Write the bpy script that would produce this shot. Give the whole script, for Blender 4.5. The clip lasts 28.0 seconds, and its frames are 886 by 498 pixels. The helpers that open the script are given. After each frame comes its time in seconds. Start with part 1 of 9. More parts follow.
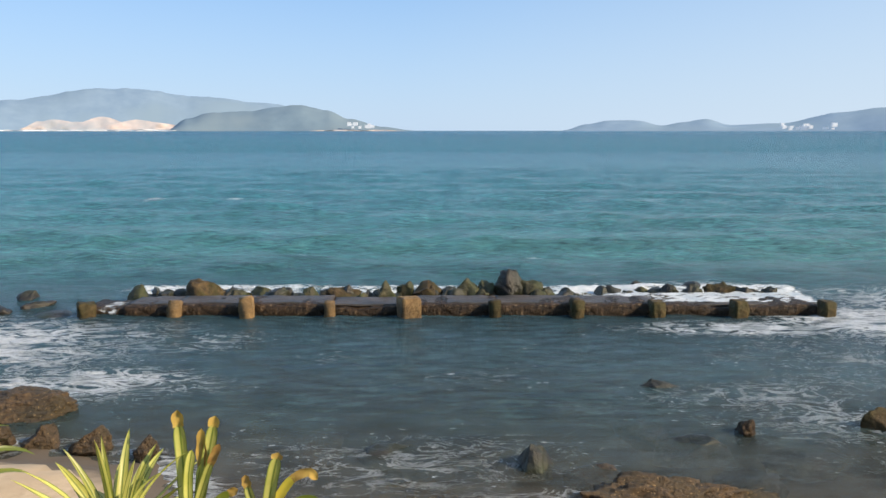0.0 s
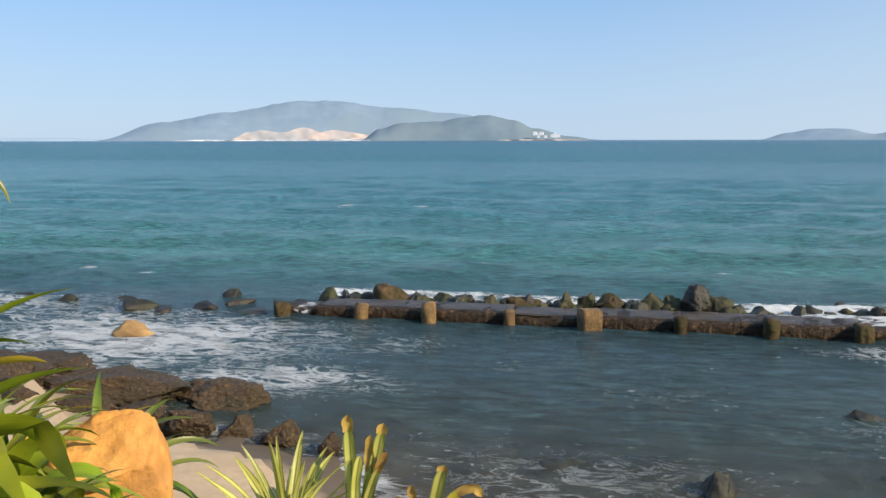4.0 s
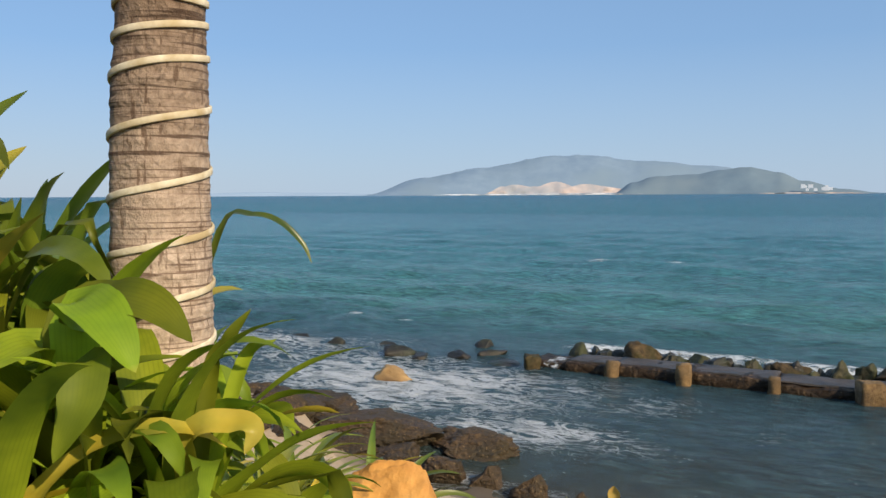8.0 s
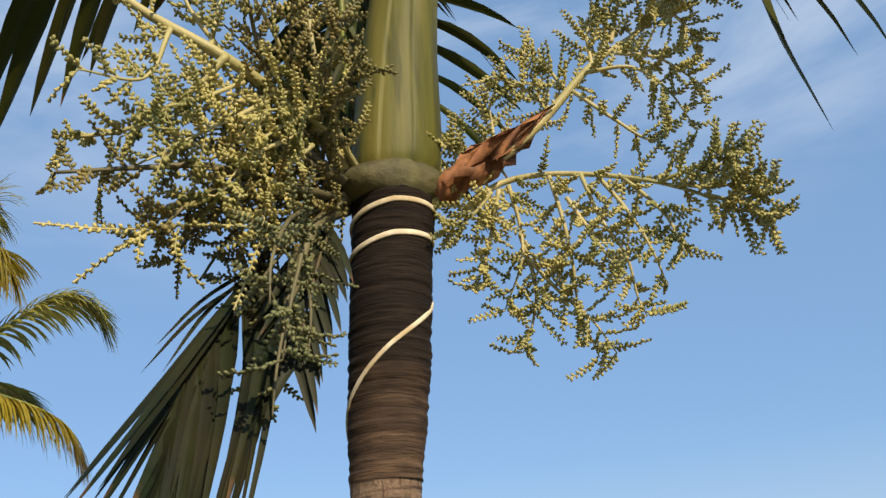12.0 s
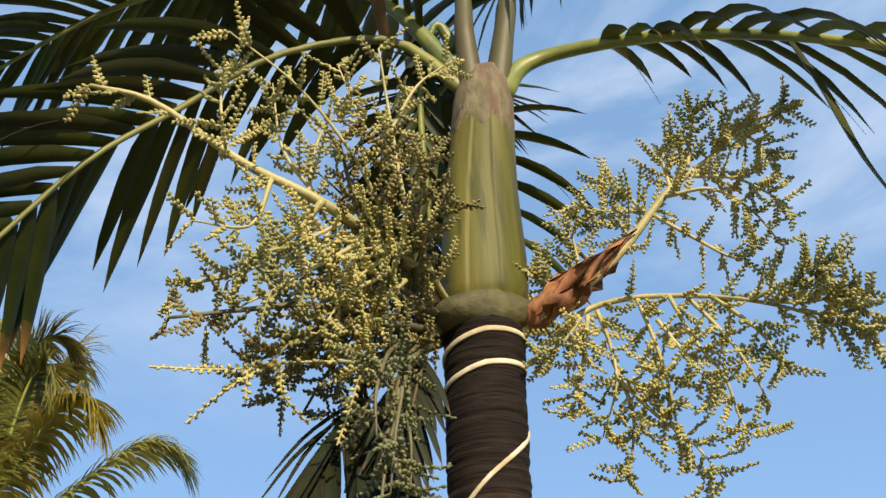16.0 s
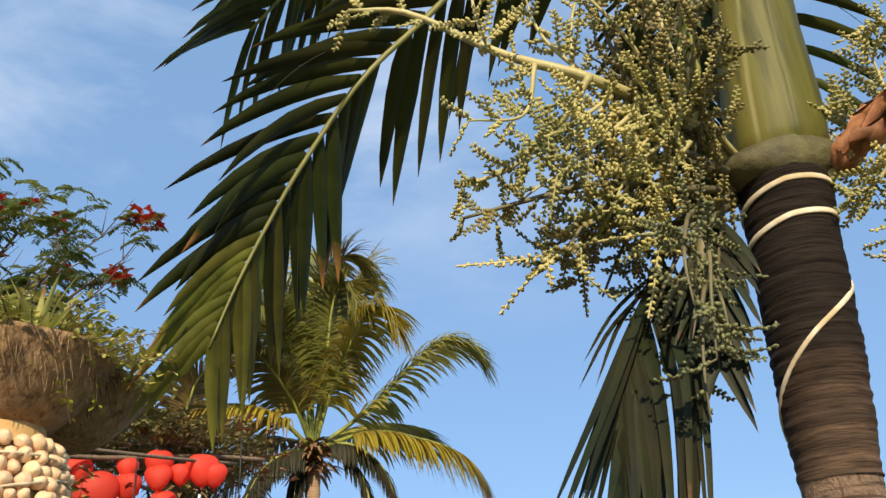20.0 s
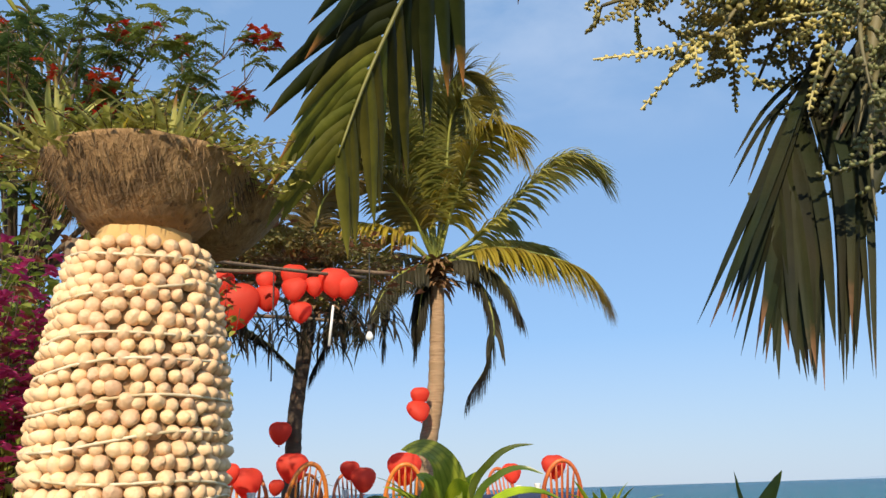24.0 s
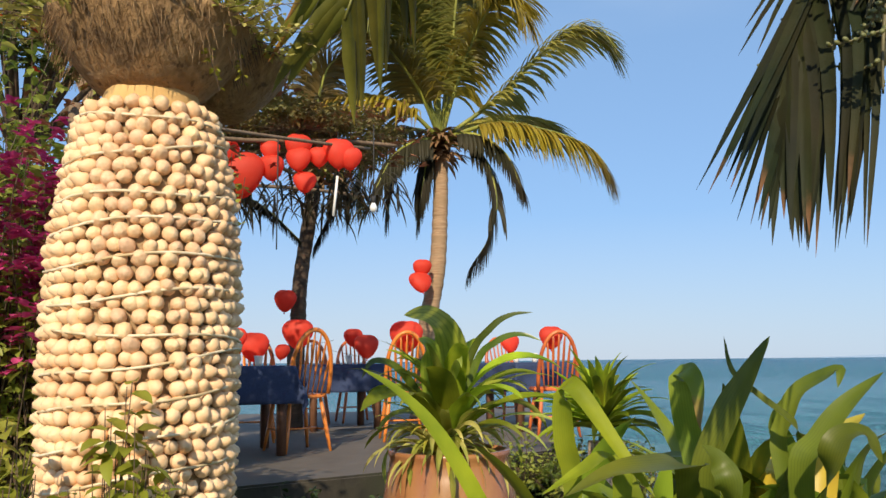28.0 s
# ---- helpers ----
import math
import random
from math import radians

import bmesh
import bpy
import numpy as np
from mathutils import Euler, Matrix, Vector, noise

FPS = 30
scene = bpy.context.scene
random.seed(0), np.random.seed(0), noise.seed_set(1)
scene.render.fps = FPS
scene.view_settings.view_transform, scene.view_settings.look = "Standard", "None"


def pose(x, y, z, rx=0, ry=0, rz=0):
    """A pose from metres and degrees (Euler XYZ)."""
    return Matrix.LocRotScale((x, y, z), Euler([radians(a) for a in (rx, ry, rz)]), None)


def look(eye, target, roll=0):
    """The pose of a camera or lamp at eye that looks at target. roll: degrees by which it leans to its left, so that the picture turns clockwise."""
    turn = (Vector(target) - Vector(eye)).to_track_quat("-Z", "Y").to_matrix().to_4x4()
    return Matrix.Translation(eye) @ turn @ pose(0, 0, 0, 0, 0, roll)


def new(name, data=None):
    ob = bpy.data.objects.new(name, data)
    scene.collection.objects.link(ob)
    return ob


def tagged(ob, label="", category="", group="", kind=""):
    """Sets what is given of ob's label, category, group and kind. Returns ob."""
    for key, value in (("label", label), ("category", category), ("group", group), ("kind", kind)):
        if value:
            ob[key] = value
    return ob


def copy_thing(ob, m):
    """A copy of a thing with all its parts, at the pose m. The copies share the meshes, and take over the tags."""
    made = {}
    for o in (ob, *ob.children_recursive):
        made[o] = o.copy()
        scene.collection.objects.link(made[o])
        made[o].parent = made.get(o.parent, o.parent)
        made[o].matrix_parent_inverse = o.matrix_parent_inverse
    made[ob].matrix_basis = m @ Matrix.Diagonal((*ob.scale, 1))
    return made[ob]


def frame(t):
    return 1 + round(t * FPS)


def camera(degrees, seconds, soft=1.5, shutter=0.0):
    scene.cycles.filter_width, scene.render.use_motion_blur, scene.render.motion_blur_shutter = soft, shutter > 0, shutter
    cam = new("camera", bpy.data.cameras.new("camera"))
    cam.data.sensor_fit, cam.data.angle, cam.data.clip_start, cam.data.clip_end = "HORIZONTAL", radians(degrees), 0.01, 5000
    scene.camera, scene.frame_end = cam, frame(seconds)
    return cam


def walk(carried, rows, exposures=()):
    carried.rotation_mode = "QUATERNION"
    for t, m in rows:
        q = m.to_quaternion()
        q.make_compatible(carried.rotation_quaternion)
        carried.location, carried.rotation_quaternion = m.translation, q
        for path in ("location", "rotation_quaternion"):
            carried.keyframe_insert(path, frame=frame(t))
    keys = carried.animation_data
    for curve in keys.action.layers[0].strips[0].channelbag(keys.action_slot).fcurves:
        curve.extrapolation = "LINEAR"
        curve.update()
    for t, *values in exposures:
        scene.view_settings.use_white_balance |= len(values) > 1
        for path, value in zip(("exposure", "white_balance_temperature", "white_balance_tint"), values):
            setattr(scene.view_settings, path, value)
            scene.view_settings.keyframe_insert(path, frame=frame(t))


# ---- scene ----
cam = camera(55.98, 28.0)
PATH = (
    (0.0, -0.000, 0.000, 4.000, 81.88, -0.00, -0.00),
    (0.5, -0.001, 0.006, 3.994, 81.85, -0.13, -0.04),
    (1.0, -0.006, 0.012, 3.993, 81.88, -0.20, 0.12),
    (1.5, -0.010, 0.015, 3.992, 81.77, -0.21, 0.25),
    (2.0, -0.012, 0.022, 3.993, 81.55, -0.24, 0.74),
    (2.5, -0.008, 0.033, 3.996, 81.59, -0.29, 2.70),
    (3.0, -0.002, 0.049, 3.996, 81.89, -0.39, 6.67),
    (3.5, 0.010, 0.068, 3.994, 82.25, -0.20, 10.57),
    (4.0, 0.016, 0.086, 3.994, 82.53, 0.11, 12.60),
    (4.5, 0.020, 0.105, 4.000, 82.72, 0.30, 13.87),
    (6.5, 0.028, 0.122, 3.997, 83.62, 0.79, 16.48),
    (7.0, 0.016, 0.121, 4.003, 84.69, 0.96, 19.23),
    (7.5, -0.013, 0.104, 4.013, 85.71, 0.67, 24.62),
    (8.0, -0.041, 0.073, 4.023, 86.26, 0.31, 29.67),
    (8.5, -0.077, 0.017, 4.036, 86.89, 0.06, 32.79),
    (9.0, -0.083, -0.021, 4.067, 88.66, 0.47, 34.45),
    (9.5, -0.075, -0.041, 4.113, 92.08, 0.97, 35.49),
    (10.0, -0.069, -0.034, 4.158, 96.16, 1.98, 36.23),
    (10.5, -0.074, -0.023, 4.219, 100.44, 2.77, 37.55),
    (11.0, -0.064, -0.019, 4.275, 105.95, 3.64, 39.43),
    (11.5, -0.060, -0.024, 4.299, 111.19, 4.17, 40.81),
    (12.0, -0.061, -0.035, 4.313, 114.92, 4.63, 41.98),
    (12.5, -0.072, -0.041, 4.326, 117.98, 4.85, 42.31),
    (13.0, -0.079, -0.048, 4.331, 121.44, 5.19, 42.92),
    (13.5, -0.087, -0.060, 4.316, 124.56, 5.33, 43.32),
    (15.5, -0.090, -0.082, 4.293, 125.13, 4.25, 45.85),
    (16.0, -0.079, -0.095, 4.293, 124.46, 4.61, 47.44),
    (16.5, -0.071, -0.103, 4.297, 123.72, 5.08, 50.43),
    (17.0, -0.067, -0.103, 4.305, 123.03, 4.91, 54.10),
    (17.5, -0.069, -0.103, 4.315, 123.04, 4.99, 57.28),
    (18.0, -0.073, -0.104, 4.320, 123.72, 5.15, 59.99),
    (18.5, -0.078, -0.112, 4.317, 123.43, 4.77, 62.21),
    (19.0, -0.092, -0.126, 4.313, 122.12, 4.44, 64.06),
    (19.5, -0.115, -0.133, 4.308, 120.08, 4.03, 65.61),
    (20.0, -0.134, -0.137, 4.299, 118.06, 3.67, 67.29),
    (20.5, -0.152, -0.140, 4.297, 116.73, 3.51, 69.38),
    (21.0, -0.173, -0.145, 4.301, 115.69, 3.32, 71.47),
    (21.5, -0.190, -0.149, 4.299, 114.68, 3.17, 73.10),
    (23.5, -0.211, -0.141, 4.291, 108.05, 2.03, 74.94),
    (24.0, -0.219, -0.144, 4.289, 106.19, 1.74, 75.06),
    (24.5, -0.218, -0.145, 4.289, 104.68, 1.31, 75.19),
    (25.0, -0.215, -0.145, 4.286, 103.56, 0.72, 75.40),
    (25.5, -0.212, -0.144, 4.280, 102.30, 0.63, 75.76),
    (26.0, -0.207, -0.145, 4.276, 101.14, 0.42, 75.93),
    (26.5, -0.201, -0.147, 4.273, 100.06, 0.32, 75.92),
    (27.0, -0.196, -0.149, 4.267, 99.14, 0.55, 75.58),
    (27.5, -0.195, -0.152, 4.265, 98.25, 0.65, 75.25),
    (28.0, -0.196, -0.155, 4.264, 97.64, 0.61, 75.04),
)
EXPOSURES = ((0.0, 0.22), (4.0, 0.12), (6.5, -0.02), (8.0, -0.15), (9.0, -0.10), (11.0, -0.17), (13.5, 0.21), (17.0, 0.21), (20.0, 0.16), (24.0, 0.11), (26.0, 0.10), (28.0, 0.08))
walk(cam, [(t, pose(x, y, z, a, b, c)) for t, x, y, z, a, b, c in PATH], EXPOSURES)

SKY_STRENGTH, SUN_ENERGY, SKY_TINT, SKY_VEIL = 0.105, 5.0, (0.90, 0.99, 1.14, 1.0), (3.0, 5.1, 8.2, 1.0)

# World: camera stands in a raised seaside garden; +y looks out over the bay, -x along the shore to the terrace.
SUN_AZ, SUN_EL = 248.0, 31.0     # yaw from +y towards -x, elevation

world = bpy.data.worlds.new("sky")
scene.world = world
world.use_nodes = True
wn, wl = world.node_tree.nodes, world.node_tree.links
wn.clear()
w_out = wn.new("ShaderNodeOutputWorld")
w_bg = wn.new("ShaderNodeBackground")
w_bg.inputs["Strength"].default_value = SKY_STRENGTH
w_sky = wn.new("ShaderNodeTexSky")
w_sky.sky_type = "NISHITA"
w_sky.sun_disc = False
w_sky.sun_elevation = radians(SUN_EL)
w_sky.sun_rotation = radians(360 - SUN_AZ)
w_sky.air_density, w_sky.dust_density, w_sky.ozone_density = 1.0, 0.25, 2.5
w_tc = wn.new("ShaderNodeTexCoord")
w_map = wn.new("ShaderNodeMapping")
w_map.inputs["Scale"].default_value = (1.3, 1.9, 4.5)
w_map.inputs["Rotation"].default_value = (0.25, 0.15, 0.6)
w_noise = wn.new("ShaderNodeTexNoise")
for key, value in (("Scale", 1.7), ("Detail", 9.0), ("Roughness", 0.56), ("Distortion", 0.5)):
    w_noise.inputs[key].default_value = value
w_ramp = wn.new("ShaderNodeValToRGB")
w_ramp.color_ramp.elements[0].position, w_ramp.color_ramp.elements[1].position = 0.47, 0.76
w_sep = wn.new("ShaderNodeSeparateXYZ")
w_high = wn.new("ShaderNodeMapRange")      # thin cloud gathers above the clear band over the horizon
w_high.inputs["From Min"].default_value, w_high.inputs["From Max"].default_value = 0.36, 0.58
w_high.inputs["To Max"].default_value = 0.56
w_mul = wn.new("ShaderNodeMath")
w_mul.operation = "MULTIPLY"
w_mix = wn.new("ShaderNodeMixRGB")
w_mix.inputs["Color2"].default_value = (8.2, 8.8, 9.8, 1)
w_tint = wn.new("ShaderNodeMixRGB")
w_tint.blend_type = "MULTIPLY"
w_tint.inputs["Fac"].default_value = 1.0
w_tint.inputs["Color2"].default_value = SKY_TINT
wl.new(w_tc.outputs["Generated"], w_map.inputs["Vector"])
wl.new(w_map.outputs["Vector"], w_noise.inputs["Vector"])
wl.new(w_noise.outputs["Fac"], w_ramp.inputs["Fac"])
wl.new(w_tc.outputs["Generated"], w_sep.inputs["Vector"])
wl.new(w_sep.outputs["Z"], w_high.inputs["Value"])
wl.new(w_ramp.outputs["Color"], w_mul.inputs[0])
wl.new(w_high.outputs["Result"], w_mul.inputs[1])
wl.new(w_mul.outputs["Value"], w_mix.inputs["Fac"])
w_veil = wn.new("ShaderNodeMixRGB")        # thin bright sea haze over the whole sky
w_low = wn.new("ShaderNodeMapRange")
w_low.inputs["From Max"].default_value, w_low.inputs["To Min"].default_value, w_low.inputs["To Max"].default_value = 0.22, 0.72, 0.58
wl.new(w_sep.outputs["Z"], w_low.inputs["Value"])
wl.new(w_low.outputs["Result"], w_veil.inputs["Fac"])
w_veil.inputs["Color2"].default_value = SKY_VEIL
w_haze, w_hz = wn.new("ShaderNodeMixRGB"), wn.new("ShaderNodeMapRange")      # pale haze low over the water
w_hz.inputs["From Max"].default_value, w_hz.inputs["To Min"].default_value, w_hz.inputs["To Max"].default_value = 0.17, 0.55, 0.0
w_hcol, w_west = wn.new("ShaderNodeMixRGB"), wn.new("ShaderNodeMapRange")      # along the shore the haze is paler and less blue
w_west.inputs["From Min"].default_value, w_west.inputs["From Max"].default_value = -0.60, -0.95
w_hcol.inputs["Color1"].default_value, w_hcol.inputs["Color2"].default_value = (5.4, 6.4, 7.4, 1), (6.2, 6.4, 6.6, 1)
wl.new(w_sep.outputs["X"], w_west.inputs["Value"])
wl.new(w_west.outputs["Result"], w_hcol.inputs["Fac"])
wl.new(w_hcol.outputs["Color"], w_haze.inputs["Color2"])
wl.new(w_sep.outputs["Z"], w_hz.inputs["Value"])
w_side, w_add = wn.new("ShaderNodeMapRange"), wn.new("ShaderNodeMath")      # the haze is brighter towards the sun's side
w_side.inputs["From Min"].default_value, w_side.inputs["From Max"].default_value, w_side.inputs["To Max"].default_value = -0.05, 0.65, 0.5
w_add.operation, w_add.use_clamp = "ADD", True
wl.new(w_sep.outputs["X"], w_side.inputs["Value"])
wl.new(w_hz.outputs["Result"], w_add.inputs[0])
wl.new(w_side.outputs["Result"], w_add.inputs[1])
wl.new(w_add.outputs["Value"], w_haze.inputs["Fac"])
wl.new(w_sky.outputs["Color"], w_tint.inputs["Color1"])
wl.new(w_tint.outputs["Color"], w_veil.inputs["Color1"])
wl.new(w_veil.outputs["Color"], w_haze.inputs["Color1"])
wl.new(w_haze.outputs["Color"], w_mix.inputs["Color1"])
wl.new(w_mix.outputs["Color"], w_bg.inputs["Color"])
wl.new(w_bg.outputs["Background"], w_out.inputs["Surface"])

sun_data = bpy.data.lights.new("sun", "SUN")
sun_data.energy, sun_data.angle, sun_data.color = SUN_ENERGY, radians(0.6), (1.0, 0.83, 0.60)
sun = new("sun", sun_data)
sun_to = Vector((-math.sin(radians(SUN_AZ)) * math.cos(radians(SUN_EL)), math.cos(radians(SUN_AZ)) * math.cos(radians(SUN_EL)), math.sin(radians(SUN_EL))))
sun.matrix_world = look(sun_to * 60 + Vector((0, 0, 4)), (0, 0, 4))


# ---- materials ----
def rgb(c):
    return (c[0], c[1], c[2], 1.0)


def mat(name, c1, c2, scale=8.0, rough=0.7, bump=0.3, stretch=(1, 1, 1), c3=None, big=1.2, rnd=0.0, glow=0.0, clear=0.0, spec=0.5, detail=7.0, dist=0.02, hue=0.0, tip=None, cracks=(), vein=None):
    """Two-scale noise colour: grain between c1 and c2, wider patches towards c3; rnd: piece to piece; glow: light through leaves; tip: (colour, start) of withered leaf ends; cracks: (colour, scale, threshold) of thin marks."""
    m = bpy.data.materials.new(name)
    m.use_nodes = True
    n, l = m.node_tree.nodes, m.node_tree.links
    b = n["Principled BSDF"]
    tc, mp = n.new("ShaderNodeTexCoord"), n.new("ShaderNodeMapping")
    mp.inputs["Scale"].default_value = stretch
    l.new(tc.outputs["Object"], mp.inputs["Vector"])
    fine = n.new("ShaderNodeTexNoise")
    fine.inputs["Scale"].default_value, fine.inputs["Detail"].default_value, fine.inputs["Roughness"].default_value = scale, detail, 0.62
    l.new(mp.outputs["Vector"], fine.inputs["Vector"])
    ramp = n.new("ShaderNodeValToRGB")
    ramp.color_ramp.elements[0].position, ramp.color_ramp.elements[0].color = 0.32, rgb(c1)
    ramp.color_ramp.elements[1].position, ramp.color_ramp.elements[1].color = 0.68, rgb(c2)
    l.new(fine.outputs["Fac"], ramp.inputs["Fac"])
    col = ramp.outputs["Color"]
    if c3:
        wide = n.new("ShaderNodeTexNoise")
        wide.inputs["Scale"].default_value, wide.inputs["Detail"].default_value = big, 4.0
        l.new(mp.outputs["Vector"], wide.inputs["Vector"])
        wr = n.new("ShaderNodeValToRGB")
        wr.color_ramp.elements[0].position, wr.color_ramp.elements[1].position = 0.42, 0.66
        l.new(wide.outputs["Fac"], wr.inputs["Fac"])
        mx = n.new("ShaderNodeMixRGB")
        mx.inputs["Color2"].default_value = rgb(c3)
        l.new(wr.outputs["Color"], mx.inputs["Fac"])
        l.new(col, mx.inputs["Color1"])
        col = mx.outputs["Color"]
    if vein:       # (colour, lines across the blade, strength): fine parallel veins and a midrib
        va, vm, vs, vr, vx = (n.new("ShaderNode" + k) for k in ("Attribute", "Math", "Math", "MapRange", "MixRGB"))
        va.attribute_name = "across"
        vm.operation, vs.operation = "MULTIPLY", "COSINE"
        vm.inputs[1].default_value = vein[1] * math.pi
        l.new(va.outputs["Fac"], vm.inputs[0])
        l.new(vm.outputs["Value"], vs.inputs[0])
        vr.inputs["From Min"].default_value, vr.inputs["From Max"].default_value, vr.inputs["To Max"].default_value = 0.2, 0.95, vein[2]
        l.new(vs.outputs["Value"], vr.inputs["Value"])
        l.new(vr.outputs["Result"], vx.inputs["Fac"])
        vx.inputs["Color2"].default_value = rgb(vein[0])
        l.new(col, vx.inputs["Color1"])
        col = vx.outputs["Color"]
    for c, sc, cut in cracks:
        m2, n2, r2, x2 = n.new("ShaderNodeMapping"), n.new("ShaderNodeTexNoise"), n.new("ShaderNodeMapRange"), n.new("ShaderNodeMixRGB")
        m2.inputs["Scale"].default_value = sc
        n2.inputs["Scale"].default_value, n2.inputs["Detail"].default_value = 1.0, 4.0
        r2.inputs["From Min"].default_value, r2.inputs["From Max"].default_value, r2.inputs["To Max"].default_value = cut, cut + 0.07, 0.85
        x2.inputs["Color2"].default_value = rgb(c)
        l.new(tc.outputs["Object"], m2.inputs["Vector"])
        l.new(m2.outputs["Vector"], n2.inputs["Vector"])
        l.new(n2.outputs["Fac"], r2.inputs["Value"])
        l.new(r2.outputs["Result"], x2.inputs["Fac"])
        l.new(col, x2.inputs["Color1"])
        col = x2.outputs["Color"]
    if tip:
        at, ob, a1, a2, r3, x3 = (n.new("ShaderNode" + k) for k in ("Attribute", "ObjectInfo", "Math", "Math", "MapRange", "MixRGB"))
        at.attribute_name = "along"
        for nd, gain in ((a1, 0.55), (a2, 0.45)):
            nd.operation = "MULTIPLY_ADD"
            nd.inputs[1].default_value = gain
        l.new(fine.outputs["Fac"], a1.inputs[0])
        l.new(at.outputs["Fac"], a1.inputs[2])
        l.new(ob.outputs["Random"], a2.inputs[0])
        l.new(a1.outputs["Value"], a2.inputs[2])
        r3.inputs["From Min"].default_value, r3.inputs["From Max"].default_value = tip[1] + 0.48, tip[1] + 0.64
        x3.inputs["Color2"].default_value = rgb(tip[0])
        l.new(a2.outputs["Value"], r3.inputs["Value"])
        l.new(r3.outputs["Result"], x3.inputs["Fac"])
        l.new(col, x3.inputs["Color1"])
        col = x3.outputs["Color"]
    if rnd or hue:
        oi, hs = n.new("ShaderNodeObjectInfo"), n.new("ShaderNodeHueSaturation")
        for key, amp, mid in (("Value", rnd, 1.0), ("Hue", hue, 0.5)):
            mr = n.new("ShaderNodeMapRange")
            mr.inputs["To Min"].default_value, mr.inputs["To Max"].default_value = mid - amp, mid + amp
            l.new(oi.outputs["Random"], mr.inputs["Value"])
            l.new(mr.outputs["Result"], hs.inputs[key])
        l.new(col, hs.inputs["Color"])
        col = hs.outputs["Color"]
    l.new(col, b.inputs["Base Color"])
    rr = n.new("ShaderNodeMapRange")
    rr.inputs["To Min"].default_value, rr.inputs["To Max"].default_value = max(0.02, rough - 0.12), min(1.0, rough + 0.12)
    l.new(fine.outputs["Fac"], rr.inputs["Value"])
    l.new(rr.outputs["Result"], b.inputs["Roughness"])
    b.inputs["Specular IOR Level"].default_value = spec
    b.inputs["Coat Weight"].default_value = clear
    if bump:
        bp = n.new("ShaderNodeBump")
        bp.inputs["Strength"].default_value, bp.inputs["Distance"].default_value = bump, dist
        l.new(fine.outputs["Fac"], bp.inputs["Height"])
        l.new(bp.outputs["Normal"], b.inputs["Normal"])
    if glow:
        tr, ms = n.new("ShaderNodeBsdfTranslucent"), n.new("ShaderNodeMixShader")
        ms.inputs["Fac"].default_value = glow
        l.new(col, tr.inputs["Color"])
        l.new(b.outputs["BSDF"], ms.inputs[1])
        l.new(tr.outputs["BSDF"], ms.inputs[2])
        l.new(ms.outputs["Shader"], n["Material Output"].inputs["Surface"])
    return m


M_CONC = mat("old_concrete", (0.008, 0.006, 0.004), (0.075, 0.043, 0.021), 9, 0.55, 1.0, c3=(0.020, 0.016, 0.009), big=1.6, rnd=0.15, dist=0.08, spec=0.25, cracks=(((0.17, 0.115, 0.065), (9, 9, 12), 0.60), ((0.006, 0.005, 0.004), (4, 4, 16), 0.57)))
M_DARKPOST = mat("algae_dark_post", (0.022, 0.016, 0.008), (0.13, 0.085, 0.038), 8, 0.7, 1.0, c3=(0.035, 0.036, 0.010), big=2.2, rnd=0.2, dist=0.06, spec=0.25)
M_POST = mat("post_concrete", (0.11, 0.060, 0.022), (0.40, 0.25, 0.10), 9, 0.85, 0.9, c3=(0.09, 0.06, 0.03), big=2.2, rnd=0.2, dist=0.05)
M_WETROCK = mat("wet_rock", (0.008, 0.007, 0.005), (0.038, 0.029, 0.018), 6, 0.45, 1.0, c3=(0.022, 0.030, 0.008), big=1.5, rnd=0.3, dist=0.06)
M_MOSSROCK = mat("mossy_rock", (0.012, 0.014, 0.005), (0.080, 0.066, 0.026), 6, 0.65, 1.0, c3=(0.030, 0.045, 0.007), big=2.0, rnd=0.25, dist=0.06)
M_WEEDROCK = mat("weed_covered_rock", (0.014, 0.009, 0.005), (0.125, 0.074, 0.032), 16, 0.65, 1.0, c3=(0.042, 0.030, 0.012), big=1.6, rnd=0.2, dist=0.06, cracks=(((0.30, 0.20, 0.09), (26, 26, 26), 0.63),))
M_TANROCK = mat("tan_rock", (0.30, 0.17, 0.06), (0.55, 0.35, 0.14), 5, 0.8, 0.8, c3=(0.18, 0.10, 0.04), rnd=0.1)
M_ORANGE = mat("orange_sandstone", (0.60, 0.26, 0.05), (0.80, 0.42, 0.11), 9, 0.85, 1.0, c3=(0.40, 0.19, 0.06), big=4.0, dist=0.02, cracks=(((0.16, 0.075, 0.03), (9, 9, 9), 0.60),))
M_TRUNK = mat("palm_bark", (0.36, 0.26, 0.185), (0.72, 0.56, 0.43), 30, 0.85, 1.0, stretch=(1.7, 1.7, 1.5), c3=(0.56, 0.425, 0.315), big=3.0, dist=0.012, cracks=(((0.10, 0.055, 0.032), (5, 5, 95), 0.555), ((0.17, 0.10, 0.065), (2.2, 2.2, 170), 0.57), ((0.20, 0.125, 0.08), (90, 90, 14), 0.60), ((0.10, 0.06, 0.04), (26, 26, 18), 0.67)))
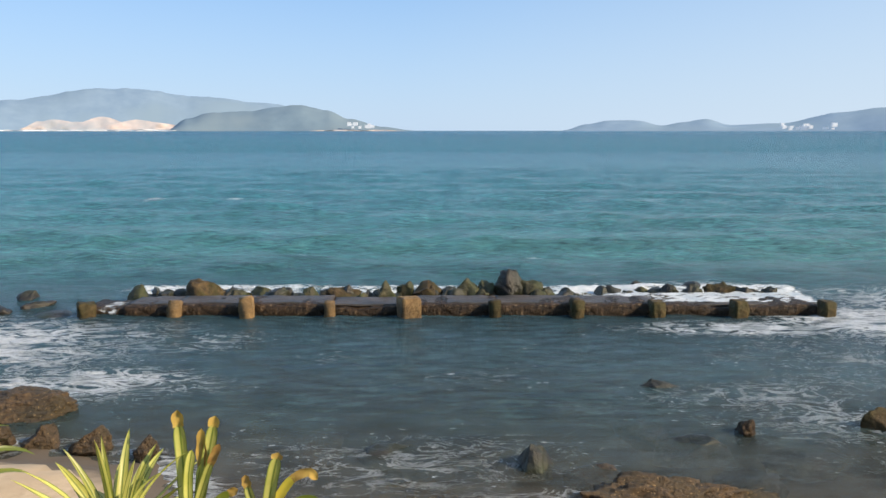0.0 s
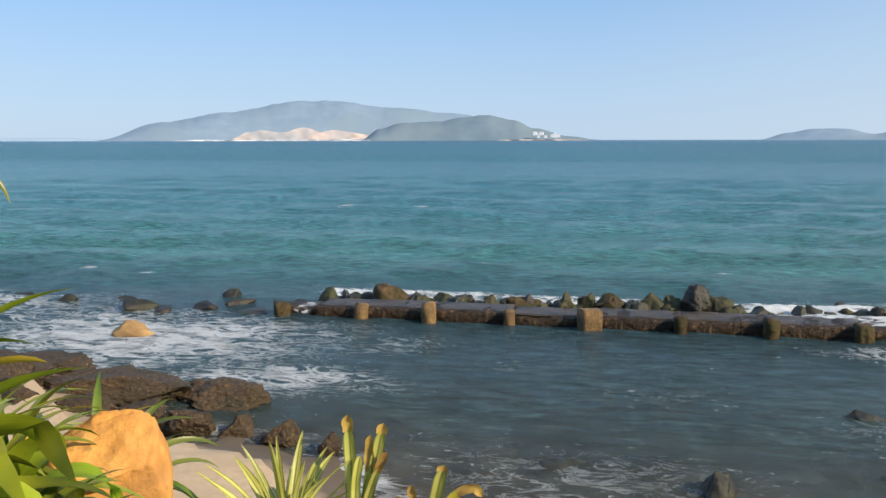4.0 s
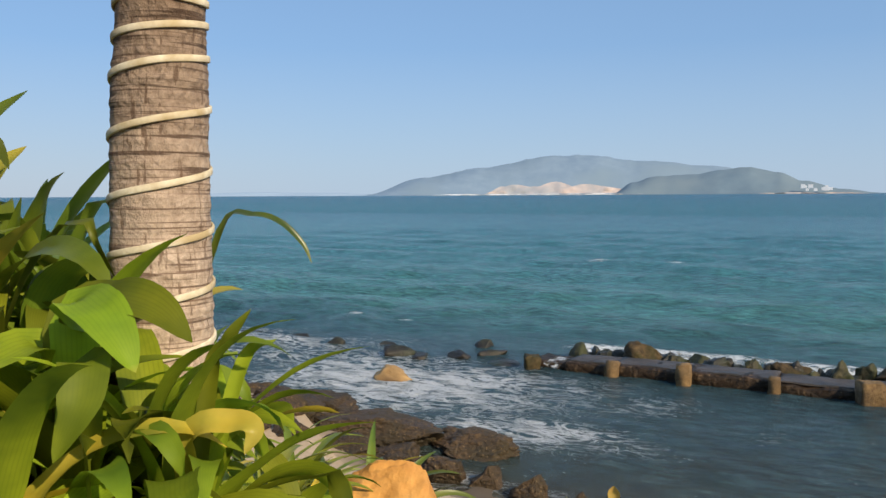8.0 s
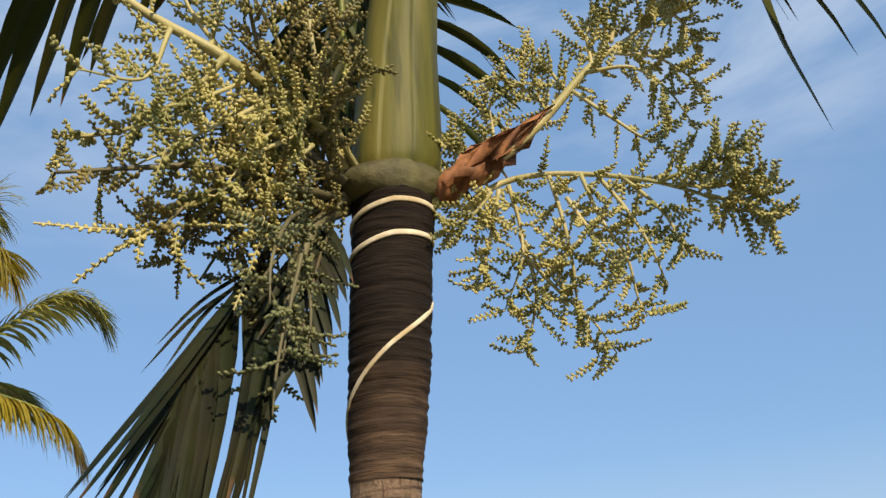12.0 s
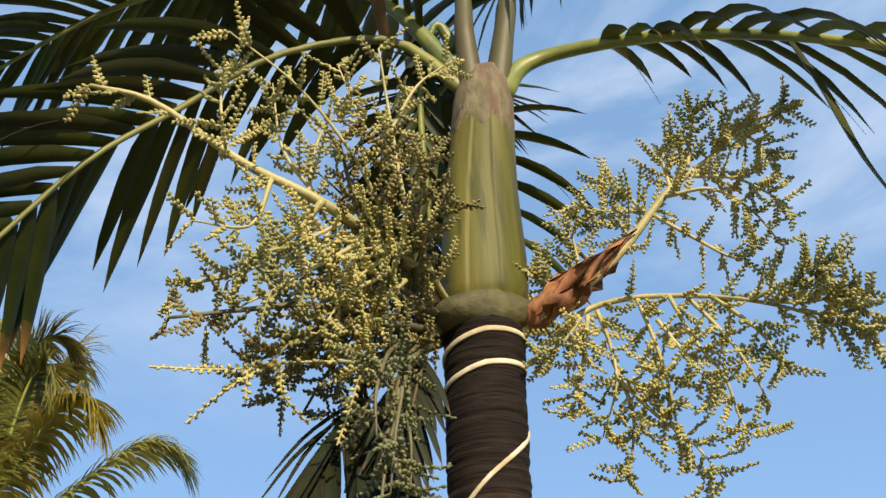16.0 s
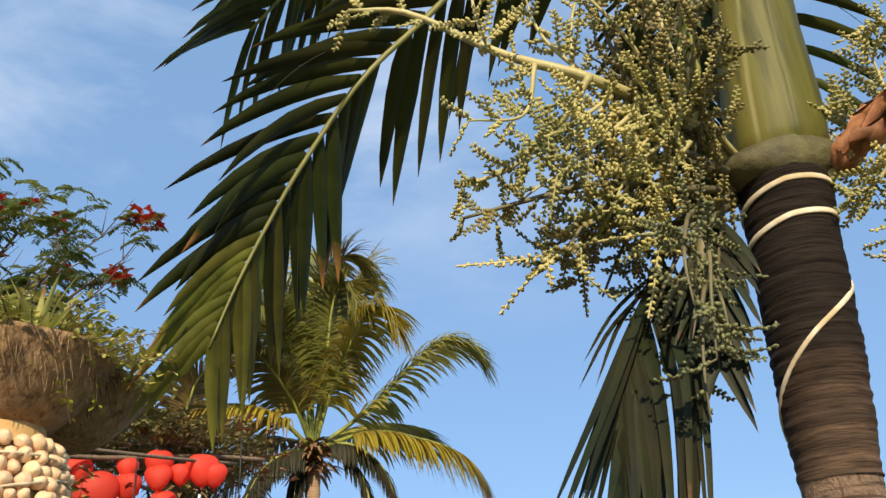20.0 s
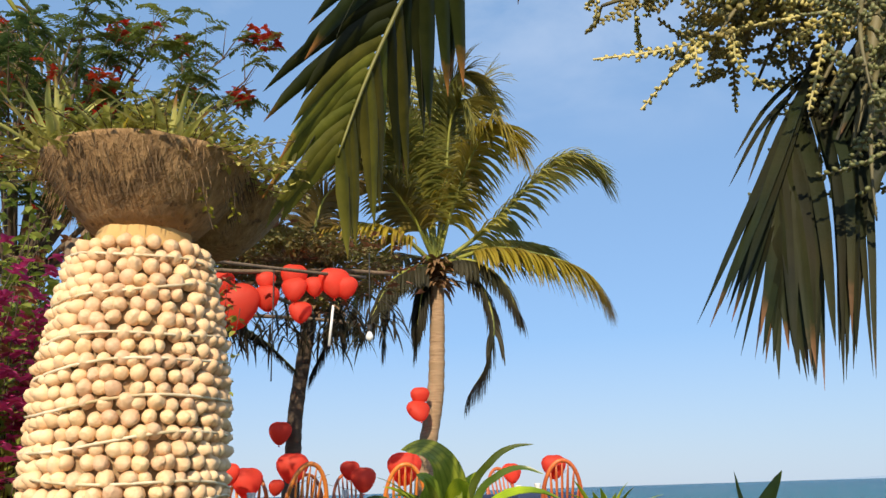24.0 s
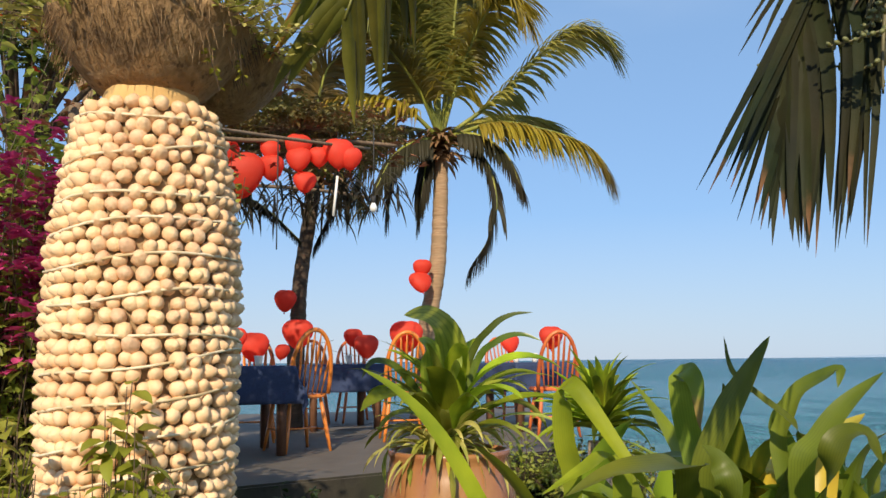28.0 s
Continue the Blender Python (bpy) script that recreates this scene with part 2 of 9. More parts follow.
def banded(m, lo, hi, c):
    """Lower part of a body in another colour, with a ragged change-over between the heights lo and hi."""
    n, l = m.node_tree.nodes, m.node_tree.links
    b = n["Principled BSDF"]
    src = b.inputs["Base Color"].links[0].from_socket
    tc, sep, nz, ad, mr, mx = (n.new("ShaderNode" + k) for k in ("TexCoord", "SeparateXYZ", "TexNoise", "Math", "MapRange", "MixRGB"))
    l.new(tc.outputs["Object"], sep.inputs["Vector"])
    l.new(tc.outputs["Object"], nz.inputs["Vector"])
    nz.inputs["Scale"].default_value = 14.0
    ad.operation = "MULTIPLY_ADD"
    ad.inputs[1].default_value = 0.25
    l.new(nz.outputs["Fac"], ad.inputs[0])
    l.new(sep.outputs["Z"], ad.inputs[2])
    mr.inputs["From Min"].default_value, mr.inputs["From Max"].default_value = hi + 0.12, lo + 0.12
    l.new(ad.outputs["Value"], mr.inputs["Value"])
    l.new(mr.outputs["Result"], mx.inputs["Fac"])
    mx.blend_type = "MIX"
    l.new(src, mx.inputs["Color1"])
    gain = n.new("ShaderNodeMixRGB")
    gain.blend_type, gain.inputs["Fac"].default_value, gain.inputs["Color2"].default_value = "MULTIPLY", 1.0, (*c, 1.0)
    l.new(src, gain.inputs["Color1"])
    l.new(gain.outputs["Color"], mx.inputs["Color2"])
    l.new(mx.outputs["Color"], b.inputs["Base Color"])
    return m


# Dark coir whose colour also holds the crown's shade, deepest at the top.
M_WRAP = mat("coir_wrap_with_shade", (0.008, 0.006, 0.005), (0.040, 0.029, 0.021), 40, 0.85, 1.0, stretch=(0.3, 0.3, 4.0), c3=(0.016, 0.012, 0.010), big=8.0, dist=0.006, spec=0.15)
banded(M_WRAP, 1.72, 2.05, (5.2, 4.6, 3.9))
# Bark darkens upward towards the wrap.
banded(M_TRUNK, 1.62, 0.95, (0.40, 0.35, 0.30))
M_SHAFT = mat("green_crownshaft", (0.070, 0.072, 0.013), (0.140, 0.136, 0.026), 5, 0.55, 0.15, stretch=(5.0, 5.0, 0.30), c3=(0.175, 0.155, 0.036), big=2.0, spec=0.25, cracks=(((0.07, 0.07, 0.018), (14, 14, 1.2), 0.60), ((0.16, 0.10, 0.035), (30, 30, 14), 0.70)))
M_HUSK = mat("brown_spathe", (0.26, 0.09, 0.03), (0.55, 0.25, 0.10), 16, 0.75, 0.7, stretch=(1, 1, 1), c3=(0.14, 0.055, 0.025), big=9.0, dist=0.01)
M_ROPE = mat("pale_cord", (0.66, 0.56, 0.38), (0.84, 0.76, 0.58), 60, 0.7, 0.3, c3=(0.5, 0.38, 0.2), big=12, dist=0.003)
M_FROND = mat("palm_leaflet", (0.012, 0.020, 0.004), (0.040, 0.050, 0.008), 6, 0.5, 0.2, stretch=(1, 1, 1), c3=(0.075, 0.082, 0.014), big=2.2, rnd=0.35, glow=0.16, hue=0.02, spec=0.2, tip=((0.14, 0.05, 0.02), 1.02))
# Shade and sun painted into one leaf: dark leaflets, brighter ones near the tip.
M_FRONDSHADE = mat("shade_toned_palm_leaflet", (0.009, 0.014, 0.003), (0.030, 0.035, 0.006), 5, 0.42, 0.2, c3=(0.060, 0.062, 0.010), big=1.2, rnd=0.4, glow=0.14, hue=0.02, spec=0.2, tip=((0.28, 0.10, 0.035), 1.0))
M_FRONDTIP = mat("sun_toned_palm_leaflet", (0.045, 0.052, 0.008), (0.16, 0.155, 0.022), 5, 0.45, 0.2, c3=(0.24, 0.22, 0.034), big=1.4, rnd=0.4, glow=0.28, hue=0.02, spec=0.2, tip=((0.28, 0.10, 0.035), 1.0))
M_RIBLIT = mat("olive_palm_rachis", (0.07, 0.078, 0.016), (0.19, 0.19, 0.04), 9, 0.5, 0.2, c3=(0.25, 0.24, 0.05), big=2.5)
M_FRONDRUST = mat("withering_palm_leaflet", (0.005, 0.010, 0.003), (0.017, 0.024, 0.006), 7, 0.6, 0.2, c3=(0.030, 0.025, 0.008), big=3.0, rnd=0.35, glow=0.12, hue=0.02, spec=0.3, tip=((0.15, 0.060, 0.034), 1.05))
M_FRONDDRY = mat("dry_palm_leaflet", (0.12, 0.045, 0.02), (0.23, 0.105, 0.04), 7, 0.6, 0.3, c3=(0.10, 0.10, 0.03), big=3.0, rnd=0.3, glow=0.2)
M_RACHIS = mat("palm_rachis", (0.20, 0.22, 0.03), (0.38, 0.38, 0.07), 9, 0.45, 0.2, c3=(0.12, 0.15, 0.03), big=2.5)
M_COCO = mat("coconut_leaflet", (0.110, 0.120, 0.026), (0.245, 0.230, 0.052), 3, 0.4, 0.0, c3=(0.38, 0.30, 0.070), big=0.9, glow=0.35, rnd=0.35, hue=0.03, tip=((0.26, 0.18, 0.07), 1.05))
M_COCODRY = mat("dry_coconut_leaflet", (0.16, 0.09, 0.04), (0.34, 0.20, 0.09), 3, 0.6, 0.0, c3=(0.08, 0.05, 0.03), big=0.9, glow=0.15, rnd=0.3)
M_COCOTRUNK = mat("coconut_bark", (0.24, 0.15, 0.085), (0.46, 0.32, 0.20), 10, 0.85, 0.7, stretch=(0.5, 0.5, 4.0), c3=(0.32, 0.22, 0.13), big=1.5)
M_LILY = mat("lily_leaf", (0.25, 0.335, 0.016), (0.46, 0.525, 0.028), 5, 0.58, 0.2, c3=(0.10, 0.16, 0.014), big=3.5, rnd=0.45, glow=0.38, spec=0.25, hue=0.02, dist=0.004, tip=((0.42, 0.28, 0.06), 1.14), vein=((0.14, 0.20, 0.014), 10, 0.22))
M_LILYDEEP = mat("deep_green_lily_leaf", (0.078, 0.138, 0.014), (0.20, 0.275, 0.024), 5, 0.38, 0.2, c3=(0.28, 0.335, 0.028), big=3.0, rnd=0.4, glow=0.3, hue=0.02, dist=0.004, tip=((0.30, 0.20, 0.06), 1.14), vein=((0.10, 0.15, 0.014), 10, 0.2), spec=0.3)
M_DARKLILY = mat("dark_lily_leaf", (0.045, 0.085, 0.012), (0.115, 0.165, 0.020), 5, 0.4, 0.2, c3=(0.21, 0.25, 0.026), big=3.0, rnd=0.3, glow=0.3, hue=0.015, dist=0.004, tip=((0.26, 0.12, 0.06), 1.10), vein=((0.04, 0.07, 0.01), 10, 0.2), spec=0.3)
M_MIDLEAF = mat("mid_green_leaf", (0.19, 0.25, 0.022), (0.36, 0.40, 0.05), 6, 0.35, 0.15, vein=((0.10, 0.15, 0.015), 6, 0.4), c3=(0.40, 0.42, 0.08), big=3.0, rnd=0.3, glow=0.34, hue=0.015, dist=0.004)
M_BROMELIAD = mat("grey_green_spiky_leaf", (0.36, 0.39, 0.09), (0.60, 0.58, 0.21), 7, 0.45, 0.15, c3=(0.40, 0.36, 0.12), big=4.0, rnd=0.3, glow=0.34, dist=0.004, tip=((0.30, 0.15, 0.06), 0.93))
M_DARKLEAF = mat("dark_strap_leaf", (0.055, 0.10, 0.012), (0.13, 0.18, 0.022), 6, 0.35, 0.15, c3=(0.19, 0.22, 0.03), big=3.0, rnd=0.35, glow=0.2, hue=0.015, dist=0.004)
M_STRIPE = mat("striped_leaf", (0.50, 0.48, 0.10), (0.70, 0.64, 0.20), 12, 0.4, 0.1, vein=((0.10, 0.16, 0.014), 2, 0.85), c3=(0.28, 0.33, 0.05), big=2.0, rnd=0.2, glow=0.22)
M_YELLOWLEAF = mat("yellowed_leaf", (0.62, 0.42, 0.03), (0.72, 0.56, 0.07), 8, 0.45, 0.1, c3=(0.30, 0.32, 0.04), big=5.0, rnd=0.15, glow=0.25)
M_SHELL = mat("cream_snail_shell", (0.74, 0.50, 0.285), (0.88, 0.655, 0.415), 26, 0.6, 0.6, c3=(0.74, 0.48, 0.275), big=9.0, rnd=0.10, hue=0.007, dist=0.004)
M_SHELLNEAR = mat("cream_snail_shell_close", (0.74, 0.50, 0.285), (0.88, 0.655, 0.415), 1.6, 0.6, 0.25, c3=(0.74, 0.48, 0.275), big=0.5, rnd=0.11, hue=0.010, dist=0.15)
M_MORTAR = mat("sandy_mortar", (0.26, 0.165, 0.085), (0.44, 0.30, 0.16), 40, 0.9, 0.6, c3=(0.4, 0.29, 0.15))
M_CAP = mat("yellow_plaster", (0.50, 0.30, 0.10), (0.66, 0.44, 0.18), 9, 0.85, 0.5, c3=(0.42, 0.25, 0.085), big=4.0)
M_COIR = mat("coir_fibre", (0.20, 0.115, 0.048), (0.54, 0.355, 0.175), 24, 0.95, 0.9, stretch=(2.2, 2.2, 0.5), c3=(0.36, 0.22, 0.10), big=5.0, dist=0.03, cracks=(((0.13, 0.078, 0.04), (60, 60, 10), 0.61), ((0.16, 0.10, 0.05), (9, 9, 5), 0.64)))
M_FIBRE = mat("loose_coir", (0.26, 0.16, 0.075), (0.50, 0.34, 0.18), 14, 0.95, 0.3, c3=(0.10, 0.06, 0.03), big=5.0)
M_PAPER = mat("white_cup", (0.74, 0.73, 0.70), (0.82, 0.81, 0.78), 12, 0.4, 0.05, c3=(0.70, 0.69, 0.66), big=4.0)
M_LITTER = mat("dry_leaf_litter", (0.16, 0.095, 0.045), (0.36, 0.24, 0.12), 9, 0.85, 0.3, c3=(0.24, 0.20, 0.06), big=2.0)
M_TERRACE = mat("grey_terrace_slab", (0.090, 0.078, 0.066), (0.155, 0.135, 0.115), 5, 0.75, 0.3, c3=(0.12, 0.105, 0.088), big=0.8)
M_POT = mat("glazed_clay_pot", (0.27, 0.105, 0.045), (0.44, 0.20, 0.085), 5, 0.3, 0.15, stretch=(1.5, 1.5, 0.6), c3=(0.30, 0.17, 0.06), big=2.4, clear=0.3)
M_SOIL = mat("garden_soil", (0.035, 0.028, 0.018), (0.10, 0.075, 0.045), 12, 0.95, 0.8, c3=(0.05, 0.06, 0.02), big=1.0)


# ---- mesh helpers ----
class Geo:
    """Collects vertices and faces of one mesh."""

    def __init__(self):
        self.v, self.f, self.a, self.c = [], [], [], []

    def add(self, v, f, along=None, across=None):
        o = len(self.v)
        self.v.extend(tuple(p) for p in v)
        self.a.extend(along or [0.0] * len(v))
        self.c.extend(across or [0.0] * len(v))
        self.f.extend(tuple(i + o for i in q) for q in f)

    def mesh(self, name, material, smooth=True):
        me = bpy.data.meshes.new(name)
        me.from_pydata(self.v, [], self.f)
        me.materials.append(material)
        if smooth:
            me.polygons.foreach_set("use_smooth", [True] * len(me.polygons))
        if max(self.a, default=0.0) > 0:
            me.attributes.new("along", "FLOAT", "POINT").data.foreach_set("value", self.a)
            me.attributes.new("across", "FLOAT", "POINT").data.foreach_set("value", self.c)
        me.update()
        return me

    def ob(self, name, material, parent=None, label="", smooth=True):
        return put(self.mesh(name, material, smooth), name, parent, label)


def put(me, name, parent=None, label="", at=None):
    o = new(name, me)
    if parent:
        o.parent = parent
    if label:
        o["label"] = label
    if at is not None:
        o.matrix_basis = at
    return o


def part(name, bm, material, parent, label=""):
    me = bpy.data.meshes.new(name)
    bm.to_mesh(me)
    bm.free()
    me.materials.append(material)
    return put(me, name, parent, label)


def empty(name, at, label, category, group="", kind=""):
    o = new(name)
    o.location = at
    o.empty_display_size = 0.1
    return tagged(o, label, category, group, kind)


def spline(pts, n):
    """n points along a smooth curve through pts (Catmull-Rom)."""
    p = [Vector(q) for q in pts]
    p = [p[0] * 2 - p[1]] + p + [p[-1] * 2 - p[-2]]
    k = len(p) - 3
    out = []
    for i in range(n):
        s = i / (n - 1) * k
        j = min(int(s), k - 1)
        u = s - j
        a, b, c, d = p[j:j + 4]
        out.append(0.5 * (2 * b + (c - a) * u + (2 * a - 5 * b + 4 * c - d) * u * u + (3 * b - a - 3 * c + d) * u ** 3))
    return out


def tangents(p):
    return [(p[min(i + 1, len(p) - 1)] - p[max(i - 1, 0)]).normalized() for i in range(len(p))]


def tube(g, p, r, n=8, cap=True, flat=1.0):
    """A tube along points p; r: one radius or one a point."""
    r = r if hasattr(r, "__len__") else [r] * len(p)
    t = tangents(p)
    side = t[0].orthogonal().normalized()
    v = []
    for q, tt, rr in zip(p, t, r):
        side = (side - tt * side.dot(tt)).normalized()
        up = tt.cross(side)
        for k in range(n):
            a = 2 * math.pi * k / n
            v.append(q + side * (rr * math.cos(a)) + up * (rr * flat * math.sin(a)))
    f = [(i * n + k, i * n + (k + 1) % n, (i + 1) * n + (k + 1) % n, (i + 1) * n + k) for i in range(len(p) - 1) for k in range(n)]
    if cap:
        f += [tuple(range(n - 1, -1, -1)), tuple(range((len(p) - 1) * n, len(p) * n))]
    g.add(v, f)


def blade(g, p, width, up, fold=0.25, tip=1.0, base=0.5, wave=0.0, ph=0.0):
    """A strap leaf along points p, folded along its midrib; up: roughly its upper side."""
    n = len(p)
    t = tangents(p)
    v = []
    for i in range(n):
        s = i / (n - 1)
        w = width * 0.5 * min(1.0, base + (1 - base) * min(1, s / 0.3)) * (max(0.0, 1 - s ** (2.6 * tip)) ** 0.8 + 0.02)
        sd = t[i].cross(up)
        if sd.length < 1e-4:
            sd = t[i].orthogonal()
        sd.normalize()
        nn = sd.cross(t[i])
        wv = wave * w * math.sin(s * 11 + ph)
        v += [p[i] - sd * w + nn * (fold * w + wv), p[i] - sd * w * 0.5 + nn * fold * w * 0.3, p[i], p[i] + sd * w * 0.5 + nn * fold * w * 0.3, p[i] + sd * w + nn * (fold * w - wv)]
    g.add(v, [(i * 5 + k, i * 5 + k + 1, i * 5 + k + 6, i * 5 + k + 5) for i in range(n - 1) for k in range(4)], [i / (n - 1) for i in range(n) for _ in range(5)], [-1.0, -0.5, 0.0, 0.5, 1.0] * n)


def arch(base, az, rise, length, droop, n=9, curl=0.0):
    """Centre line of a leaf that leaves base at bearing az (radians from +x) and angle rise, and bends down by droop radians."""
    p, q = [Vector(base)], Vector(base)
    for i in range(n - 1):
        s = (i + 0.5) / (n - 1)
        e = rise - droop * s ** 1.5
        a = az + curl * s
        q = q + Vector((math.cos(a) * math.cos(e), math.sin(a) * math.cos(e), math.sin(e))) * (length / (n - 1))
        p.append(q.copy())
    return p


def slab(size, cuts=5, rough=0.02, seed=0, scale=2.0, bevel=0.03):
    """A worn box: bevelled, subdivided and pushed about by noise; its base at z = 0."""
    bm = bmesh.new()
    bmesh.ops.create_cube(bm, size=1.0, matrix=Matrix.Diagonal((*size, 1)))
    bmesh.ops.bevel(bm, geom=bm.edges[:], offset=bevel, segments=2, affect="EDGES")
    bmesh.ops.subdivide_edges(bm, edges=[e for e in bm.edges if e.calc_length() > max(size) * 0.2], cuts=cuts, use_grid_fill=True)
    for v in bm.verts:
        k = noise.noise_vector(v.co * scale + Vector((seed * 7.3, seed * 3.1, 0))) + 0.5 * noise.noise_vector(v.co * scale * 3 + Vector((0, seed, 0)))
        v.co += k * rough
        v.co.z += size[2] / 2
    for fc in bm.faces:
        fc.smooth = True
    return bm


ICO = {}


def ico(sub):
    if sub not in ICO:
        bm = bmesh.new()
        bmesh.ops.create_icosphere(bm, subdivisions=sub, radius=1.0)
        ICO[sub] = ([v.co.copy() for v in bm.verts], [tuple(v.index for v in fc.verts) for fc in bm.faces])
        bm.free()
    return ICO[sub]


def boulder(name, at, size, seed, material, label, category="rock", group="", facets=12, sub=4, rough=0.16, turn=0.0, kind="", peak=0.0, tilt=0.0):
    """A weathered stone: a ball cut by random planes, then roughened. at: the middle of its foot."""
    rs = random.Random(seed)
    v, f = ico(sub)
    planes = []
    for _ in range(facets):
        d = Vector((rs.gauss(0, 1), rs.gauss(0, 1), rs.gauss(0.2, 0.8))).normalized()
        planes.append((d, rs.uniform(0.48, 0.82)))
    g = Geo()
    out = []
    off = Vector((seed * 3.7, seed * 1.3, seed * 0.7))
    for c in v:
        q = c.copy()
        for d, h in planes:
            e = q.dot(d) - h
            if e > 0:
                q -= d * e * 0.97
        q *= 1 + rough * noise.noise(c * 1.6 + off) + rough * 0.5 * noise.noise(c * 4.2 + off) - rough * 0.55 * abs(noise.noise(c * 6.5 + off)) + rough * 0.35 * noise.noise(c * 14 + off)
        k = 1 - peak * max(0.0, q.z + 0.4)
        out.append(Vector((q.x * k * size[0] / 2, q.y * k * size[1] / 2, (q.z + 0.55) * size[2] / 1.5)))
    g.add(out, f)
    o = g.ob(name, material)
    o.matrix_basis = Matrix.Translation(at) @ Matrix.Rotation(turn, 4, "Z") @ Matrix.Rotation(tilt, 4, "Y")
    return tagged(o, label, category, group, kind)

# ---- sea, ground, far shore ----
def grown(start, step, factor, end):
    out, q = [], start
    while abs(q) < end:
        step *= factor
        q += step
        out.append(q)
    return out


def smooth01(a, b, x):
    u = min(1.0, max(0.0, (x - a) / (b - a)))
    return u * u * (3 - 2 * u)


def sheet(name, xs, ys, height, material):
    v = [(x, y, height(x, y)) for y in ys for x in xs]
    nx = len(xs)
    f = [(j * nx + i, j * nx + i + 1, (j + 1) * nx + i + 1, (j + 1) * nx + i) for j in range(len(ys) - 1) for i in range(nx - 1)]
    g = Geo()
    g.v, g.f = v, f
    return g.ob(name, material)


def sea_material():
    m = bpy.data.materials.new("sea_water")
    m.use_nodes = True
    n, l = m.node_tree.nodes, m.node_tree.links
    b = n["Principled BSDF"]
    geo, sep = n.new("ShaderNodeNewGeometry"), n.new("ShaderNodeSeparateXYZ")
    l.new(geo.outputs["Position"], sep.inputs["Vector"])
    side = n.new("ShaderNodeMath")
    side.operation = "MULTIPLY_ADD"
    side.inputs[1].default_value, side.inputs[2].default_value = -1.0, -2.0
    l.new(sep.outputs["X"], side.inputs[0])
    out = n.new("ShaderNodeMath")
    out.operation = "MAXIMUM"
    l.new(sep.outputs["Y"], out.inputs[0])
    l.new(side.outputs["Value"], out.inputs[1])
    wob = n.new("ShaderNodeTexNoise")
    wob.inputs["Scale"].default_value, wob.inputs["Detail"].default_value = 0.09, 3.0
    l.new(geo.outputs["Position"], wob.inputs["Vector"])
    shift = n.new("ShaderNodeMath")
    shift.operation = "MULTIPLY_ADD"
    shift.inputs[1].default_value = 5.0
    l.new(wob.outputs["Fac"], shift.inputs[0])
    l.new(out.outputs["Value"], shift.inputs[2])
    rng = n.new("ShaderNodeMapRange")
    rng.inputs["From Min"].default_value, rng.inputs["From Max"].default_value = 10.5, 130.5
    l.new(shift.outputs["Value"], rng.inputs["Value"])
    ramp = n.new("ShaderNodeValToRGB")
    e = ramp.color_ramp.elements
    stops = SEA_STOPS
    e[0].position, e[0].color = (stops[0][0] - 8) / 120, rgb(stops[0][1])
    e[1].position, e[1].color = (stops[-1][0] - 8) / 120, rgb(stops[-1][1])
    for y, c in stops[1:-1]:
        q = e.new((y - 8) / 120)
        q.color = rgb(c)
    l.new(rng.outputs["Result"], ramp.inputs["Fac"])
    far = n.new("ShaderNodeMapRange")
    far.inputs["From Min"].default_value, far.inputs["From Max"].default_value = 90.0, 700.0
    l.new(out.outputs["Value"], far.inputs["Value"])
    deep = n.new("ShaderNodeMixRGB")
    deep.inputs["Color2"].default_value = rgb(SEA_DEEP)
    l.new(far.outputs["Result"], deep.inputs["Fac"])
    l.new(ramp.outputs["Color"], deep.inputs["Color1"])
    # wind streaks and chop, their light and dark multiplied into the water colour
    mp = n.new("ShaderNodeMapping")
    mp.inputs["Scale"].default_value = (0.16, 0.42, 0.3)
    l.new(geo.outputs["Position"], mp.inputs["Vector"])
    st = n.new("ShaderNodeTexNoise")
    st.inputs["Scale"].default_value, st.inputs["Detail"].default_value, st.inputs["Roughness"].default_value = 1.0, 8.0, 0.7
    l.new(mp.outputs["Vector"], st.inputs["Vector"])
    sr = n.new("ShaderNodeMapRange")
    sr.inputs["From Min"].default_value, sr.inputs["From Max"].default_value = 0.3, 0.7
    sr.inputs["To Min"].default_value, sr.inputs["To Max"].default_value = 0.74, 1.24
    l.new(st.outputs["Fac"], sr.inputs["Value"])
    streak = n.new("ShaderNodeMixRGB")
    streak.blend_type, streak.inputs["Fac"].default_value = "MULTIPLY", 1.0
    l.new(deep.outputs["Color"], streak.inputs["Color1"])
    l.new(sr.outputs["Result"], streak.inputs["Color2"])
    # small ripples, painted: their lit and dark sides multiplied into the near water's colour
    fp = n.new("ShaderNodeMapping")
    fp.inputs["Scale"].default_value = (0.9, 2.9, 1.0)
    l.new(geo.outputs["Position"], fp.inputs["Vector"])
    f2 = n.new("ShaderNodeTexNoise")
    f2.inputs["Scale"].default_value, f2.inputs["Detail"].default_value, f2.inputs["Roughness"].default_value = 1.9, 6.0, 0.70
    l.new(fp.outputs["Vector"], f2.inputs["Vector"])
    f3 = n.new("ShaderNodeMapRange")
    f3.inputs["From Min"].default_value, f3.inputs["From Max"].default_value = 0.32, 0.68
    f3.inputs["To Min"].default_value, f3.inputs["To Max"].default_value = 0.42, 1.60
    l.new(f2.outputs["Fac"], f3.inputs["Value"])
    ripple = n.new("ShaderNodeMixRGB")
    ripple.blend_type, ripple.inputs["Fac"].default_value = "MULTIPLY", 1.0
    l.new(streak.outputs["Color"], ripple.inputs["Color1"])
    l.new(f3.outputs["Result"], ripple.inputs["Color2"])
    # weed-grown bed under the shallows
    b1 = n.new("ShaderNodeTexNoise")
    b1.inputs["Scale"].default_value, b1.inputs["Detail"].default_value, b1.inputs["Roughness"].default_value = 0.62, 5.0, 0.6
    l.new(geo.outputs["Position"], b1.inputs["Vector"])
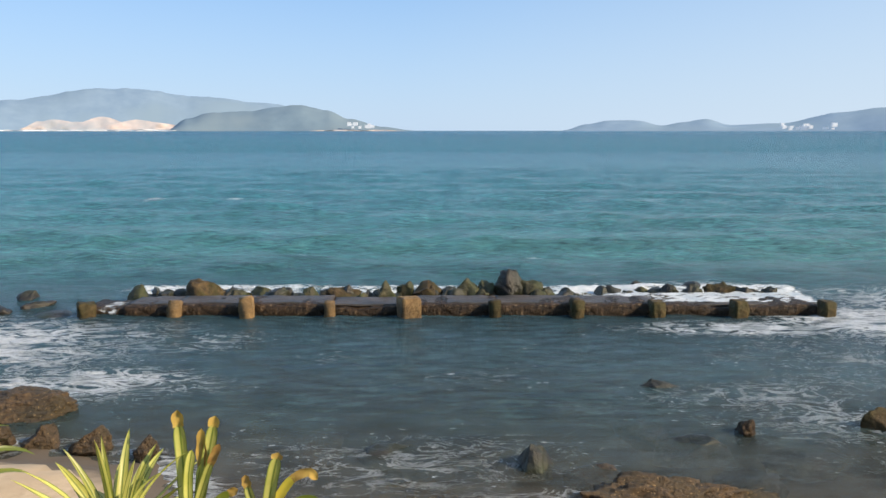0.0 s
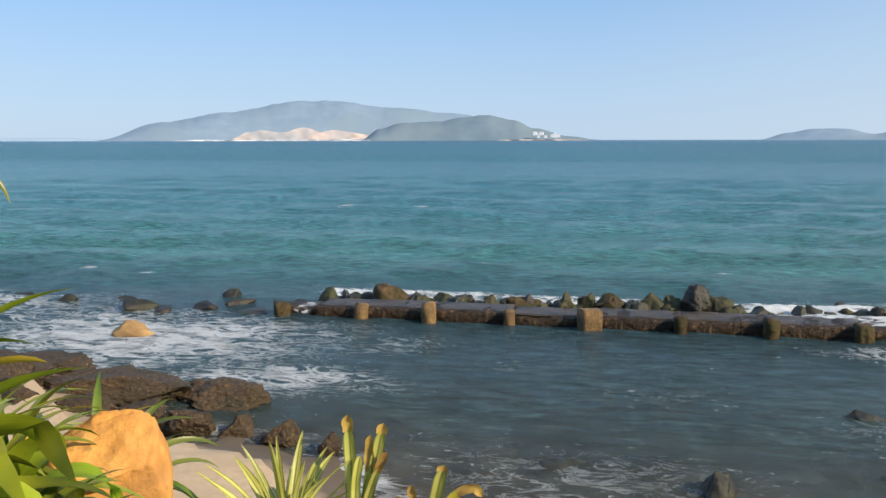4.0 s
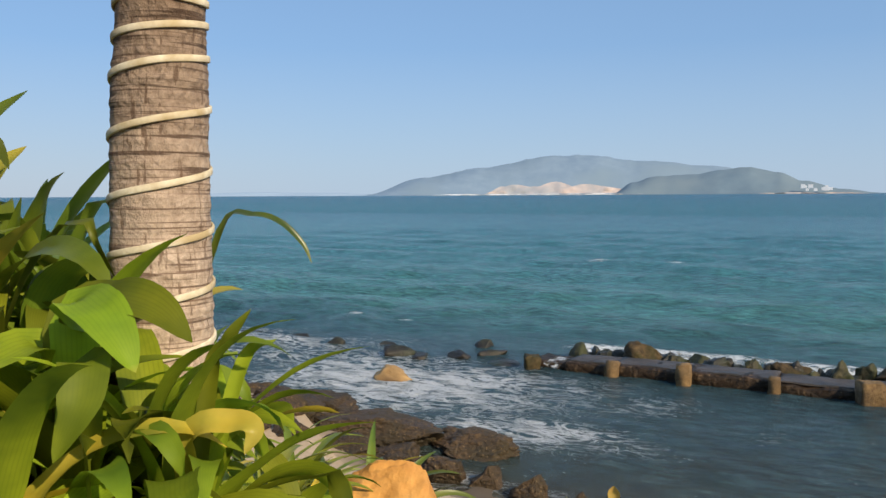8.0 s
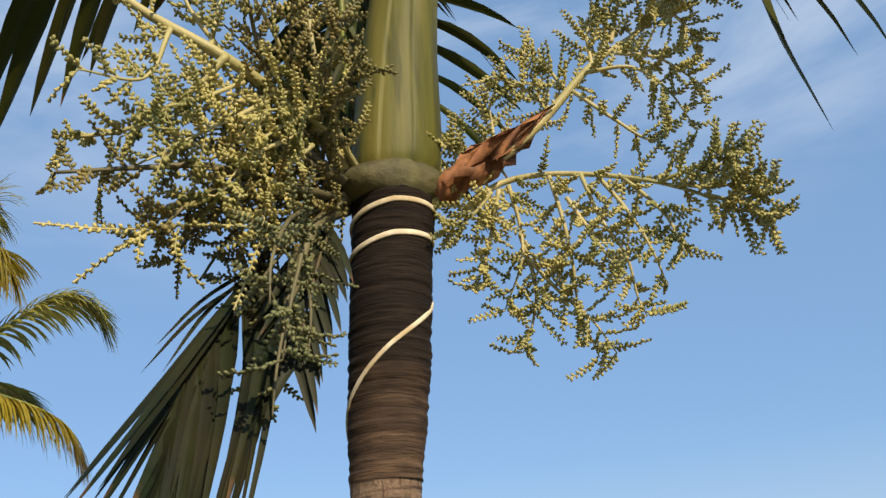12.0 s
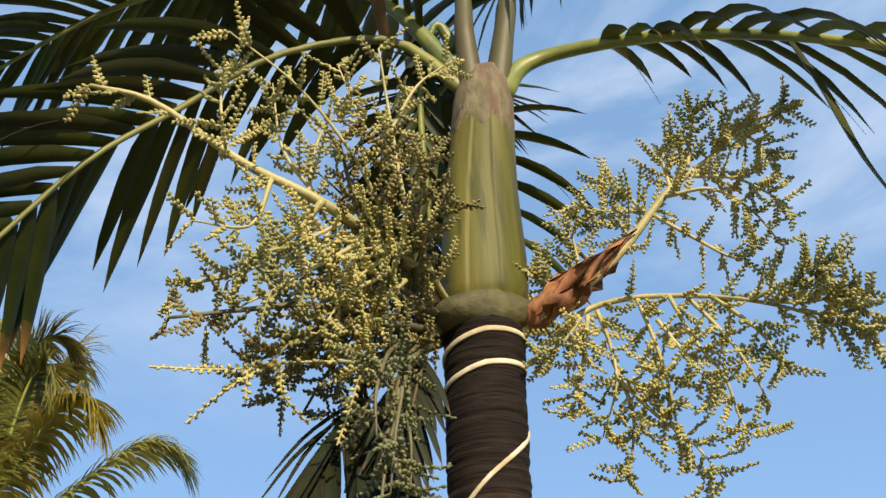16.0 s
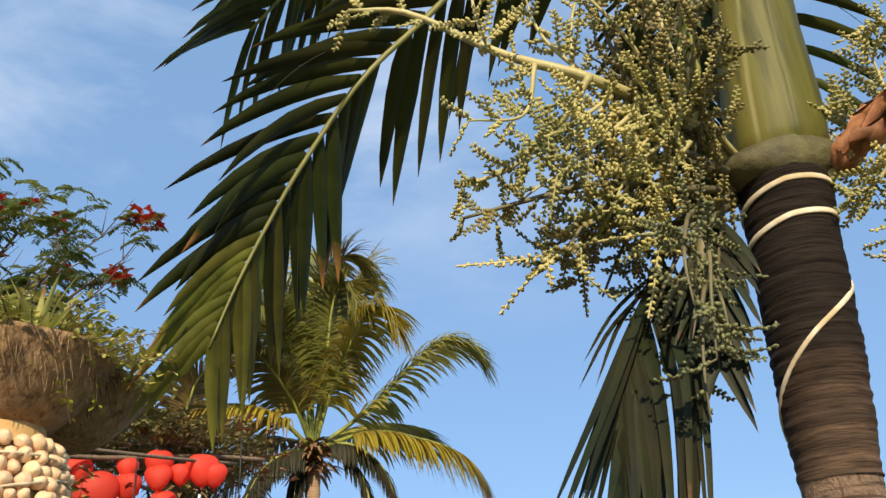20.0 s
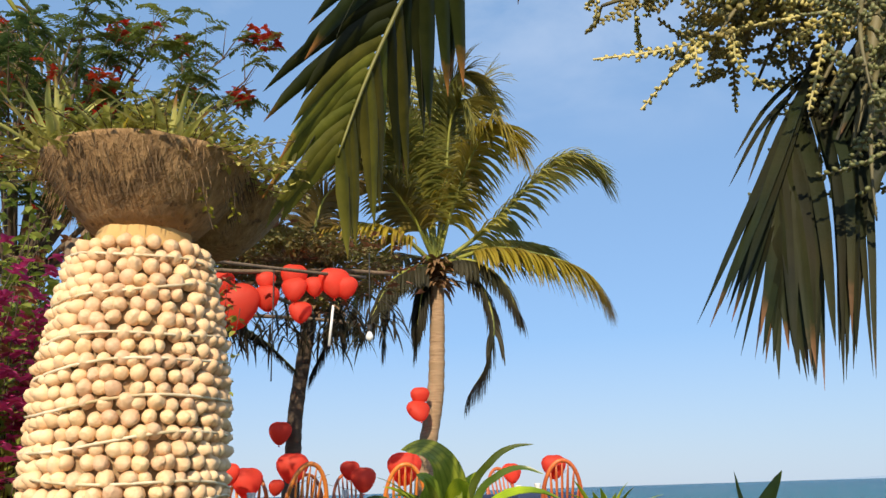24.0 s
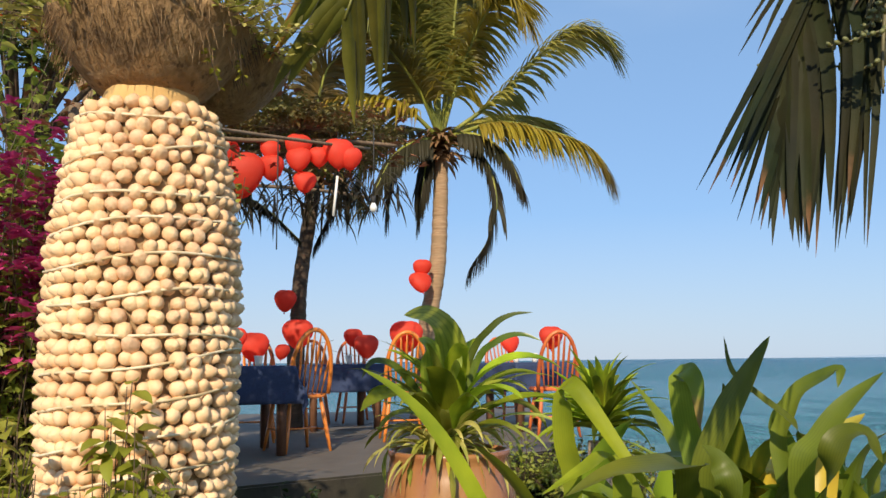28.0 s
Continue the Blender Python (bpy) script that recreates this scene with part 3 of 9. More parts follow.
    b2 = n.new("ShaderNodeMapRange")
    b2.inputs["From Min"].default_value, b2.inputs["From Max"].default_value = 0.47, 0.60
    l.new(b1.outputs["Fac"], b2.inputs["Value"])
    b3 = n.new("ShaderNodeMapRange")
    b3.inputs["From Min"].default_value, b3.inputs["From Max"].default_value = 13.0, 18.0
    b3.inputs["To Min"].default_value, b3.inputs["To Max"].default_value = 0.42, 0.0
    l.new(shift.outputs["Value"], b3.inputs["Value"])
    b4 = n.new("ShaderNodeMath")
    b4.operation = "MULTIPLY"
    l.new(b2.outputs["Result"], b4.inputs[0])
    l.new(b3.outputs["Result"], b4.inputs[1])
    bed = n.new("ShaderNodeMixRGB")
    bed.inputs["Color2"].default_value = rgb((0.030, 0.026, 0.015))
    l.new(b4.outputs["Value"], bed.inputs["Fac"])
    l.new(ripple.outputs["Color"], bed.inputs["Color1"])
    # foam
    at = n.new("ShaderNodeAttribute")
    at.attribute_name = "foam"
    fm = n.new("ShaderNodeMapping")
    fm.inputs["Scale"].default_value = (0.75, 1.5, 1.0)
    l.new(geo.outputs["Position"], fm.inputs["Vector"])
    fn = n.new("ShaderNodeTexNoise")
    for key, value in (("Scale", 1.5), ("Detail", 10.0), ("Roughness", 0.66), ("Distortion", 1.6)):
        fn.inputs[key].default_value = value
    l.new(fm.outputs["Vector"], fn.inputs["Vector"])
    ridge = n.new("ShaderNodeMath")      # thin lacy lines where the noise crosses its middle
    ridge.operation = "SUBTRACT"
    ridge.inputs[1].default_value = 0.5
    l.new(fn.outputs["Fac"], ridge.inputs[0])
    ab = n.new("ShaderNodeMath")
    ab.operation = "ABSOLUTE"
    l.new(ridge.outputs["Value"], ab.inputs[0])
    wide = n.new("ShaderNodeMath")
    wide.operation = "MULTIPLY_ADD"      # attribute widens the lines
    wide.inputs[1].default_value, wide.inputs[2].default_value = 0.19, -0.034
    l.new(at.outputs["Fac"], wide.inputs[0])
    df = n.new("ShaderNodeMath")
    df.operation = "SUBTRACT"
    l.new(wide.outputs["Value"], df.inputs[0])
    l.new(ab.outputs["Value"], df.inputs[1])
    fr = n.new("ShaderNodeMapRange")
    fr.inputs["From Min"].default_value, fr.inputs["From Max"].default_value = -0.012, 0.05
    fr.inputs["To Max"].default_value = 0.85
    l.new(df.outputs["Value"], fr.inputs["Value"])
    kn = n.new("ShaderNodeTexNoise")       # scattered flecks of froth
    kn.inputs["Scale"].default_value, kn.inputs["Detail"].default_value, kn.inputs["Roughness"].default_value = 6.5, 6.0, 0.65
    l.new(fm.outputs["Vector"], kn.inputs["Vector"])
    kr = n.new("ShaderNodeMapRange")
    kr.inputs["From Min"].default_value, kr.inputs["From Max"].default_value, kr.inputs["To Max"].default_value = 0.625, 0.68, 0.9
    l.new(kn.outputs["Fac"], kr.inputs["Value"])
    ka = n.new("ShaderNodeMapRange")
    ka.inputs["From Min"].default_value, ka.inputs["From Max"].default_value = 0.09, 0.24
    l.new(at.outputs["Fac"], ka.inputs["Value"])
    km, kx = n.new("ShaderNodeMath"), n.new("ShaderNodeMath")
    km.operation, kx.operation = "MULTIPLY", "MAXIMUM"
    l.new(kr.outputs["Result"], km.inputs[0])
    l.new(ka.outputs["Result"], km.inputs[1])
    l.new(km.outputs["Value"], kx.inputs[0])
    l.new(fr.outputs["Result"], kx.inputs[1])
    mk = n.new("ShaderNodeTexNoise")       # tears the lace into pieces
    mk.inputs["Scale"].default_value, mk.inputs["Detail"].default_value, mk.inputs["Roughness"].default_value = 1.9, 7.0, 0.7
    l.new(fm.outputs["Vector"], mk.inputs["Vector"])
    mr = n.new("ShaderNodeMapRange")
    mr.inputs["From Min"].default_value, mr.inputs["From Max"].default_value, mr.inputs["To Min"].default_value = 0.38, 0.52, 0.12
    l.new(mk.outputs["Fac"], mr.inputs["Value"])
    mm = n.new("ShaderNodeMath")
    mm.operation = "MULTIPLY"
    l.new(kx.outputs["Value"], mm.inputs[0])
    l.new(mr.outputs["Result"], mm.inputs[1])
    froth = mm.outputs["Value"]
    foam = n.new("ShaderNodeMixRGB")
    foam.inputs["Color2"].default_value = (0.78, 0.80, 0.82, 1)
    l.new(froth, foam.inputs["Fac"])
    l.new(bed.outputs["Color"], foam.inputs["Color1"])
    l.new(foam.outputs["Color"], b.inputs["Base Color"])
    ro = n.new("ShaderNodeMapRange")
    ro.inputs["To Min"].default_value, ro.inputs["To Max"].default_value = 0.22, 0.85
    l.new(froth, ro.inputs["Value"])
    l.new(ro.outputs["Result"], b.inputs["Roughness"])
    b.inputs["IOR"].default_value = 1.33
    sp = n.new("ShaderNodeMapRange")       # the open bay is ruffled by wind and mirrors less
    sp.inputs["From Min"].default_value, sp.inputs["From Max"].default_value = 20.0, 160.0
    sp.inputs["To Min"].default_value, sp.inputs["To Max"].default_value = 0.46, 0.02
    l.new(out.outputs["Value"], sp.inputs["Value"])
    l.new(sp.outputs["Result"], b.inputs["Specular IOR Level"])
    # ripples: fine near the shore, longer chop outside
    rp = n.new("ShaderNodeMapping")
    rp.inputs["Scale"].default_value = (0.7, 1.7, 1.0)
    l.new(geo.outputs["Position"], rp.inputs["Vector"])
    r1 = n.new("ShaderNodeTexNoise")
    r1.inputs["Scale"].default_value, r1.inputs["Detail"].default_value, r1.inputs["Roughness"].default_value = 2.2, 7.0, 0.68
    l.new(rp.outputs["Vector"], r1.inputs["Vector"])
    bp = n.new("ShaderNodeBump")
    bp.inputs["Strength"].default_value, bp.inputs["Distance"].default_value = 1.0, 0.30
    l.new(r1.outputs["Fac"], bp.inputs["Height"])
    l.new(bp.outputs["Normal"], b.inputs["Normal"])
    # shallow water lets the bed show
    cl = n.new("ShaderNodeMapRange")
    cl.inputs["From Min"].default_value, cl.inputs["From Max"].default_value = 11.0, 16.5
    cl.inputs["To Min"].default_value, cl.inputs["To Max"].default_value = 0.40, 0.0
    l.new(shift.outputs["Value"], cl.inputs["Value"])
    inv = n.new("ShaderNodeMath")
    inv.operation = "SUBTRACT"
    inv.inputs[0].default_value = 1.0
    l.new(froth, inv.inputs[1])
    clf = n.new("ShaderNodeMath")
    clf.operation = "MULTIPLY"
    l.new(cl.outputs["Result"], clf.inputs[0])
    l.new(inv.outputs["Value"], clf.inputs[1])
    tr, ms = n.new("ShaderNodeBsdfTransparent"), n.new("ShaderNodeMixShader")
    l.new(clf.outputs["Value"], ms.inputs["Fac"])
    l.new(b.outputs["BSDF"], ms.inputs[1])
    l.new(tr.outputs["BSDF"], ms.inputs[2])
    l.new(ms.outputs["Shader"], n["Material Output"].inputs["Surface"])
    return m


SEA_STOPS = ((8, (0.135, 0.120, 0.088)), (11, (0.058, 0.092, 0.090)), (14.5, (0.034, 0.074, 0.084)), (18, (0.028, 0.064, 0.079)),
             (22, (0.030, 0.100, 0.106)), (27, (0.060, 0.192, 0.190)), (45, (0.046, 0.172, 0.194)), (120, (0.022, 0.135, 0.184)))
SEA_DEEP = (0.011, 0.094, 0.152)


def coast(x):
    """y of the water's edge."""
    return 9.60 + 0.25 * math.sin(x * 0.9) + 3.0 * smooth01(-5.5, -9.5, x) - 1.75 * smooth01(-4.3, -1.3, x)


def ground_height(x, y):
    s = coast(x) - y
    prof = ((-30, -3.0), (-8, -1.3), (-3, -0.55), (0, 0.0), (0.9, 0.24), (2.6, 0.62), (4.0, 0.95), (400, 1.0))
    z = prof[0][1]
    for (a, za), (b, zb) in zip(prof, prof[1:]):
        if a <= s <= b:
            z = za + (zb - za) * smooth01(a, b, s)
            break
        if s > b:
            z = zb
    z = max(z, 0.6 + 2.4 * smooth01(4.6, 1.75, y)) if s > 1.5 else z
    bed = smooth01(-2.4, -3.6, x) * smooth01(-8.2, -7.4, x) * smooth01(-2.6, -1.6, y) * (1 - smooth01(2.3 - 0.35 * (x + 5.0), 3.3 - 0.35 * (x + 5.0), y))
    z = max(z, z + (3.36 - z) * bed)
    # the shore turns inland past the terrace
    z = min(z, -1.5 + 4.7 * (1 - smooth01(-13.5, -17, x) * smooth01(-9, -4, y)))
    bump = noise.noise((x * 0.8, y * 0.8, 3.0)) * 0.12 + noise.noise((x * 2.6, y * 2.6, 7.0)) * 0.04
    return z + bump * (1.0 if s < 0 else 0.55)


def sea_height(x, y):
    r = math.hypot(x, y)
    if r > 140:
        return 0.0
    fade = 1 - smooth01(60, 140, r)
    seaward = max(smooth01(20.5, 25.5, y), smooth01(-10, -16, x) * smooth01(12, 17, y))
    swell = 0.13 * math.sin(y * 0.85 + x * 0.05 + 2.2 * noise.noise((x * 0.06, y * 0.08, 1.0)))
    chop = 0.17 * noise.noise((x * 0.35, y * 0.75, 2.0)) + 0.08 * noise.noise((x * 0.9, y * 1.8, 5.0))
    calm = 0.035 * noise.noise((x * 0.9, y * 1.8, 8.0)) + 0.020 * noise.noise((x * 1.5, y * 3.4, 4.0))
    return (seaward * (swell + chop) + (1 - seaward) * calm) * fade


WHITECAPS = ((-4.7, 26.6), (2.9, 26.3), (-12.8, 50.4), (-16.0, 46.4), (-14.5, 22.9), (-16.6, 23.0))


def foam_amount(x, y):
    f = 0.0
    f = max(f, (0.86 + 0.5 * noise.noise((x * 0.4, y * 0.7, 1.0))) * math.exp(-((x + 9.8) / 3.9) ** 2 - ((y - 15.0) / 2.4) ** 2))           # surge round the open end
    f = max(f, (0.55 + 0.4 * noise.noise((x * 0.5, y * 0.8, 21.0))) * math.exp(-((x + 15.5) / 4.5) ** 2 - ((y - 17.2) / 2.4) ** 2))
    f = max(f, (0.64 + 0.4 * noise.noise((x * 0.7, y * 1.1, 23.0))) * math.exp(-((x + 6.0) / 2.4) ** 2 - ((y - 12.8) / 1.0) ** 2))
    f = max(f, (0.36 + 0.3 * noise.noise((x * 0.6, y * 0.9, 11.0))) * math.exp(-((x + 6.2) / 3.0) ** 2 - ((y - 15.6) / 1.7) ** 2))
    f = max(f, (0.30 + 0.3 * noise.noise((x * 0.5, y * 0.9, 15.0))) * math.exp(-((x - 8.0) / 3.5) ** 2 - ((y - 15.0) / 1.6) ** 2))
    f = max(f, 0.95 * math.exp(-((x - 9.6) / 2.6) ** 2 - ((y - 17.2) / 1.5) ** 2))
    f = max(f, 0.75 * math.exp(-((x - 12.5) / 3.5) ** 2 - ((y - 19.0) / 2.2) ** 2))
    f = max(f, 0.75 * math.exp(-((x - 6.5) / 2.6) ** 2 - ((y - 16.6) / 0.7) ** 2))
    f = max(f, 0.85 * smooth01(-9, -7.5, x) * (1 - smooth01(9.5, 12, x)) * math.exp(-((y - 20.7) / 0.65) ** 2) * (0.6 + 0.4 * math.sin(x * 1.1 + 1) + 0.4 * noise.noise((x * 1.7, y, 9.0))))
    f = max(f, 1.0 * math.exp(-((x - 6.4) / 2.4) ** 2 - ((y - 20.4) / 1.3) ** 2))
    d = y - coast(x)
    f = max(f, (0.50 + 0.22 * math.sin(x * 1.7)) * math.exp(-((d - 0.35) / 0.45) ** 2))
    f = max(f, 0.34 * math.exp(-((d - 1.8) / 1.3) ** 2) * (0.6 + 0.4 * math.sin(x * 0.8 + 2)))
    f = max(f, (0.10 + 0.14 * noise.noise((x * 0.5, y * 0.8, 3.0))) * smooth01(9, 10.5, y) * (1 - smooth01(16, 17, y)))
    f = max(f, (0.25 + 0.28 * noise.noise((x * 0.45, y * 0.7, 6.0))) * smooth01(1, 5, x) * math.exp(-((y - 12) / 2.5) ** 2))
    for cx, cy in WHITECAPS:
        f = max(f, 1.0 * math.exp(-((x - cx) / (0.011 * cy)) ** 2 - ((y - cy) / (0.010 * cy)) ** 2))
    if y > 24:
        f = max(f, 0.06 + 0.06 * noise.noise((x * 0.1, y * 0.2, 4.0)))
    return f


sea_x = [-q for q in reversed(grown(26.0, 0.16, 1.16, 4900))] + [-26 + 0.16 * i for i in range(301)] + grown(22.0, 0.16, 1.16, 4900)
sea_y = [-q for q in reversed(grown(-6.5, 0.2, 1.25, 4900))] + [6.5 + 0.14 * i for i in range(148)] + grown(27.2, 0.14, 1.035, 90)
sea_y = [q for q in sea_y if q < 90]
sea_y += grown(sea_y[-1], 3.0, 1.2, 4900)
sea = sheet("water", sea_x, sea_y, sea_height, sea_material())
tagged(sea, "teal sea with foam streaks, darker in the calm basin", "sea", kind="structure")
fa = sea.data.attributes.new("foam", "FLOAT", "POINT")
fa.data.foreach_set("value", [foam_amount(v.co.x, v.co.y) if abs(v.co.x) < 60 and -20 < v.co.y < 90 else 0.05 for v in sea.data.vertices])


def ground_material():
    m = mat("sand_and_soil", (0.44, 0.32, 0.20), (0.58, 0.44, 0.29), 9, 0.9, 0.4, c3=(0.48, 0.35, 0.22), big=1.3, dist=0.02)
    n, l = m.node_tree.nodes, m.node_tree.links
    b = n["Principled BSDF"]
    dry = b.inputs["Base Color"].links[0].from_socket
    geo, sep = n.new("ShaderNodeNewGeometry"), n.new("ShaderNodeSeparateXYZ")
    l.new(geo.outputs["Position"], sep.inputs["Vector"])
    last = dry
    for lo, hi, c in ((0.32, 0.18, (0.12, 0.088, 0.058)), (1.3, 2.0, (0.075, 0.058, 0.035)), (-0.15, -0.7, (0.085, 0.080, 0.055))):
        r, mx = n.new("ShaderNodeMapRange"), n.new("ShaderNodeMixRGB")
        r.inputs["From Min"].default_value, r.inputs["From Max"].default_value = lo, hi
        l.new(sep.outputs["Z"], r.inputs["Value"])
        mx.inputs["Color2"].default_value = rgb(c)
        l.new(r.outputs["Result"], mx.inputs["Fac"])
        l.new(last, mx.inputs["Color1"])
        last = mx.outputs["Color"]
    l.new(last, b.inputs["Base Color"])
    return m


land_x = [-q for q in reversed(grown(18.0, 0.2, 1.3, 900))] + [-18 + 0.16 * i for i in range(181)] + grown(10.8, 0.2, 1.3, 900)
land_y = [-q for q in reversed(grown(4.0, 0.2, 1.3, 900))] + [-4 + 0.16 * i for i in range(150)]
tagged(sheet("ground", land_x, land_y, ground_height, ground_material()), "sandy beach and garden bank falling to the sea", "ground", kind="structure")


# far hills across the bay; distance haze is painted into colour and emission
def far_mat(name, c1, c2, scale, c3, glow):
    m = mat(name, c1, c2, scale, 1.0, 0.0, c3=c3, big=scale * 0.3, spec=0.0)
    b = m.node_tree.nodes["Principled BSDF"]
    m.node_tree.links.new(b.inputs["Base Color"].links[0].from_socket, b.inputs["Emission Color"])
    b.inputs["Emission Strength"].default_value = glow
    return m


M_HILL = far_mat("haze_tinted_hill", (0.170, 0.238, 0.318), (0.210, 0.280, 0.355), 0.012, (0.19, 0.255, 0.315), 0.28)
M_HILLNEAR = far_mat("haze_tinted_near_hill", (0.122, 0.175, 0.225), (0.155, 0.215, 0.262), 0.014, (0.165, 0.215, 0.25), 0.26)
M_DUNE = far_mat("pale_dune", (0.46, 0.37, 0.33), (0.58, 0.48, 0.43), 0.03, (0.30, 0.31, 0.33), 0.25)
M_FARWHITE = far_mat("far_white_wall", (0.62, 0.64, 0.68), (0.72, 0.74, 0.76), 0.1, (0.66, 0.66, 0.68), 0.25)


def far_dir(x):
    """Bearing -> unit vector; x in metres sideways at 3500 m ahead."""
    return Vector((x, 3500.0, 0)).normalized()


def hill(name, ridge, dist, depth, material, label, seed):
    """A ridge through (sideways, height) pairs seen at dist; it falls to the water in front and behind."""
    g = Geo()
    n, rows = 130, 12
    v = []
    for j in range(rows):
        s = j / (rows - 1)
        shape = math.sin(math.pi * s) ** 0.8
        for i in range(n):
            u = ridge[0][0] + (ridge[-1][0] - ridge[0][0]) * i / (n - 1)
            for (a, ha), (b, hb) in zip(ridge, ridge[1:]):
                if a <= u <= b:
                    h = ha + (hb - ha) * smooth01(0, 1, (u - a) / (b - a)) if b > a else ha
                    break
            h *= (dist / 3500) * (1 + 0.04 * noise.noise((u * 0.006, seed, s * 2)) + 0.03 * noise.noise((u * 0.03, seed, s * 3)))
            q = far_dir(u) * (dist - depth * 0.5 + depth * s + 40 * noise.noise((u * 0.003, seed + 3, s * 3)))
            v.append((q.x, q.y, -4 + (h + 4) * shape))
    g.add(v, [(j * n + i, j * n + i + 1, (j + 1) * n + i + 1, (j + 1) * n + i) for j in range(rows - 1) for i in range(n - 1)])
    return tagged(g.ob(name, material), label, "hill", kind="structure")


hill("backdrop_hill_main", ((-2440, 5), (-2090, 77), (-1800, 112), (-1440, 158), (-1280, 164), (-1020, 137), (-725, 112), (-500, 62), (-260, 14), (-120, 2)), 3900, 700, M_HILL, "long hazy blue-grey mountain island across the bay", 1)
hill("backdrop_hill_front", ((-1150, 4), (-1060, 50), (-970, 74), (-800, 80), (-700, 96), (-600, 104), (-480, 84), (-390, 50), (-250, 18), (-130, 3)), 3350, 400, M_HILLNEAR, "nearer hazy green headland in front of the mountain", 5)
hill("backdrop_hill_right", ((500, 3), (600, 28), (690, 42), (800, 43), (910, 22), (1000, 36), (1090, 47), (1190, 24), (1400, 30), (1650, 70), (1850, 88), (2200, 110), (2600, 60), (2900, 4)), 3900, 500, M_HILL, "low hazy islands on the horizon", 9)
hill("backdrop_hill_left", ((-4300, 3), (-3700, 10), (-3200, 16), (-2700, 12), (-2300, 5)), 4500, 300, far_mat("haze_tinted_coast", (0.29, 0.38, 0.48), (0.31, 0.40, 0.50), 0.01, (0.30, 0.39, 0.49), 0.25), "faint distant coast in the haze", 12)


def dune(name, u0, u1, z0, z1, dist, seed, material, label):
    """A pale bare slope low on a hillside, with a ragged upper edge."""
    g = Geo()
    n = 60
    v = []
    for j in range(4):
        for i in range(n):
            s = i / (n - 1)
            u = u0 + (u1 - u0) * s
            top = z0 + (z1 - z0) * (0.45 + 0.75 * abs(noise.noise((u * 0.006, seed, 0)))) * min(1, s * 9, (1 - s) * 5)
            z = z0 + (top - z0) * j / 3
            q = far_dir(u) * (dist + (z - z0) * 1.2 + 25 * noise.noise((u * 0.02, seed, j)))
            v.append((q.x, q.y, z))
    g.add(v, [(j * n + i, j * n + i + 1, (j + 1) * n + i + 1, (j + 1) * n + i) for j in range(3) for i in range(n - 1)])
    return tagged(g.ob(name, material), label, "dune", kind="structure")


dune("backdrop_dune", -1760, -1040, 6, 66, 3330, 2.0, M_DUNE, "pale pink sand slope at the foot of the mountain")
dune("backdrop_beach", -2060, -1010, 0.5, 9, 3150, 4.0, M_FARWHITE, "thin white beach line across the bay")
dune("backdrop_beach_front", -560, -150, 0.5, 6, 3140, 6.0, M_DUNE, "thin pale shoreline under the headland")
g = Geo()
cubev, cubef = [(x, y, z) for x in (0, 1) for y in (0, 1) for z in (0, 1)], [(0, 1, 3, 2), (4, 6, 7, 5), (0, 4, 5, 1), (2, 3, 7, 6), (0, 2, 6, 4), (1, 5, 7, 3)]
rs = random.Random(4)
for lo, hi, k, z in ((-405, -300, 9, 8), (1400, 1640, 16, 3)):
    for _ in range(k):
        q = far_dir(rs.uniform(lo, hi)) * 3140
        w, hh = rs.uniform(8, 20), rs.uniform(5, 15) if z < 50 else 4
        zz = z + rs.uniform(0, 14 if z < 50 else 6)
        g.add([(q.x + a * w, q.y + b * 8, zz + c * hh) for a, b, c in cubev], cubef)
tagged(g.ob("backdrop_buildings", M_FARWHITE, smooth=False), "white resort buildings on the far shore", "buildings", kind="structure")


# ---- breakwater ----
WALL_Y, WALL_H = 17.75, 0.20
bw = empty("breakwater", (0, WALL_Y, 0), "weathered dark concrete breakwater with short square posts, awash", "breakwater")
POSTS_X = (-7.72, -5.85, -4.20, -2.48, -0.75, 1.17, 2.85, 4.64, 6.42, 8.26)


def wall_section(length, depth, top, seed):
    """A wave-eaten wall: its section is drawn from the foot of the front face over the top and down behind."""
    prof = [(0.05, -0.9), (0.03, -0.3), (0.02, -0.05), (0.0, 0.05), (0.0, top * 0.45), (0.015, top * 0.75), (0.03, top * 0.92), (0.07, top), (0.14, top + 0.012), (depth * 0.35, top + 0.012), (depth * 0.6, top + 0.008), (depth * 0.85, top), (depth * 0.97, top - 0.04), (depth, top - 0.3), (depth, -0.9)]
    n, m = max(8, int(length / 0.06)), len(prof)
    g = Geo()
    v = []
    for i in range(n):
        x = -length / 2 + length * i / (n - 1)
        dip = 0.05 * noise.noise((x * 1.1, seed, 0.5)) + 0.03 * noise.noise((x * 4.5, seed, 2.5))
        for y, z in prof:
            k = noise.noise((x * 3.2, y * 4 + z * 5, seed)) * 0.5 + noise.noise((x * 9, y * 9 + z * 11, seed + 4)) * 0.5
            v.append((x, y + 0.055 * k * (1 if z < top * 0.95 else 0.4), z + (dip + 0.035 * k if z > 0.02 else 0)))
    f = [(i * m + k, (i + 1) * m + k, (i + 1) * m + k + 1, i * m + k + 1) for i in range(n - 1) for k in range(m - 1)]
    g.add(v, f + [tuple(range(m)), tuple(range(n * m - 1, (n - 1) * m - 1, -1))])
    return g


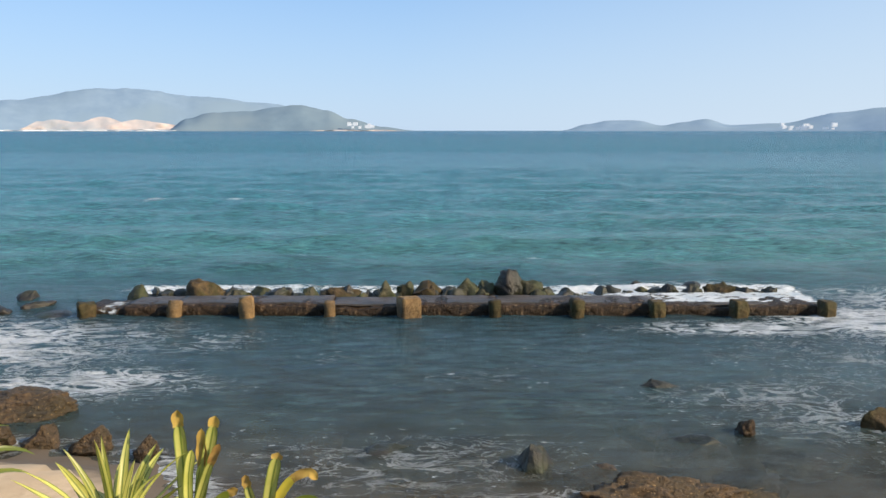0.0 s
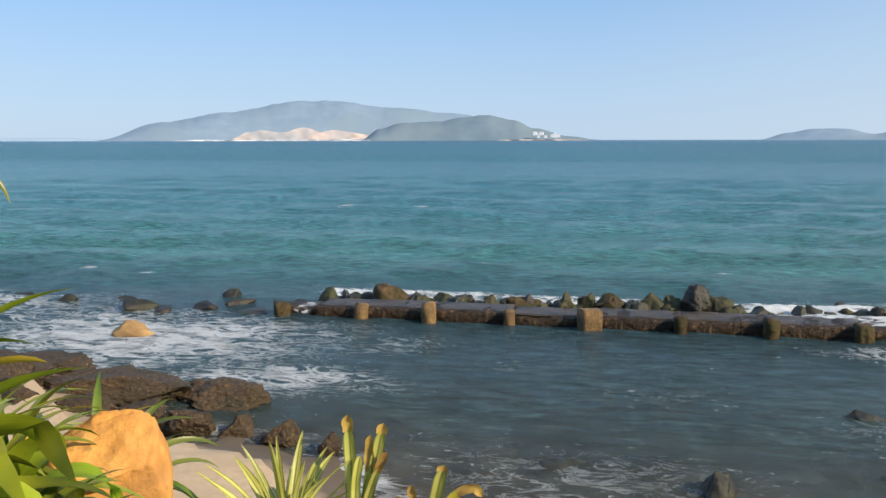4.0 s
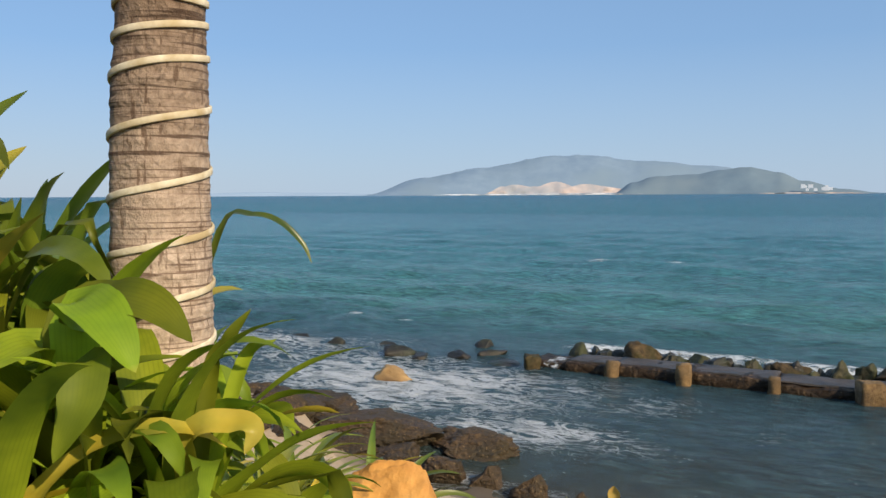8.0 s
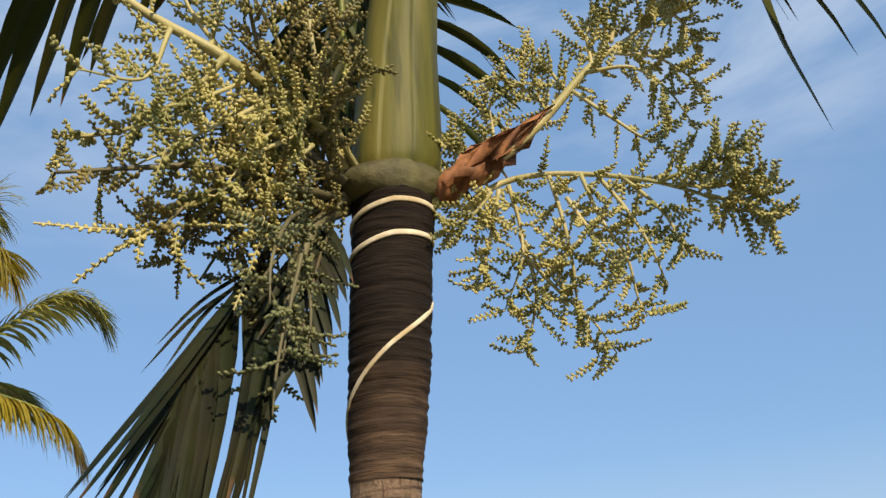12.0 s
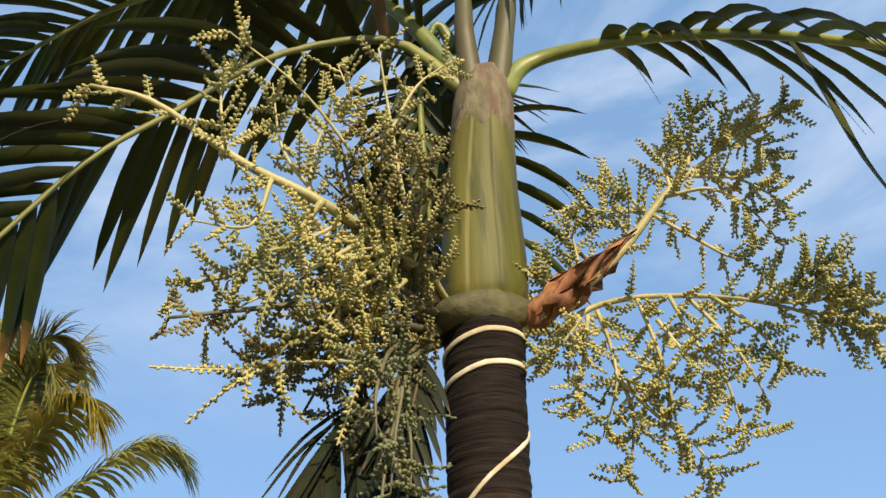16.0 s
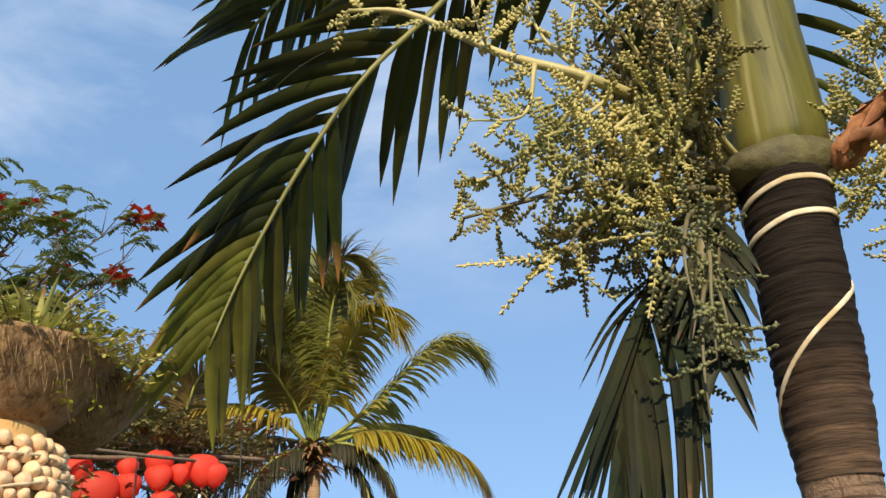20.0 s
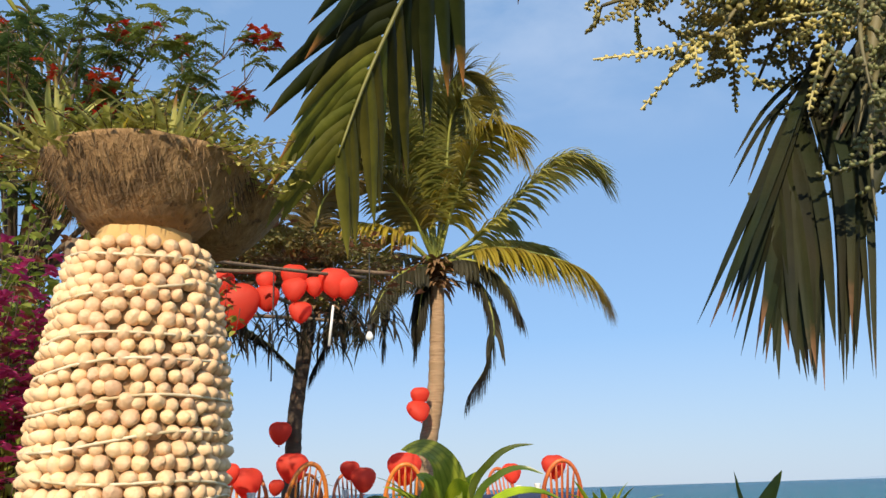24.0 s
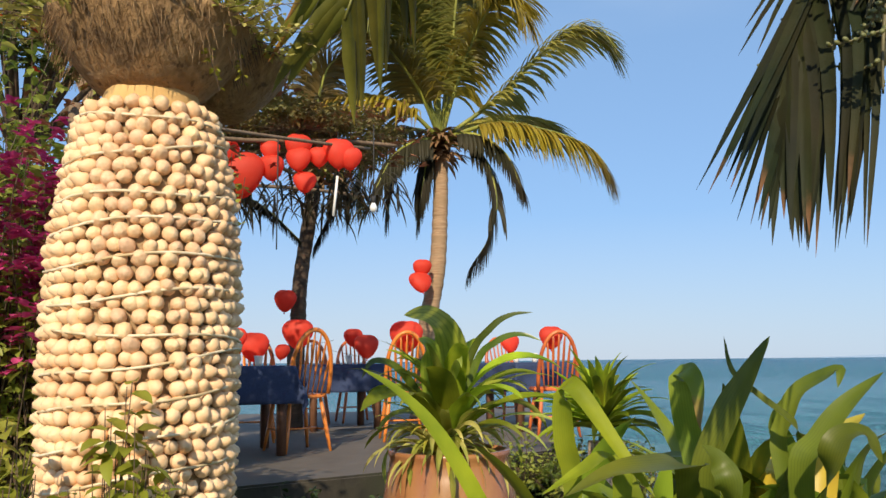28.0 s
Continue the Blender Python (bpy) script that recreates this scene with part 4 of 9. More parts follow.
for i, (a, b) in enumerate(zip(POSTS_X, POSTS_X[1:])):
    h = WALL_H + (0.0, 0.02, 0.03, -0.01, 0.03, 0.03, 0.03, -0.01, 0.0, -0.06)[i]
    if i == 0:
        stub = wall_section(0.86, 1.0, 0.17, 40.0).ob("wall_section", M_CONC, bw, "low broken end of the wall, awash")
        stub.location = (a + 0.42, 0.1, 0)
        a += 0.80
    o = wall_section(b - a + 0.05, 1.05, h, 3.0 + i * 5).ob("wall_section", M_CONC, bw, "dark stained wave-worn concrete")
    o.location = ((a + b) / 2, 0.02 * (i % 2), 0)
M_WETTOP = mat("wet_wall_top", (0.034, 0.026, 0.020), (0.11, 0.085, 0.066), 9, 0.5, 1.0, c3=(0.035, 0.030, 0.024), big=1.1, dist=0.04)
for i, (a, b) in enumerate(zip(POSTS_X, POSTS_X[1:])):       # the washed upper face of each section
    a += 0.85 if i == 0 else 0.0
    h = WALL_H + (0.0, 0.02, 0.03, -0.01, 0.03, 0.03, 0.03, -0.01, 0.0)[i]
    o = part("wall_top", slab((b - a + 0.02, 0.84, 0.05), 14, 0.022, 60 + i, 2.6, 0.015), M_WETTOP, bw, "wet grey upper face of the wall")
    o.location = ((a + b) / 2, 0.56 + 0.02 * (i % 2), h - 0.022)
for i, x in enumerate(POSTS_X):
    w = (0.36, 0.27, 0.28, 0.23, 0.42, 0.25, 0.27, 0.31, 0.31, 0.29)[i]
    h = (0.30, 0.34, 0.42, 0.32, 0.42, 0.36, 0.38, 0.34, 0.36, 0.34)[i]
    o = part("post", slab((w, w * 1.1, h + 0.8), 5, 0.040, 20 + i, 5.5, 0.022), M_POST if i in (1, 2, 3, 4) else M_DARKPOST, bw, "tan square concrete post with worn edges" if i in (1, 2, 3, 4) else "dark weed-stained concrete post")
    o.matrix_basis = Matrix.Translation((x, -0.06, -0.8)) @ Matrix.Rotation((0.5, 0.1, 0.05, 0.12, 0.35, 0.05, 0.2, 0.1, 0.15, 0.3)[i], 4, "Z") @ Matrix.Rotation(0.05 * math.sin(i * 2.3), 4, "Y")

# armour rocks close behind the wall: place along it, width, height of the top
rs = random.Random(12)
ROCKS_WEST = ((-7.14, 0.43, 0.33), (-6.52, 0.46, 0.31), (-5.7, 0.8, 0.48), (-4.83, 0.5, 0.43), (-3.89, 0.62, 0.39), (-3.07, 0.34, 0.39), (-2.38, 0.75, 0.41), (-1.76, 0.28, 0.29), (-1.32, 0.43, 0.45), (-0.94, 0.31, 0.44), (-0.38, 0.68, 0.56), (0.09, 0.37, 0.41), (0.56, 0.42, 0.55))
ROCKS_EAST = ((1.06, 0.39, 0.54), (1.13, 0.33, 0.37), (1.55, 0.51, 0.7), (1.94, 0.39, 0.63), (2.43, 0.51, 0.33), (2.92, 0.45, 0.31), (3.87, 0.33, 0.25), (4.52, 0.22, 0.2), (5.82, 0.45, 0.4), (5.36, 0.33, 0.37), (6.6, 0.64, 0.41), (7.06, 0.45, 0.39), (7.42, 0.26, 0.28), (7.75, 0.33, 0.32))
for i, (x, w, top) in enumerate(ROCKS_WEST + ROCKS_EAST):
    mm = M_MOSSROCK if i in (3, 5, 8, 9, 12, 13, 16, 17, 19) else (M_DARKPOST if i in (2, 6, 10, 14, 23) else M_WETROCK)
    label = {"mossy_rock": "mossy green armour rock behind the breakwater", "algae_dark_post": "brown armour rock behind the breakwater"}.get(mm.name, "black wet armour rock behind the breakwater")
    boulder("rock", (x, 19.3 + rs.uniform(-0.05, 0.15), -0.10), (max(w * 1.45, top * 1.2), w * rs.uniform(1.1, 1.4), (top + 0.10) * 1.05), 100 + i, mm, label, group="armour rocks", turn=rs.uniform(-0.5, 0.5), rough=0.24, facets=13, tilt=rs.uniform(-0.2, 0.2))
for i in range(46):       # the lower, darker stones between and behind them
    x = -7.3 + 15.2 * (i + rs.uniform(0.1, 0.9)) / 46
    w = rs.uniform(0.45, 0.8)
    boulder("rock", (x, rs.uniform(19.0, 19.9), -0.16), (w, w * 0.9, rs.uniform(0.36, 0.58)), 150 + i, M_WETROCK if i % 4 else M_MOSSROCK, "low black wet rock behind the breakwater" if i % 4 else "low mossy rock behind the breakwater", group="armour rocks", sub=3, turn=rs.uniform(0, 6), rough=0.2)


def foam_material():
    """White froth with holes in it."""
    m = mat("white_water", (0.66, 0.69, 0.71), (0.84, 0.86, 0.87), 6, 0.8, 0.6, c3=(0.55, 0.61, 0.65), big=2.0, dist=0.05, glow=0.25)
    n, l = m.node_tree.nodes, m.node_tree.links
    src = n["Material Output"].inputs["Surface"].links[0].from_socket
    geo, mp, nz, mr, tr, ms = (n.new("ShaderNode" + k) for k in ("NewGeometry", "Mapping", "TexNoise", "MapRange", "BsdfTransparent", "MixShader"))
    mp.inputs["Scale"].default_value = (1.1, 2.4, 2.0)
    for key, value in (("Scale", 2.2), ("Detail", 9.0), ("Roughness", 0.68), ("Distortion", 0.8)):
        nz.inputs[key].default_value = value
    at, ad = n.new("ShaderNodeAttribute"), n.new("ShaderNodeMath")
    at.attribute_name = "froth"
    ad.operation = "ADD"
    l.new(geo.outputs["Position"], mp.inputs["Vector"])
    l.new(mp.outputs["Vector"], nz.inputs["Vector"])
    l.new(nz.outputs["Fac"], ad.inputs[0])
    l.new(at.outputs["Fac"], ad.inputs[1])
    mr.inputs["From Min"].default_value, mr.inputs["From Max"].default_value = 0.98, 1.10
    l.new(ad.outputs["Value"], mr.inputs["Value"])
    l.new(mr.outputs["Result"], ms.inputs["Fac"])
    l.new(tr.outputs["BSDF"], ms.inputs[1])
    l.new(src, ms.inputs[2])
    l.new(ms.outputs["Shader"], n["Material Output"].inputs["Surface"])
    return m


M_WHITEWATER = foam_material()


def white_water(x0, x1, y0, y1, height, amount, label):
    """A broken sheet of white water, thickest where amount is near 0.6."""
    nx, ny = int((x1 - x0) / 0.07), max(8, int((y1 - y0) / 0.06))
    xs, ys = [x0 + (x1 - x0) * i / (nx - 1) for i in range(nx)], [y0 + (y1 - y0) * j / (ny - 1) for j in range(ny)]
    o = sheet("white_water", xs, ys, lambda x, y: height(x, y) + 0.03 * noise.noise((x * 5, y * 7, 1.0)), M_WHITEWATER)
    fade = [amount(x, y) * min(1, (j + 0.5) / 3, (ny - j - 0.5) / 3) * min(1, (i + 0.5) / 4, (nx - i - 0.5) / 4) for j, y in enumerate(ys) for i, x in enumerate(xs)]
    o.data.attributes.new("froth", "FLOAT", "POINT").data.foreach_set("value", fade)
    tagged(o, label, "foam", kind="stuff")


white_water(-7.6, 8.8, 19.55, 21.2, lambda x, y: 0.05 + (0.16 + 0.14 * noise.noise((x * 0.7, 3.0, 2.0))) * math.exp(-((y - 20.1) / 0.35) ** 2), lambda x, y: 0.55 + 0.16 * noise.noise((x * 0.8, y * 0.8, 5.0)) + (0.08 if x > 3 else 0), "white surf breaking behind the rocks")
white_water(2.9, 8.5, 17.95, 19.3, lambda x, y: 0.24 + 0.03 * noise.noise((x * 2, y * 3, 8.0)), lambda x, y: 0.50 + 0.14 * smooth01(3, 5.5, x) + 0.12 * noise.noise((x * 1.1, y, 7.0)), "white water washing over the low end of the wall")
white_water(-7.68, -6.85, 17.55, 18.6, lambda x, y: 0.16 - 0.16 * smooth01(17.9, 17.6, y), lambda x, y: 0.54, "white water pouring through the gap in the wall")
# rocks standing clear in the water
for i, (x, y, w, h) in enumerate(((-13.5, 17.9, 0.75, 0.34), (-11.3, 17.6, 1.15, 0.40), (-10.7, 17.5, 0.7, 0.28), (-9.95, 18.1, 0.75, 0.30), (-9.25, 18.7, 0.85, 0.30), (-8.45, 17.9, 1.3, 0.22), (-15.4, 18.6, 0.8, 0.26), (4.9, 20.9, 0.55, 0.30), (6.4, 21.0, 0.8, 0.34), (-17.0, 18.2, 1.1, 0.3), (-9.9, 19.6, 0.7, 0.3), (-12.4, 18.6, 0.7, 0.22))):
    boulder("rock", (x, y, -0.12), (w, w * 0.8, h), 200 + i, M_WETROCK, "black wet rock awash in the surf", group="surf rocks", sub=3, turn=i)
boulder("rock", (-10.0, 15.2, -0.1), (1.35, 0.9, 0.38), 231, M_TANROCK, "pale tan boulder standing in the foam", sub=4)
boulder("rock", (1.10, 9.6, -0.10), (0.80, 0.6, 0.44), 232, M_WETROCK, "dark pointed rock standing in the shallows", sub=4, facets=9, peak=0.55)
boulder("rock", (4.05, 10.65, -0.1), (0.42, 0.4, 0.36), 233, M_CONC, "small brown rock standing in the shallows", sub=4)
boulder("rock", (5.92, 10.9, -0.16), (0.55, 0.45, 0.42), 234, M_DARKPOST, "grey-green rock with a tan face in the shallows", sub=4)
boulder("rock", (3.35, 12.7, -0.14), (0.75, 0.4, 0.30), 235, M_WETROCK, "low dark rock awash in the basin", sub=4)
boulder("rock", (2.25, 8.42, -0.30), (3.3, 1.2, 0.60), 236, M_WEEDROCK, "broad flat brown rock at the water's edge", sub=6, rough=0.34)
boulder("rock", (1.2, 8.35, -0.16), (0.8, 0.5, 0.35), 237, M_WEEDROCK, "low brown rock at the water's edge", sub=4, rough=0.2)
for i, (x, y, w, d, h) in enumerate(((-0.6, 10.1, 1.3, 0.8, 0.38), (0.5, 10.5, 1.0, 0.7, 0.34), (1.9, 9.6, 1.2, 0.8, 0.36), (4.6, 10.3, 1.4, 0.8, 0.36), (-1.7, 10.6, 1.1, 0.8, 0.36), (2.8, 11.2, 1.0, 0.6, 0.34), (5.5, 11.6, 1.3, 0.7, 0.36), (6.6, 10.4, 1.2, 0.7, 0.4), (-0.2, 9.2, 1.0, 0.6, 0.36), (3.6, 9.4, 1.1, 0.7, 0.38))):
    boulder("rock", (x, y, -0.36), (w, d, h), 700 + i, M_WEEDROCK if i % 3 else M_WETROCK, "sunken weed-grown rock in the shallows", group="sunken rocks", sub=4, rough=0.2, turn=i * 1.1)
boulder("rock", (3.2, 10.3, -0.32), (1.2, 0.7, 0.4), 238, M_WETROCK, "sunken dark rock under the shallow water", sub=4)
# seaweed-brown rocks along the beach
for i, (x, y, w, d, h, rough) in enumerate(((-7.7, 11.2, 2.7, 1.7, 0.72, 0.16), (-5.83, 10.15, 0.92, 0.8, 0.54, 0.16), (-5.15, 10.3, 0.75, 0.6, 0.38, 0.18), (-4.45, 10.05, 0.54, 0.5, 0.48, 0.16), (-6.0, 11.55, 1.5, 1.1, 0.44, 0.16), (-3.68, 9.82, 0.42, 0.4, 0.42, 0.18),
                                             (-9.6, 12.2, 1.9, 1.3, 0.55, 0.2), (-9.3, 10.9, 1.7, 1.2, 0.6, 0.2), (-6.75, 10.55, 1.0, 0.8, 0.46, 0.2), (-8.7, 10.0, 1.3, 0.9, 0.5, 0.2), (-10.7, 11.6, 1.4, 1.1, 0.5, 0.2), (-6.2, 9.7, 0.6, 0.5, 0.34, 0.2), (-9.2, 9.2, 1.1, 0.9, 0.5, 0.2), (-7.4, 10.1, 0.9, 0.7, 0.4, 0.2), (-6.6, 12.2, 0.9, 0.6, 0.28, 0.2), (-8.6, 9.0, 1.3, 0.9, 0.5, 0.2), (-7.9, 9.3, 0.9, 0.7, 0.4, 0.2), (-10.4, 10.2, 1.6, 1.2, 0.6, 0.2))):
    boulder("rock", (x, y, max(-0.15, ground_height(x, y) - 0.14)), (w, d, h), 250 + i, M_WEEDROCK, "brown seaweed-crusted rock at the edge of the beach", group="beach rocks", sub=6 if i < 6 else 5, facets=10, rough=rough, turn=0.25 * math.sin(i * 2.1))
boulder("rock", (-1.365, 1.97, 2.80), (0.41, 0.35, 0.60), 280, M_ORANGE, "smooth orange sandstone boulder in the garden bed", sub=5, facets=8, rough=0.07)

# ---- the garden palm ----
def rng_leaf(base, d, length, sag, n=6):
    """Centre line that leaves base along d and bends towards the ground."""
    p, q, d = [base.copy()], base.copy(), d.normalized()
    for i in range(n - 1):
        d = (d + Vector((0, 0, -sag / (n - 1)))).normalized()
        q = q + d * (length / (n - 1))
        p.append(q.copy())
    return p


def frond_parts(pts, pairs, length, width, sag, rs, lean=0.5, bare=0.12, seg=30, prof=None, up=Vector((0, 0, 1)), vee=0.25, first=0.55):
    """Rachis points and leaflet centre lines (with their upper side) of one feather leaf."""
    c = spline(pts, seg)
    t = tangents(c)
    out = []
    for i in range(pairs):
        s = bare + (1 - bare) * (i + 0.5) / pairs
        k = s * (seg - 1)
        j = min(int(k), seg - 2)
        b = c[j].lerp(c[j + 1], k - j)
        tt = t[j]
        side = tt.cross(up)
        side = side.normalized() if side.length > 0.05 else tt.orthogonal().normalized()
        nrm = side.cross(tt).normalized()
        ln = length * (0.45 + 0.55 * math.sin(math.pi * min(1, 0.18 + 0.62 * s) )) if prof is None else length * prof(s)
        for sg in (-1, 1):
            a = min(1.35, first + lean * s) + rs.uniform(-0.08, 0.08)
            d = side * sg * math.cos(a) + tt * math.sin(a) + nrm * (vee + rs.uniform(-0.12, 0.12))
            out.append((rng_leaf(b, d, ln * rs.uniform(0.85, 1.08), sag * rs.uniform(0.75, 1.3)), width * rs.uniform(0.8, 1.15) * (1 - 0.45 * s), nrm, s))
    return c, out


palm = empty("palm_tree", (-1.5, 1.365, 2.9), "young palm with cord-wrapped trunk, green crownshaft and yellow fruit sprays", "palm tree")
PALM_O = palm.location.copy()


def local(p):
    return [q - PALM_O for q in p]


AXIS = ((-1.503, 1.364, 2.85), (-1.50, 1.366, 3.6), (-1.497, 1.370, 4.15), (-1.468, 1.358, 4.45), (-1.455, 1.358, 4.65), (-1.432, 1.366, 4.9), (-1.405, 1.366, 5.18), (-1.375, 1.358, 5.34))
trunk_z = [q[2] for q in AXIS]


def axis_at(z):
    pts = AXIS + ((-1.361, 1.357, 5.42), (-1.338, 1.375, 5.78), (-1.292, 1.413, 6.25))
    for a, b in zip(pts, pts[1:]):
        if a[2] <= z <= b[2]:
            u = (z - a[2]) / (b[2] - a[2])
            return Vector(a).lerp(Vector(b), u)
    return Vector(pts[0] if z < pts[0][2] else pts[-1])


def trunk_r(z):
    tab = ((2.8, 0.125), (3.2, 0.112), (3.9, 0.108), (4.2, 0.104), (4.42, 0.094), (4.62, 0.083), (4.8, 0.094), (4.95, 0.100), (5.2, 0.103), (5.4, 0.108))
    for (a, ra), (b, rb) in zip(tab, tab[1:]):
        if z <= b:
            return ra + (rb - ra) * smooth01(a, b, z)
    return tab[-1][1]


def round_body(z0, z1, steps, radius, sides=40):
    g = Geo()
    v = []
    for i in range(steps):
        z = z0 + (z1 - z0) * i / (steps - 1)
        c = axis_at(z)
        for k in range(sides):
            a = 2 * math.pi * k / sides
            r = radius(z, a)
            v.append(Vector((c.x + r * math.cos(a), c.y + r * math.sin(a), z)) - PALM_O)
    g.add(v, [(i * sides + k, i * sides + (k + 1) % sides, (i + 1) * sides + (k + 1) % sides, (i + 1) * sides + k) for i in range(steps - 1) for k in range(sides)])
    g.f.append(tuple(range((steps - 1) * sides, steps * sides)))
    return g


def bark(z, a):
    ring = abs(noise.noise((z * 52, 0.4 * math.cos(a), 0.4 * math.sin(a)))) * 2 - 0.6
    return trunk_r(z) * (1 + 0.026 * ring + 0.026 * noise.noise((z * 16, 1.5 * math.cos(a), 1.5 * math.sin(a))))


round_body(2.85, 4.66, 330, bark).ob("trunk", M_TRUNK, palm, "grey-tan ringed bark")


def coir(z, a):
    return trunk_r(z) * (1.02 + 0.045 * noise.noise((z * 75, 0.35 * math.cos(a), 0.35 * math.sin(a))) + 0.02 * noise.noise((z * 22, math.cos(a), math.sin(a))))


round_body(4.64, 5.38, 170, coir).ob("wrap", M_WRAP, palm, "dark brown coir wrapped round the upper trunk, deepened for crown shade")


VIEW = math.atan2(-1.37, 1.45)       # the side of the trunk that faces the garden


def shaft_r(z, a):
    """Rolled leaf sheaths: a sunken inner panel between two overlapping edges, and a ragged upper rim."""
    tab = ((5.30, 0.096), (5.38, 0.104), (5.42, 0.117), (5.47, 0.120), (5.55, 0.119), (5.80, 0.107), (6.0, 0.098), (6.14, 0.094), (6.20, 0.086), (6.26, 0.062))
    for (p, ra), (q, rb) in zip(tab, tab[1:]):
        if z <= q:
            r = ra + (rb - ra) * (z - p) / (q - p)
            break
    d = (a - VIEW + math.pi) % (2 * math.pi) - math.pi
    left, right = -0.36 + 0.10 * (z - 5.8), 0.30 - 0.22 * (z - 5.8)
    panel = smooth01(left - 0.01, left + 0.02, d) * (1 - smooth01(right - 0.05, right + 0.01, d))
    seam = math.exp(-((d - left) / 0.022) ** 2)
    return r * (1 + 0.02 * math.cos(3 * a + z * 2) - 0.040 * panel - 0.030 * seam + 0.004 * noise.noise((z * 3, math.cos(a) * 9, math.sin(a) * 9)))


round_body(5.385, 6.26, 60, shaft_r, 150).ob("crownshaft", M_SHAFT, palm, "smooth yellow-green leaf sheath with a grey-brown top")
M_SHEATHTOP = mat("grey_brown_sheath_top", (0.10, 0.082, 0.042), (0.25, 0.215, 0.115), 9, 0.85, 0.8, stretch=(4, 4, 1.4), c3=(0.15, 0.085, 0.055), big=5.0, dist=0.008)


def sheath_top_r(z, a):
    """Dry skin round the head of the sheath, with a torn lower edge."""
    edge = 5.99 + 0.09 * noise.noise((3 * math.cos(a), 3 * math.sin(a), 1.0)) + 0.03 * noise.noise((9 * math.cos(a), 9 * math.sin(a), 4.0))
    return shaft_r(min(z, 6.25), a) * (1.02 + 0.015 * noise.noise((z * 20, 6 * math.cos(a), 6 * math.sin(a))) if z > edge else 0.97)


round_body(5.86, 6.265, 46, sheath_top_r, 90).ob("sheath_top", M_SHEATHTOP, palm, "torn grey-brown dry skin")
LOBES = ((math.atan2(-0.12, -0.01), 0.060), (math.atan2(0.10, 0.12), 0.048), (math.atan2(-0.10, -0.10), 0.045))


def collar_r(z, a):
    """A fleshy joint that swells where the fruit stalks leave it."""
    u = (z - 5.325) / 0.085
    lob = sum(h * math.exp(-((1 - math.cos(a - b)) / 0.16)) for b, h in LOBES)
    return 0.104 + (0.008 + lob * 0.8) * max(0.0, math.sin(math.pi * min(1, max(0, u)))) ** 0.7 + 0.0025 * noise.noise((z * 40, 4 * math.cos(a), 4 * math.sin(a)))


round_body(5.325, 5.41, 14, collar_r, 56).ob("collar", mat("fleshy_collar", (0.055, 0.052, 0.016), (0.15, 0.135, 0.045), 18, 0.7, 0.5, c3=(0.05, 0.036, 0.018), big=6), palm, "olive swollen joint under the leaf sheath")


def cord(turns, r=0.0075, flat=1.0, phase=0.0):
    """Cord wound on the trunk; turns: (angle in turns, height) pairs."""
    pts = []
    for (a, za), (b, zb) in zip(turns, turns[1:]):
        n = max(4, int(abs(b - a) * 40))
        for i in range(n):
            u = i / n
            z = za + (zb - za) * u
            an = 2 * math.pi * (a + (b - a) * u) + phase
            c = axis_at(z)
            wind = math.cos(an - phase - 1.0)
            z = z + (z - 4.49) * (0.45 * wind - 0.1) if 4.435 < z < 4.555 else z
            rr = trunk_r(z) * 1.006 + 0.0025
            rad = Vector((math.cos(an), math.sin(an), 0))
            q = Vector((c.x, c.y, z)) + rad * rr - PALM_O
            pts.append([q + rad * (0.0034 * math.copysign(abs(math.cos(b)) ** 0.5, math.cos(b))) + Vector((0, 0, r * math.copysign(abs(math.sin(b)) ** 0.6, math.sin(b)))) for b in [k * math.pi / 5 for k in range(10)]])
    g = Geo()
    n = len(pts)
    g.add([q for ring in pts for q in ring], [(i * 10 + k, i * 10 + (k + 1) % 10, (i + 1) * 10 + (k + 1) % 10, (i + 1) * 10 + k) for i in range(n - 1) for k in range(10)] + [tuple(range(9, -1, -1)), tuple(range((n - 1) * 10, n * 10))])
    g.ob("cord", M_ROPE, palm, "pale cord wound round the trunk")


cord(((-9.5, 3.02), (-8.0, 3.25), (-7, 3.42), (-6, 3.56), (-5, 3.68), (-4, 3.80), (-3, 3.92), (-2, 4.045), (-1, 4.185), (0, 4.305), (1, 4.375), (2, 4.445), (3, 4.462), (4, 4.477), (5, 4.492), (6, 4.507), (6.4, 4.525), (7.4, 4.60), (7.7, 4.75)), 0.0076, phase=VIEW)
cord(((-0.3, 4.75), (-0.25, 4.79), (0, 4.94), (0.25, 5.07), (0.5, 5.15), (0.9, 5.20), (1.0, 5.215), (1.5, 5.24), (2.0, 5.30), (2.5, 5.305)), 0.0072, phase=VIEW)

# rachis, pairs, leaflet length, width, sag, upper side, bare share, angle at the foot, lift, midrib radius, material, fold
UP = Vector((0, 0, 1))
HANG = Vector((0.72, -0.66, 0.20))
# Midrib colour of the upright stalks, darkened to hold the crown's shade.
M_RIBSHADE = mat("shaded_olive_rachis", (0.045, 0.052, 0.012), (0.115, 0.118, 0.028), 9, 0.55, 0.2, c3=(0.085, 0.07, 0.022), big=2.5)
M_DULLRIB = mat("dull_palm_rachis", (0.05, 0.048, 0.016), (0.13, 0.11, 0.04), 9, 0.6, 0.2, c3=(0.09, 0.06, 0.03), big=2.5)


